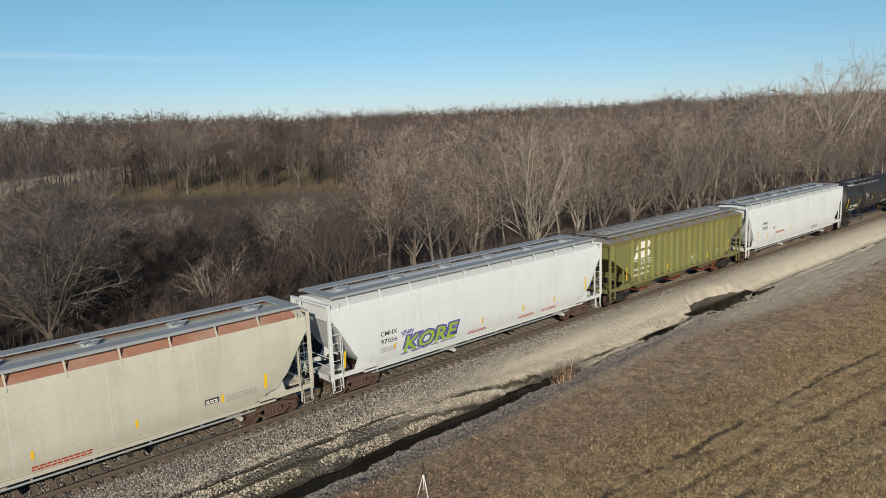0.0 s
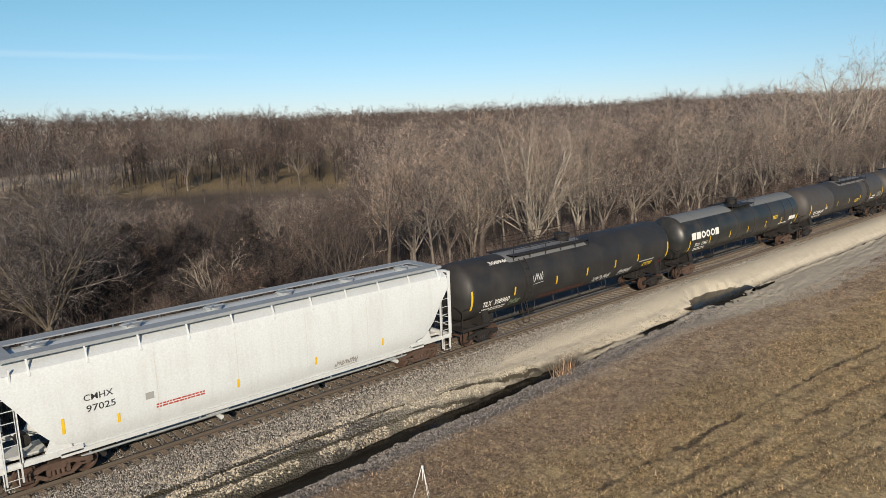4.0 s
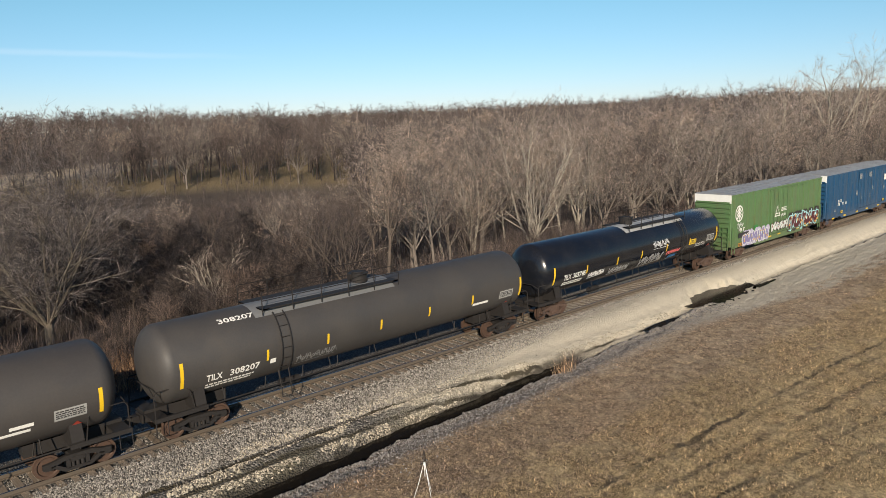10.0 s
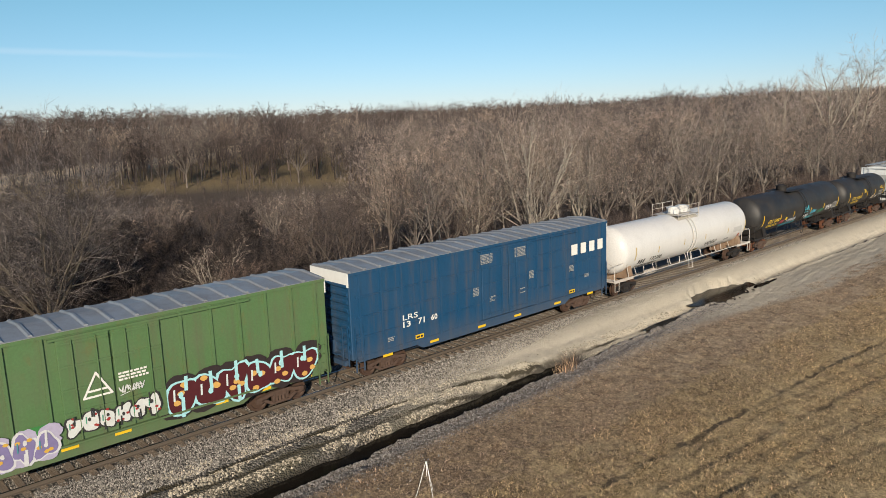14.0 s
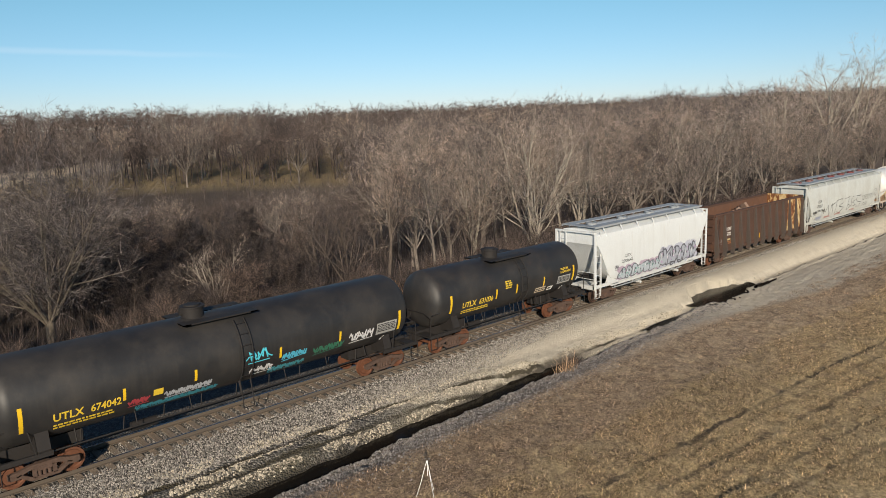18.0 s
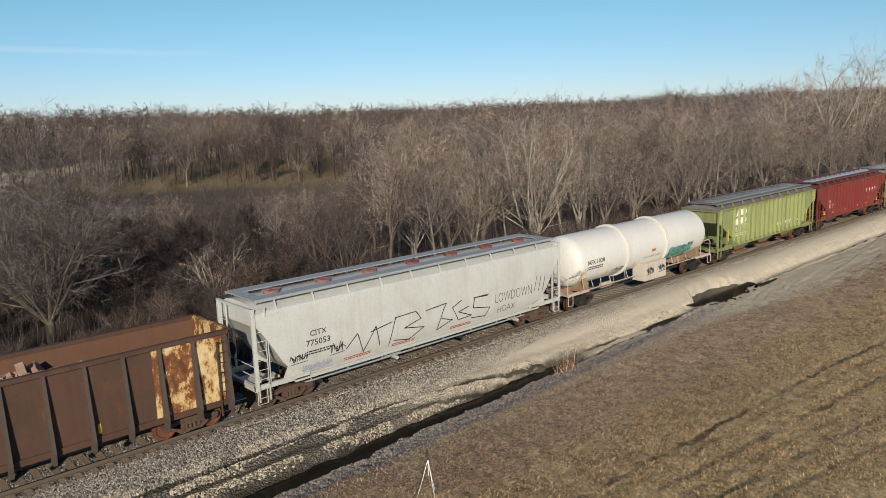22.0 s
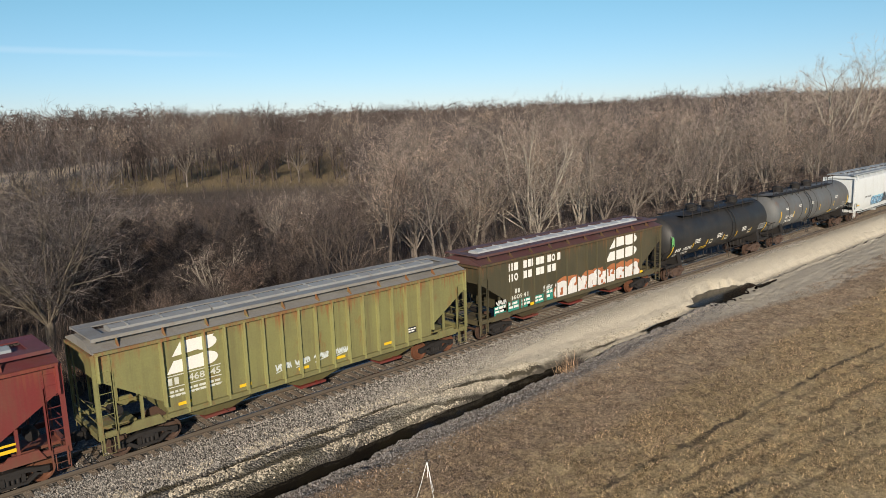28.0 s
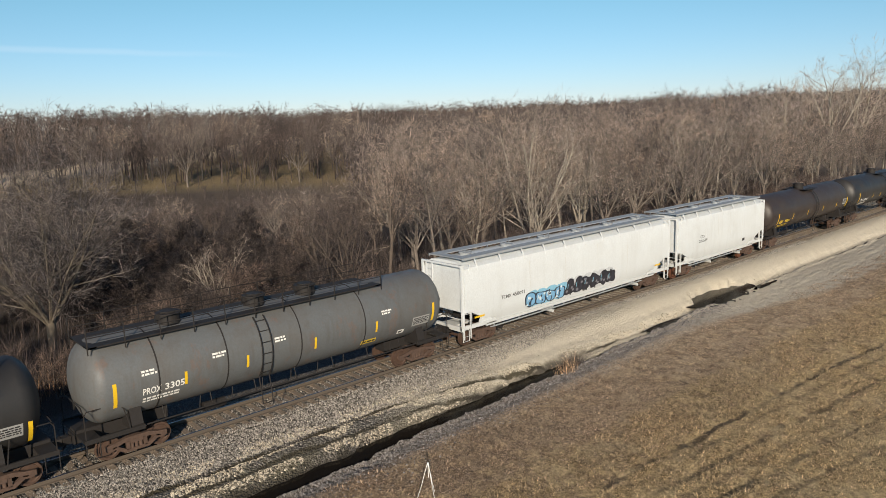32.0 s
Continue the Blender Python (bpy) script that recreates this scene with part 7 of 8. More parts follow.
graffiti(car, out, 2.4, 6.8, 1.0, 2.1, 4, (0.40, 0.37, 0.50), (0.20, 0.17, 0.33), (0.58, 0.58, 0.60), ((0.6, 0.36, 0.06), (0.08, 0.25, 0.3)), 7, wide=0.14)
panel(car, out, 4.3, 4.9, 1.9, 2.35, green_ink, "green_panel")
panel(car, out, 5.9, 6.6, 1.75, 2.15, green_ink, "green_panel")
out_door = lambda z: -1.585
graffiti(car, out_door, 7.1, 10.2, 1.45, 2.3, 14, (0.12, 0.19, 0.08), (0.6, 0.62, 0.6), (0.035, 0.035, 0.035), ((0.30, 0.03, 0.03), (0.05, 0.28, 0.17)), 6, under=False, wide=0.1)
geo = Geo()
stroke(geo, [(7.75, 2.65), (8.2, 3.45), (8.65, 2.65), (7.75, 2.65)], 0.07)
stroke(geo, [(7.9, 2.85), (8.5, 2.85)], 0.07)
lay(car, "tag", geo, white_ink, out_door, 0.006, "white sprayed triangle", 0)
tag(car, out_door, 8.9, 9.7, 2.5, 2.8, 3, (0.6, 0.62, 0.6), 0.03)
lay(car, "small_print", bars(3, 8.9, 3.25, 1.0, 0.07, 8), white_ink, out_door, 0.006)
graffiti(car, out, 10.5, 16.6, 1.05, 2.55, 24, (0.03, 0.022, 0.022), (0.075, 0.011, 0.015), (0.36, 0.66, 0.70), ((0.62, 0.36, 0.10), (0.62, 0.68, 0.68)), 6, wide=0.24, rim=0.2)
for x in (4.4, 6.9, 8.6, 10.4, 12.2, 14.0, 15.9):
    panel(car, lambda z: -1.49, x, x + 0.55, 1.05, 1.18, yellow, "reflector")
panel(car, out, 1.72, 2.4, 1.05, 1.3, plain("orange_panel", (0.5, 0.22, 0.03)), "orange_panel", 2)
tag(car, out, 1.5, 2.4, 2.5, 2.9, 6, (0.6, 0.62, 0.6), 0.035)

car, side = place(box_car(19.77, (0.008, 0.062, 0.145), "blue box car with white lettering blocks and a pale ribbed roof", top=5.01, posts=16, door=(0.43, 0.63), doors=2, rust=0.0, dirt=0.08, belts=(2.05, 2.95, 3.85)), 29.68)
blocks(car, out, [(15.7, 16.25), (16.55, 17.05), (17.35, 17.85), (18.15, 18.65)], 3.45, 4.05, white_ink)
lay(car, "code", fit_words("LRS", 3.4, 4.3, 2.34, 0.26, 0.01), white_ink, out, 0.0)
lay(car, "number", fit_words("13", 3.4, 3.85, 2.0, 0.28, 0.02), white_ink, out, 0.0)
lay(car, "number", fit_words("71", 4.3, 4.7, 2.0, 0.28, 0.02), white_ink, out, 0.0)
lay(car, "number", fit_words("60", 5.1, 5.5, 2.0, 0.28, 0.02), white_ink, out, 0.0)
for x, z, n in ((8.4, 4.6, 7), (10.9, 4.6, 7), (7.9, 3.0, 6), (12.0, 3.2, 6), (15.5, 2.9, 5), (2.5, 1.75, 3), (9.0, 2.4, 4), (11.3, 2.4, 4), (16.9, 2.2, 3)):
    lay(car, "small_print", bars(n, x, z, 0.85 if z > 4 else 0.4, 0.045, int(x)), grey_ink, out_door if 8.3 < x < 12.6 else out, 0.006)
for x in (2.2, 5.0, 8.2, 10.9, 14.2, 17.2):
    panel(car, lambda z: -1.49, x, x + 0.55, 0.9, 1.02, yellow, "reflector")
for x in (4.1, 15.5):
    panel(car, out, x, x + 0.5, 1.3, 1.5, yellow, "yellow_panel", 1)

# white tank car
white_trim = painted("white_trim", (0.58, 0.56, 0.52), 0.55, (0.3, 0.17, 0.09), 0.4, 0.4, 0.15)
car, side = place(tank_car(18.75, body=(0.66, 0.655, 0.64), rough=0.35, dirt=0.1, streak=0.1, ends=0.95, label="white tank car with a small railed platform on top", manways=(9.3, 10.5), walk=(8.3, 10.95), straps=(9.5,), coat=((8.3, 10.95),), coat_color=(0.45, 0.42, 0.36), trim=white_trim, truck="dark"), 49.45)
marks(car, side, "132286", 3.0, 3.95, 4.4, 5.8, 1.76, 0.3, black_ink)
stripes(car, side, (5.05, 8.25, 11.1, 14.4), 2.25, 2.65, 0.1, tan_ink)
stripes(car, side, (2.4, 17.0), 2.1, 2.95, 0.13, tan_ink)
tag(car, side, 11.4, 13.1, 1.75, 2.1, 17, (0.12, 0.12, 0.12), 0.03)
panel(car, side, 9.8, 10.8, 1.5, 1.72, tan_ink, "notice", 1)
panel(car, side, 15.3, 16.6, 2.2, 2.6, plain("pale_panel", (0.5, 0.5, 0.49)), "data_panel")
panel(car, side, 14.3, 15.0, 1.75, 1.9, grey_ink, "stencil")
diamond(car, side, 16.4, 1.9, 0.16, red_ink)

# black tank cars
car, side = place(tank_car(18.4, body=TANK_BLACK, ends=0.6, label="black tank car with blue and white scrawls along its side", rough=0.55, manways=(8.0,), walk=(7.2, 10.2), rails=False, straps=(9.35,), wheels="rust", dirt=0.3), 68.2)
marks(car, side, "674042", 2.5, 3.45, 3.66, 4.65, 2.05, 0.3, yellow_ink, code="UTLX")
stripes(car, side, (4.7, 7.25, 10.75, 13.6), 2.15, 2.6)
stripes(car, side, (1.5, 16.8), 1.95, 2.85, 0.13)
for k, (x0, x1, z0, z1, c) in enumerate(((4.9, 5.6, 1.85, 2.1, (0.35, 0.05, 0.06)), (5.2, 8.2, 1.5, 1.75, (0.06, 0.3, 0.38)), (6.2, 7.9, 1.8, 2.05, (0.4, 0.42, 0.45)), (9.4, 10.3, 2.3, 2.8, (0.08, 0.5, 0.62)), (9.5, 10.5, 1.75, 2.05, (0.6, 0.6, 0.6)), (10.9, 12.0, 2.0, 2.3, (0.08, 0.4, 0.55)), (10.4, 12.0, 1.55, 1.8, (0.08, 0.35, 0.42)), (12.4, 13.8, 1.85, 2.2, (0.04, 0.16, 0.1)), (14.2, 15.4, 1.95, 2.4, (0.6, 0.6, 0.6)))):
    tag(car, side, x0, x1, z0, z1, 40 + k, c, 0.05)
panel(car, side, 15.6, 16.7, 1.95, 2.5, grey_ink, "data_panel", 5, black_ink, "white framed data panel")
panel(car, side, 5.75, 6.1, 2.0, 2.25, yellow_ink, "inspection_mark")
diamond(car, side, 16.1, 1.65, 0.17, white_ink)

car, side = place(tank_car(12.8, r=1.42, zc=2.6, body=TANK_BLACK, ends=0.55, label="short black tank car with yellow lettering", rough=0.55, manways=(5.9,), walk=(5.0, 8.05), rails=False, straps=(7.05,), dirt=0.3, rust=0.05, truck="brown", wheels="rust"), 86.6)
marks(car, side, "631036", 2.55, 3.5, 3.72, 4.72, 2.05, 0.3, yellow_ink, code="UTLX")
stripes(car, side, (4.9, 6.45, 8.65), 2.1, 2.6)
stripes(car, side, (1.7, 11.2), 1.95, 2.85, 0.13)
panel(car, side, 9.9, 11.0, 1.95, 2.4, grey_ink, "data_panel", 5, black_ink, "white framed data panel")
panel(car, side, 8.1, 8.95, 1.75, 2.05, plain("tan_panel", (0.55, 0.45, 0.33)), "notice", 2)
panel(car, side, 9.15, 9.6, 1.72, 1.95, white_ink, "inspection_mark", 1)
lay(car, "words", fit_words("SODIUM", 10.1, 10.75, 2.72, 0.13, 0.01), yellow_ink, side)
lay(car, "words", fit_words("HYDROXIDE", 10.1, 11.0, 2.55, 0.13, 0.01), yellow_ink, side)
lay(car, "small_print", bars(4, 5.6, 2.9, 0.5, 0.07, 9), yellow_ink, side)
diamond(car, side, 10.5, 1.62, 0.17, white_ink)

# short white hopper with a silver piece
car, side = place(smooth_hopper(14.0, top=4.65, body=(0.65, 0.68, 0.69), label="short white covered hopper with silver and pastel graffiti", dirt=0.12, streak=0.2, hatches=4), 99.4)
lay(car, "code", fit_words("CITX", 3.4, 4.12, 2.52, 0.2, 0.01), black_ink, side)
lay(car, "number", fit_words("200641", 3.1, 4.3, 2.2, 0.22, 0.01), black_ink, side)
graffiti(car, side, 2.9, 7.6, 1.15, 2.0, 51, (0.42, 0.34, 0.42), (0.42, 0.47, 0.52), (0.10, 0.11, 0.13), ((0.15, 0.35, 0.3), (0.75, 0.75, 0.75)), 7, wide=0.11)
graffiti(car, side, 7.4, 12.0, 1.15, 2.5, 52, (0.45, 0.47, 0.55), (0.36, 0.39, 0.45), (0.08, 0.08, 0.10), ((0.4, 0.3, 0.45), (0.75, 0.75, 0.75)), 6, wide=0.15)
tag(car, side, 2.4, 2.8, 1.9, 2.2, 2, (0.08, 0.08, 0.1), 0.03)

# gondola
car, side = place(gondola(16.2, "rusty brown gondola loaded with scrap, one tan repaired panel"), 113.4)
panel(car, lambda z: -1.51, 12.75, 15.35, 1.15, 3.66, tan_rust, "repaired_panel", 0, None, "tan panel streaked with rust")
lay(car, "code", fit_words("ROXX", 2.33, 3.12, 2.45, 0.27, 0.01), white_ink, side, 0.01)
lay(car, "number", fit_words("6212", 2.42, 3.05, 2.1, 0.24, 0.02), white_ink, side, 0.01)
panel(car, side, 2.1, 3.0, 1.75, 1.86, tan_ink, "notice")
lay(car, "small_print", bars(2, 2.1, 1.68, 1.0, 0.08, 3), plain("orange_ink", (0.3, 0.12, 0.04)), side)
for x in (4.72, 7.72, 10.78):
    panel(car, side, x, x + 0.1, 1.25, 1.6, yellow, "reflector")
tag(car, side, 0.9, 1.7, 1.6, 2.0, 4, (0.22, 0.2, 0.19), 0.03)

# pale grey hopper with black scrawl
red_hatch = painted("red_hatch", (0.20, 0.055, 0.05), 0.6, (0.4, 0.36, 0.33), 0.5, 0.1)
car, side = place(smooth_hopper(19.6, body=(0.52, 0.545, 0.53), label="pale grey covered hopper with red hatches and black scrawled graffiti", dirt=0.35, rust=0.12, streak=0.3, hatch_mat=red_hatch, hatches=7), 129.6)
lay(car, "code", fit_words("CITX", 2.95, 3.75, 2.71, 0.24, 0.01), black_ink, side)
lay(car, "number", fit_words("775053", 2.75, 3.9, 2.3, 0.26, 0.01), black_ink, side)
lay(car, "small_print", bars(2, 2.75, 2.1, 1.2, 0.06, 1), black_ink, side)
black_can = (0.02, 0.02, 0.022)
geo = Geo()
for path in (((4.7, 1.75), (5.3, 2.3), (5.6, 1.4), (6.3, 2.4), (6.5, 1.5)), ((7.0, 1.3), (7.4, 2.55), (8.6, 2.6), (8.9, 2.2), (7.9, 1.95), (9.1, 1.75), (8.2, 1.35), (7.3, 1.5)), ((9.2, 2.5), (10.5, 2.6), (10.3, 2.3), (9.9, 1.4), (10.9, 1.7), (10.2, 1.9)), ((11.5, 2.55), (10.9, 2.3), (11.3, 1.6), (12.2, 1.65), (11.3, 2.0), (12.0, 2.15)), ((13.3, 2.45), (12.4, 2.5), (12.3, 2.0), (13.5, 1.8), (13.2, 1.4), (12.2, 1.5)), ((12.3, 2.5), (13.4, 2.5)), ((6.0, 2.2), (7.2, 2.4))):
    stroke(geo, path, 0.045)
lay(car, "graffiti", geo, ink(black_can), side, 0.009, "black outlined sprayed letters", 0.2)
lay(car, "graffiti", fit_words("LOWDOWN", 13.9, 16.7, 1.9, 0.5, -0.02), ink(black_can), side, 0.009, "black sprayed word", 0.2, True)
geo = Geo()
for x in (16.9, 17.25, 17.6):
    stroke(geo, [(x, 1.95), (x + 0.2, 2.75)], 0.04)
lay(car, "graffiti", geo, ink(black_can), side, 0.009, "black sprayed strokes", 0.2)
lay(car, "graffiti", fit_words("HOAX", 14.1, 15.4, 1.35, 0.35, -0.015), ink(black_can), side, 0.009, "black sprayed word", 0.2, True)
tag(car, side, 2.0, 2.8, 1.75, 2.1, 4, black_can, 0.035)
tag(car, side, 3.9, 4.6, 1.7, 2.2, 6, black_can, 0.035)
tag(car, side, 2.6, 4.0, 1.25, 1.55, 9, (0.3, 0.33, 0.42), 0.05)
for x in (4.6, 7.2, 10.8):
    lay(car, "small_print", bars(2, x, 1.35, 1.4, 0.05, int(x)), red_ink, side)

# white tank car with raised bands
car, side = place(tank_car(17.15, body=(0.66, 0.66, 0.64), rough=0.4, dirt=0.05, streak=0.12, rust=0.05, ends=0.95, label="white tank car with raised bands, an equipment box and rust stains", manways=(), walk=None, bands=(6.2, 10.6), trim=painted("rusty_white_trim", (0.55, 0.50, 0.43), 0.6, (0.26, 0.12, 0.05), 0.6, 0.7, 0.35), truck="dark"), 149.2)
for x in (6.2, 10.6):
    geo = Geo().lathe_x([(x - 0.08, 1.5), (x - 0.08, 1.65), (x + 0.08, 1.65), (x + 0.08, 1.5)], 0, 2.72, 48)
    part("stiffening_ring", geo, plain("ring_white", (0.6, 0.58, 0.53)), car, smooth=35)
geo = Geo().box(7.85, 9.1, -1.62, -0.7, 0.62, 1.75).box(9.14, 10.35, -1.62, -0.7, 0.62, 1.75)
box = part("equipment_box", geo, painted("box_white", (0.55, 0.52, 0.46), 0.6, (0.3, 0.16, 0.08), 0.5, 0.6, 0.2), car, bevel=0.02)
for k, x in enumerate((8.1, 9.4)):
    tag(car, lambda z: -1.625, x, x + 0.75, 1.05, 1.5, 60 + k, black_can, 0.05)
marks(car, side, "1038", 2.05, 2.8, 2.95, 3.68, 2.6, 0.26, black_ink, code="IAPX")
stripes(car, side, (4.2, 7.15, 10.2), 1.65, 2.0, 0.12)
stripes(car, side, (1.6, 15.35), 1.6, 2.3, 0.14)
graffiti(car, side, 11.2, 13.9, 1.6, 2.3, 71, (0.10, 0.35, 0.45), (0.10, 0.38, 0.18), (0.05, 0.08, 0.25), ((0.5, 0.25, 0.2), (0.5, 0.62, 0.7)), 4, wide=0.12)
lay(car, "words", fit_words("ARGON REFRIGERATED LIQUID", 7.95, 10.0, 2.05, 0.09, 0.0), black_ink, side)
panel(car, side, 8.8, 9.25, 2.4, 2.58, plain("orange_label", (0.5, 0.15, 0.03)), "label_plate")
panel(car, side, 13.3, 14.1, 2.15, 2.4, tan_ink, "notice", 1)
tag(car, side, 0.9, 2.0, 1.95, 2.5, 3, (0.3, 0.3, 0.3), 0.02)
tag(car, side, 4.9, 6.0, 1.6, 2.0, 66, black_can, 0.025)

# green, red, green and dark ribbed hoppers
def green_marks(car, side, number, y_strips, upright):
    emblem(car, side, 2.9, 4.85, 2.68, 3.8, white_ink)
    lay(car, "code_bars", bars(1, 2.9, 2.52, 0.6, 0.26, 1, True), faded_white, side)
    lay(car, "number", fit_words(number, 3.65, 4.9, 2.26, 0.26, 0.02), faded_white, side)
    for z in (2.58, 2.16, 1.86):
        lay(car, "rule", rect(Geo(), 2.88, 4.92, z, z + 0.035), faded_white, side)
    lay(car, "small_print", bars(2, 2.95, 2.05, 1.9, 0.09, 4), faded_white, side)
    for x in y_strips:
        if upright:
            panel(car, side, x, x + 0.1, 1.55, 1.95, yellow, "reflector")
        else:
            panel(car, side, x, x + 0.5, 1.44, 1.56, yellow, "reflector")
    panel(car, side, 13.9, 14.5, 1.65, 1.95, black_ink, "data_panel", 2, white_ink)


car, side = place(ribbed_hopper(17.95, (0.24, 0.28, 0.115), "green ribbed covered hopper with a white emblem", rust=0.12, dirt=0.25, roof=(0.22, 0.21, 0.20), hatch=(0.25, 0.25, 0.25)), 166.35)
green_marks(car, side, "467597", (4.25, 6.7, 9.5, 12.1), True)
stripes(car, side, (2.0, 16.0), 1.6, 2.5, 0.1)
for k, x in enumerate((10.3, 11.3, 12.4)):
    tag(car, side, x, x + 0.75, 1.75, 2.05, 80 + k, (0.6, 0.62, 0.58), 0.04)

car, side = place(ribbed_hopper(17.9, (0.16, 0.024, 0.024), "dark red ribbed covered hopper with white lettering blocks", rust=0.05, dirt=0.2, roof=(0.16, 0.04, 0.045), hatch=(0.36, 0.40, 0.43), gates=False), 184.3)
blocks(car, side, [(12.2, 12.65), (13.2, 13.65), (14.0, 14.45), (14.75, 15.1)], 2.72, 2.95, white_ink, 0.18)
for k, x in enumerate((12.1, 13.1, 13.95)):
    lay(car, "underline", rect(Geo(), x, x + 0.6, 2.62, 2.66), white_ink, side)
for x in (4.0, 7.1, 9.9, 12.4):
    panel(car, side, x, x + 0.5, 1.46, 1.57, yellow, "reflector")
for x in (1.9, 15.4):
    panel(car, side, x, x + 0.5, 1.5, 1.62, yellow, "reflector")
    panel(car, side, x, x + 0.5, 1.72, 1.8, yellow, "reflector")
panel(car, side, 13.7, 14.2, 1.62, 1.92, black_ink, "data_panel", 2, white_ink)
lay(car, "code_bars", bars(1, 3.0, 2.7, 0.9, 0.24, 1, True), white_ink, side)
lay(car, "small_print", bars(2, 3.0, 2.3, 1.2, 0.12, 2), white_ink, side)
tag(car, side, 13.1, 13.6, 1.7, 2.2, 3, (0.4, 0.2, 0.2), 0.03)

car, side = place(ribbed_hopper(18.2, (0.205, 0.20, 0.08), "rust-streaked green ribbed covered hopper with a white emblem", rust=0.55, dirt=0.45, runs=0.9), 202.2)
green_marks(car, side, "468545", (3.2, 5.6, 8.2, 10.0, 12.6), False)
for k, x in enumerate((7.2, 8.1, 9.0, 10.0)):
    tag(car, side, x, x + 0.65, 1.65, 1.95, 90 + k, (0.55, 0.6, 0.6), 0.045)

car, side = place(ribbed_hopper(17.65, (0.062, 0.056, 0.033), "dark olive ribbed covered hopper with white lettering blocks and graffiti", rust=0.1, dirt=0.4, ribs=14, rib=0.5, roof=(0.13, 0.06, 0.06), hatch=(0.55, 0.57, 0.58)), 220.4)
row1 = [2.65, 3.05, 3.75, 4.15, 4.42, 4.8, 5.15, 5.75, 6.1, 6.55]
blocks(car, side, [(x, x + (0.14 if k == 4 else 0.31)) for k, x in enumerate(row1)], 3.42, 3.82, white_ink, 0.0, (8,))
row2 = [2.65, 3.05, 3.75, 4.15, 4.8, 5.15, 5.75, 6.15]
blocks(car, side, [(x, x + 0.31) for x in row2], 2.86, 3.26, white_ink, 0.0, (1,))
emblem(car, side, 11.1, 14.4, 2.55, 3.9, white_ink)
lay(car, "number", fit_words("460941", 2.7, 4.15, 1.86, 0.24, 0.02), faded_white, side)
lay(car, "code_bars", bars(1, 3.1, 2.42, 0.6, 0.24, 1, True), faded_white, side)
for x0, x1, z1 in ((1.5, 2.4, 1.75), (2.55, 3.4, 1.8), (3.55, 4.3, 1.8), (4.6, 5.4, 1.75), (5.5, 6.2, 1.9)):
    panel(car, side, x0, x1, 1.27, z1, teal_ink, "teal_patch", 2, white_ink)
for x in (1.9, 4.1, 10.4, 14.6):
    panel(car, side, x, x + 0.5, 1.4 if x < 3 else 1.3, 1.6 if x < 3 else 1.45, yellow, "reflector")
graffiti(car, side, 6.4, 14.6, 1.15, 2.3, 101, (0.40, 0.15, 0.06), (0.68, 0.67, 0.65), (0.35, 0.12, 0.05), ((0.66, 0.65, 0.63), (0.75, 0.74, 0.72)), 7, wide=0.30, rim=0.13)
tag(car, side, 1.7, 2.4, 1.75, 2.05, 3, (0.6, 0.62, 0.6), 0.04)
tag(car, side, 5.4, 6.1, 1.9, 2.2, 6, (0.6, 0.62, 0.6), 0.04)

# tank cars at the rear
car, side = place(tank_car(16.05, body=(0.019, 0.0195, 0.021), ends=0.55, label="black three-compartment tank car with a long railed walkway", rough=0.55, manways=(5.9, 8.3, 11.9), walk=(3.0, 14.1), straps=(9.3,), dirt=0.2), 238.05)
marks(car, side, "102293", 1.5, 2.35, 2.5, 3.6, 1.88, 0.26, white_ink)
stripes(car, side, (3.7, 5.65, 8.0, 10.0, 12.3), 1.9, 2.3)
stripes(car, side, (0.95, 14.85), 1.6, 2.4, 0.13)
panel(car, side, 5.0, 5.9, 1.6, 1.82, yellow_ink, "notice", 2, black_ink, "yellow notice")
for x in (6.05, 8.3, 11.95):
    panel(car, side, x, x + 0.42, 1.9, 2.2, plain("cream_panel", (0.6, 0.55, 0.42)), "notice", 1)
for x in (3.9, 7.0, 10.8):
    lay(car, "small_print", bars(3, x, 2.5, 0.7, 0.07, int(x * 3)), white_ink, side)
panel(car, side, 13.6, 14.7, 1.95, 2.4, grey_ink, "data_panel", 4, black_ink)
tag(car, side, 0.75, 1.05, 2.3, 3.2, 5, (0.15, 0.45, 0.15), 0.03)

car, side = place(tank_car(17.4, body=(0.115, 0.123, 0.128), ends=0.5, label="faded grey tank car with several domes and rust stains", rough=0.6, manways=(4.1, 7.6, 10.0), walk=(0.9, 13.3), straps=(7.2,), dirt=0.6, rust=0.3, streak=0.8), 254.1)
for x in (3.0, 5.6, 8.8, 12.0):
    part("weld_seam", Geo().lathe_x([(x - 0.03, 1.52), (x - 0.02, 1.531), (x + 0.02, 1.531), (x + 0.03, 1.52)], 0, 2.72, 48), iron_dark, car)
marks(car, side, "3305", 2.4, 3.05, 3.18, 3.9, 2.2, 0.26, white_ink, code="PROX")
stripes(car, side, (3.9, 6.35, 9.4, 12.55), 2.2, 2.7)
stripes(car, side, (1.4, 15.85), 2.0, 2.9, 0.13)
panel(car, side, 11.9, 12.7, 1.7, 1.9, yellow_ink, "notice", 1, black_ink)
panel(car, side, 14.7, 15.7, 1.95, 2.4, grey_ink, "data_panel", 4, black_ink)
for x in (2.4, 5.0, 7.6, 12.9):
    lay(car, "small_print", bars(2, x, 3.1, 0.55, 0.07, int(x * 3)), white_ink, side)
panel(car, side, 13.9, 14.3, 1.75, 1.95, white_ink, "inspection_mark", 1)

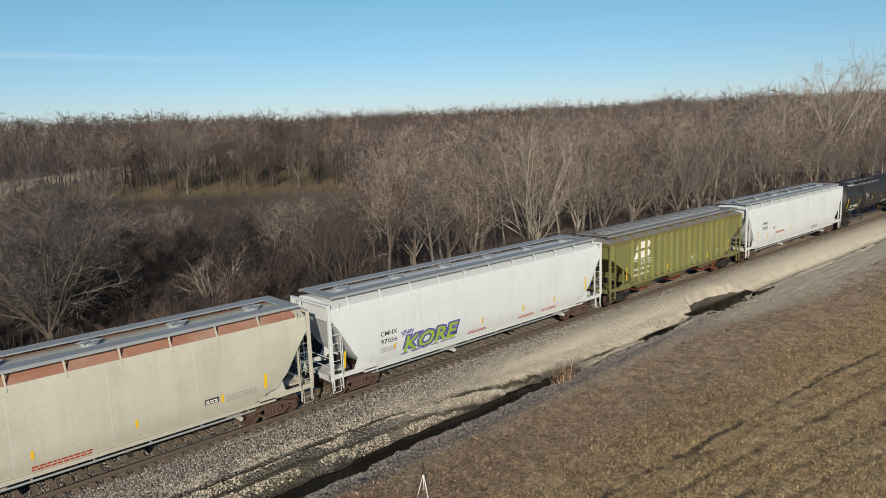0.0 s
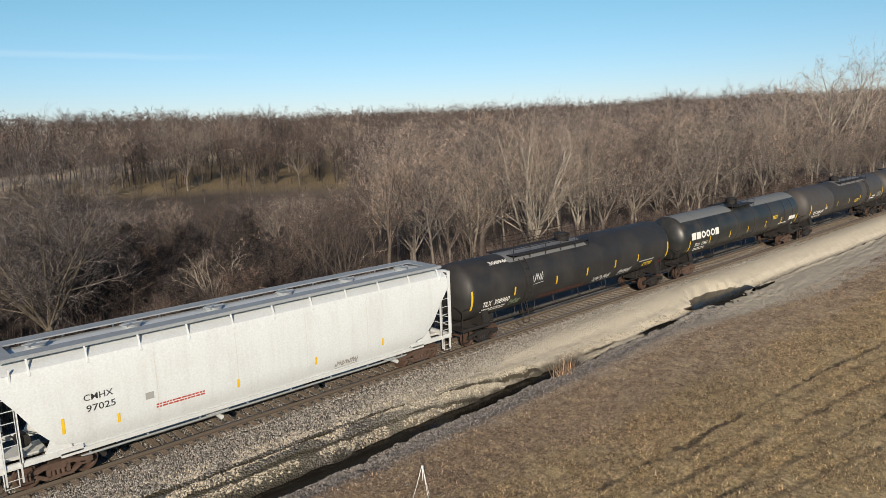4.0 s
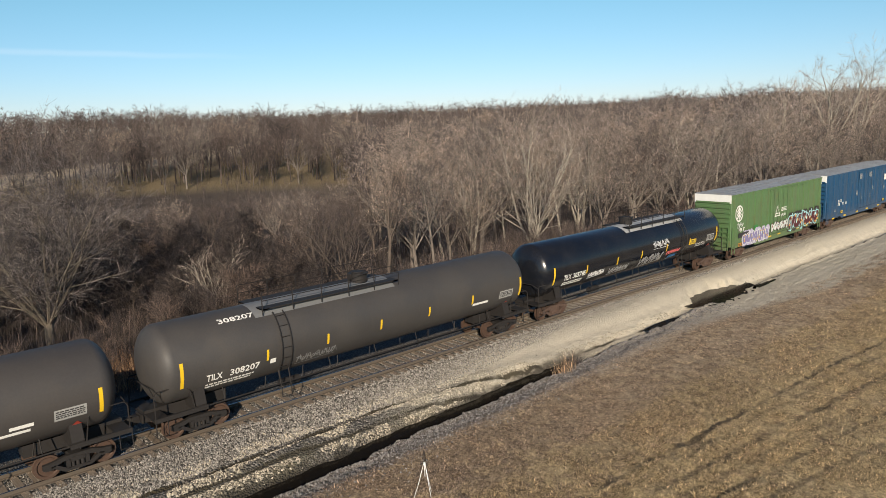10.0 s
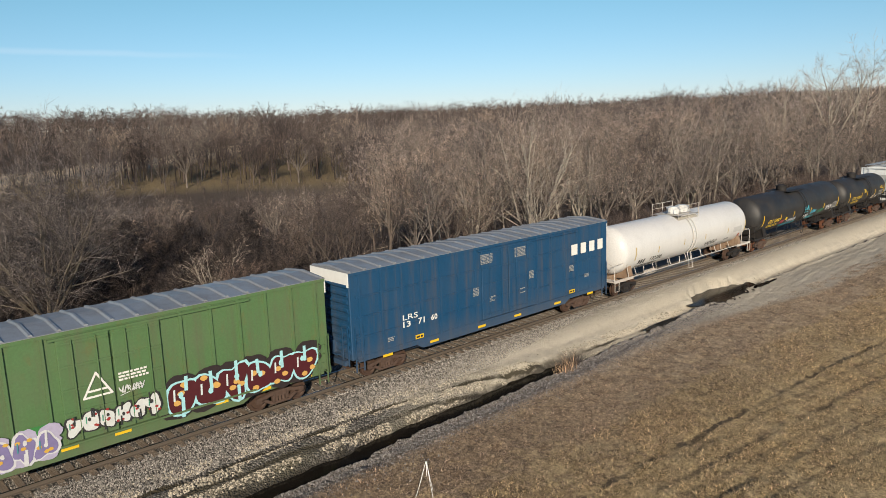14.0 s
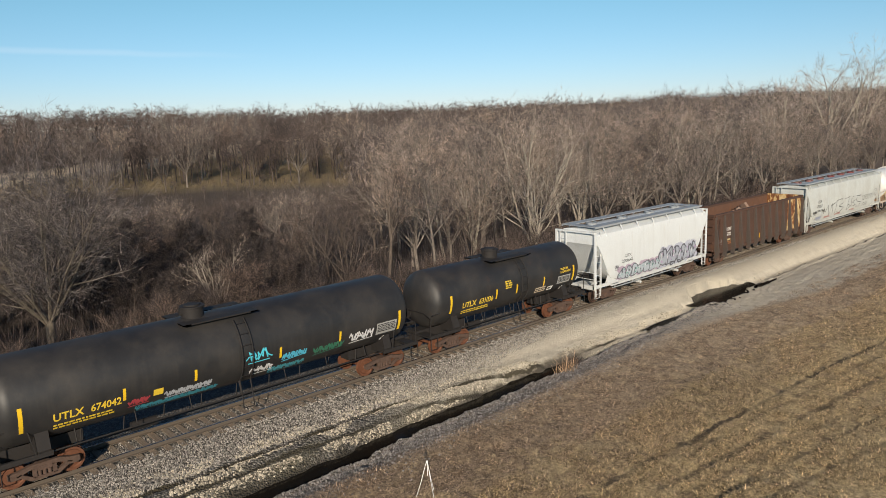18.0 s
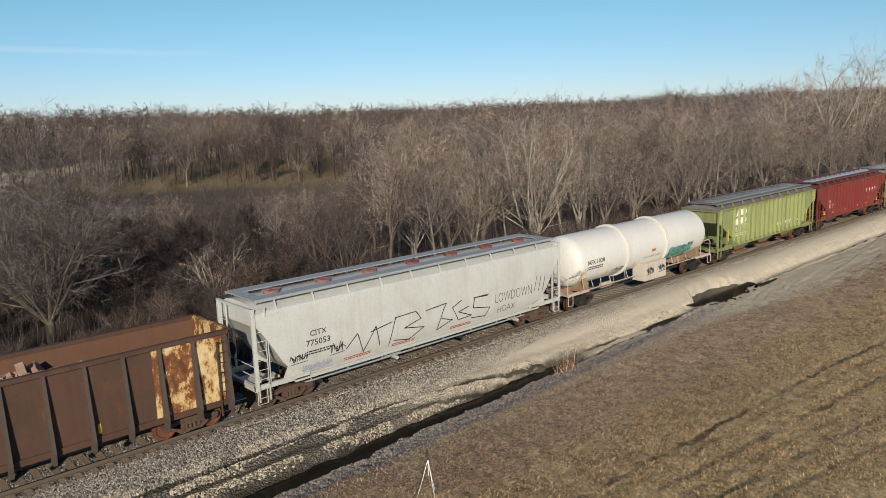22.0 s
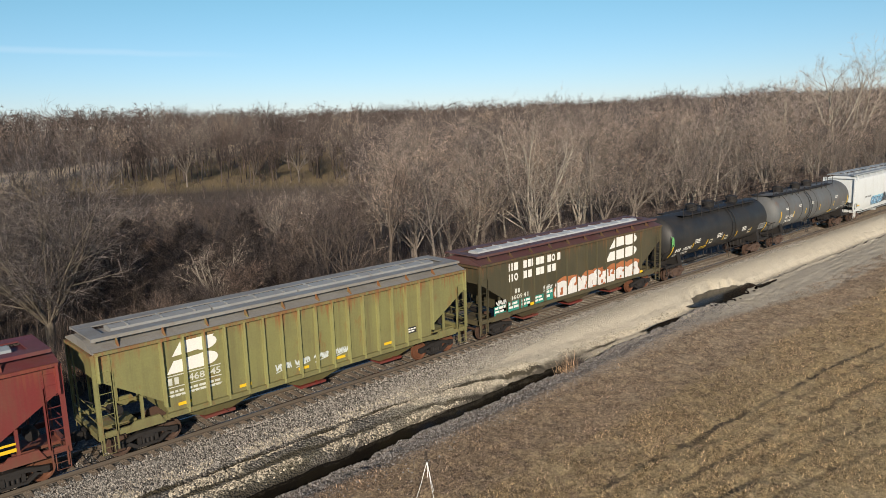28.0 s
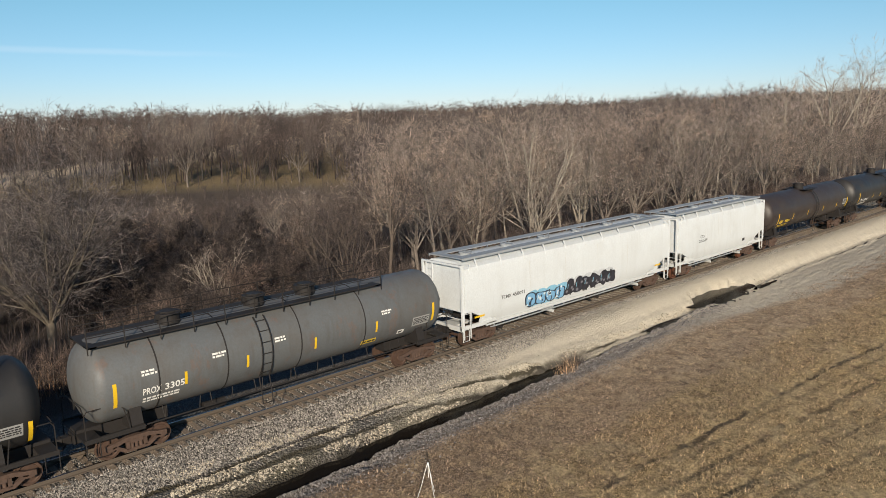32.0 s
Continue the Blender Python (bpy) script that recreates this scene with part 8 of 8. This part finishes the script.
# white hoppers near the tail
car, side = place(smooth_hopper(19.9, body=WHITE, label="white covered hopper with blue and black graffiti", dirt=0.15, streak=0.15, end_wall=True), 271.5)
lay(car, "code", fit_words("TCMX", 3.2, 3.95, 2.12, 0.2, 0.01), black_ink, side)
lay(car, "number", fit_words("450091", 4.05, 5.0, 2.12, 0.2, 0.01), black_ink, side)
graffiti(car, side, 5.1, 8.4, 1.25, 2.1, 111, (0.22, 0.45, 0.60), (0.18, 0.38, 0.58), (0.03, 0.04, 0.06), ((0.6, 0.68, 0.7), (0.7, 0.75, 0.8)), 4, wide=0.16)
graffiti(car, side, 8.5, 13.2, 1.3, 2.25, 112, (0.5, 0.52, 0.54), (0.03, 0.03, 0.04), (0.02, 0.02, 0.025), ((0.18, 0.18, 0.2), (0.2, 0.45, 0.6)), 6, wide=0.18)
for x in (1.3, 17.7):
    panel(car, side, x, x + 0.7, 1.5, 1.6, yellow, "reflector")
car, side = place(smooth_hopper(13.9, top=4.5, body=WHITE, label="short white covered hopper with black number", dirt=0.2, streak=0.2, hatches=4, wheels="rust", end_wall=True), 291.4)
lay(car, "code", fit_words("CITX", 3.5, 4.1, 2.55, 0.2, 0.01), black_ink, side)
lay(car, "number", fit_words("200599", 3.35, 4.5, 2.25, 0.2, 0.01), black_ink, side)
panel(car, side, 9.9, 10.3, 1.5, 1.7, black_ink, "data_panel")
car, side = place(tank_car(18.2, body=(0.034, 0.025, 0.022), ends=0.6, label="brown-black tank car with yellow reflectors", manways=(9.4,), walk=(8.4, 11.0), rails=False, straps=(9.9,), rough=0.5), 305.3)
stripes(car, side, (5.05, 8.1, 11.4, 14.5), 2.1, 2.55)
stripes(car, side, (2.2, 17.0), 1.9, 2.8, 0.13)
marks(car, side, "78861", 2.6, 3.4, 3.6, 4.6, 1.95, 0.26, yellow_ink)
panel(car, side, 16.0, 16.8, 2.2, 2.7, grey_ink, "data_panel", 4, black_ink)
car, side = place(tank_car(18.5, body=TANK_BLACK, ends=0.6, label="black tank car with yellow reflectors and white number", manways=(9.6,), walk=(8.5, 11.0), rails=False, straps=(10.0,), rough=0.5), 323.5)
stripes(car, side, (6.1, 8.3, 11.5, 14.5), 2.0, 2.4)
stripes(car, side, (2.2,), 1.9, 2.8, 0.13)
marks(car, side, "30860", 2.8, 3.6, 3.8, 4.9, 1.9, 0.26, white_ink, code="TILX")
# ---- motion: the whole train rolls past ----
SPEED = [(0, 12.45), (3.5, 12.62), (6, 12.85), (9, 13.0), (12, 13.05), (18, 13.05), (24, 13.06), (32, 13.1)]


def rolled(t):
    """Metres the train has rolled since 13 s."""
    def speed(u):
        for (a, p), (b, q) in zip(SPEED, SPEED[1:]):
            if u <= b:
                return p + (q - p) * (u - a) / (b - a)
        return SPEED[-1][1]
    n = max(1, round(abs(t - 13) * 20))
    return sum(speed(13 + (t - 13) * (k + 0.5) / n) for k in range(n)) * (t - 13) / n


def motions():
    times = [0, 1, 2, 3, 4, 5, 6, 7, 8, 10, 12, 14, 16, 18, 20, 22, 24, 26, 28, 30, 32]
    way = [(t, rolled(t)) for t in times]
    for car, start in TRAIN:
        walk(car, [(t, pose(start - s, 0, 0)) for t, s in way])
    # the wheels turn as far as the train rolls; all leading and all trailing axles share one set of keys each
    spins = [(k / FPS, math.degrees(rolled(k / FPS) / 0.42)) for k in range(frame(32.0))]
    for dx in (-0.89, 0.89):
        axles = [w for w, d in ROLLING if d == dx]
        walk(axles[0], [(t, pose(dx, 0, 0.42, 0, -a % 360, 0)) for t, a in spins])
        keys = axles[0].animation_data
        for w in axles[1:]:
            w.rotation_mode = "QUATERNION"
            w.animation_data_create()
            w.animation_data.action = keys.action
            w.animation_data.action_slot = keys.action_slot


motions()
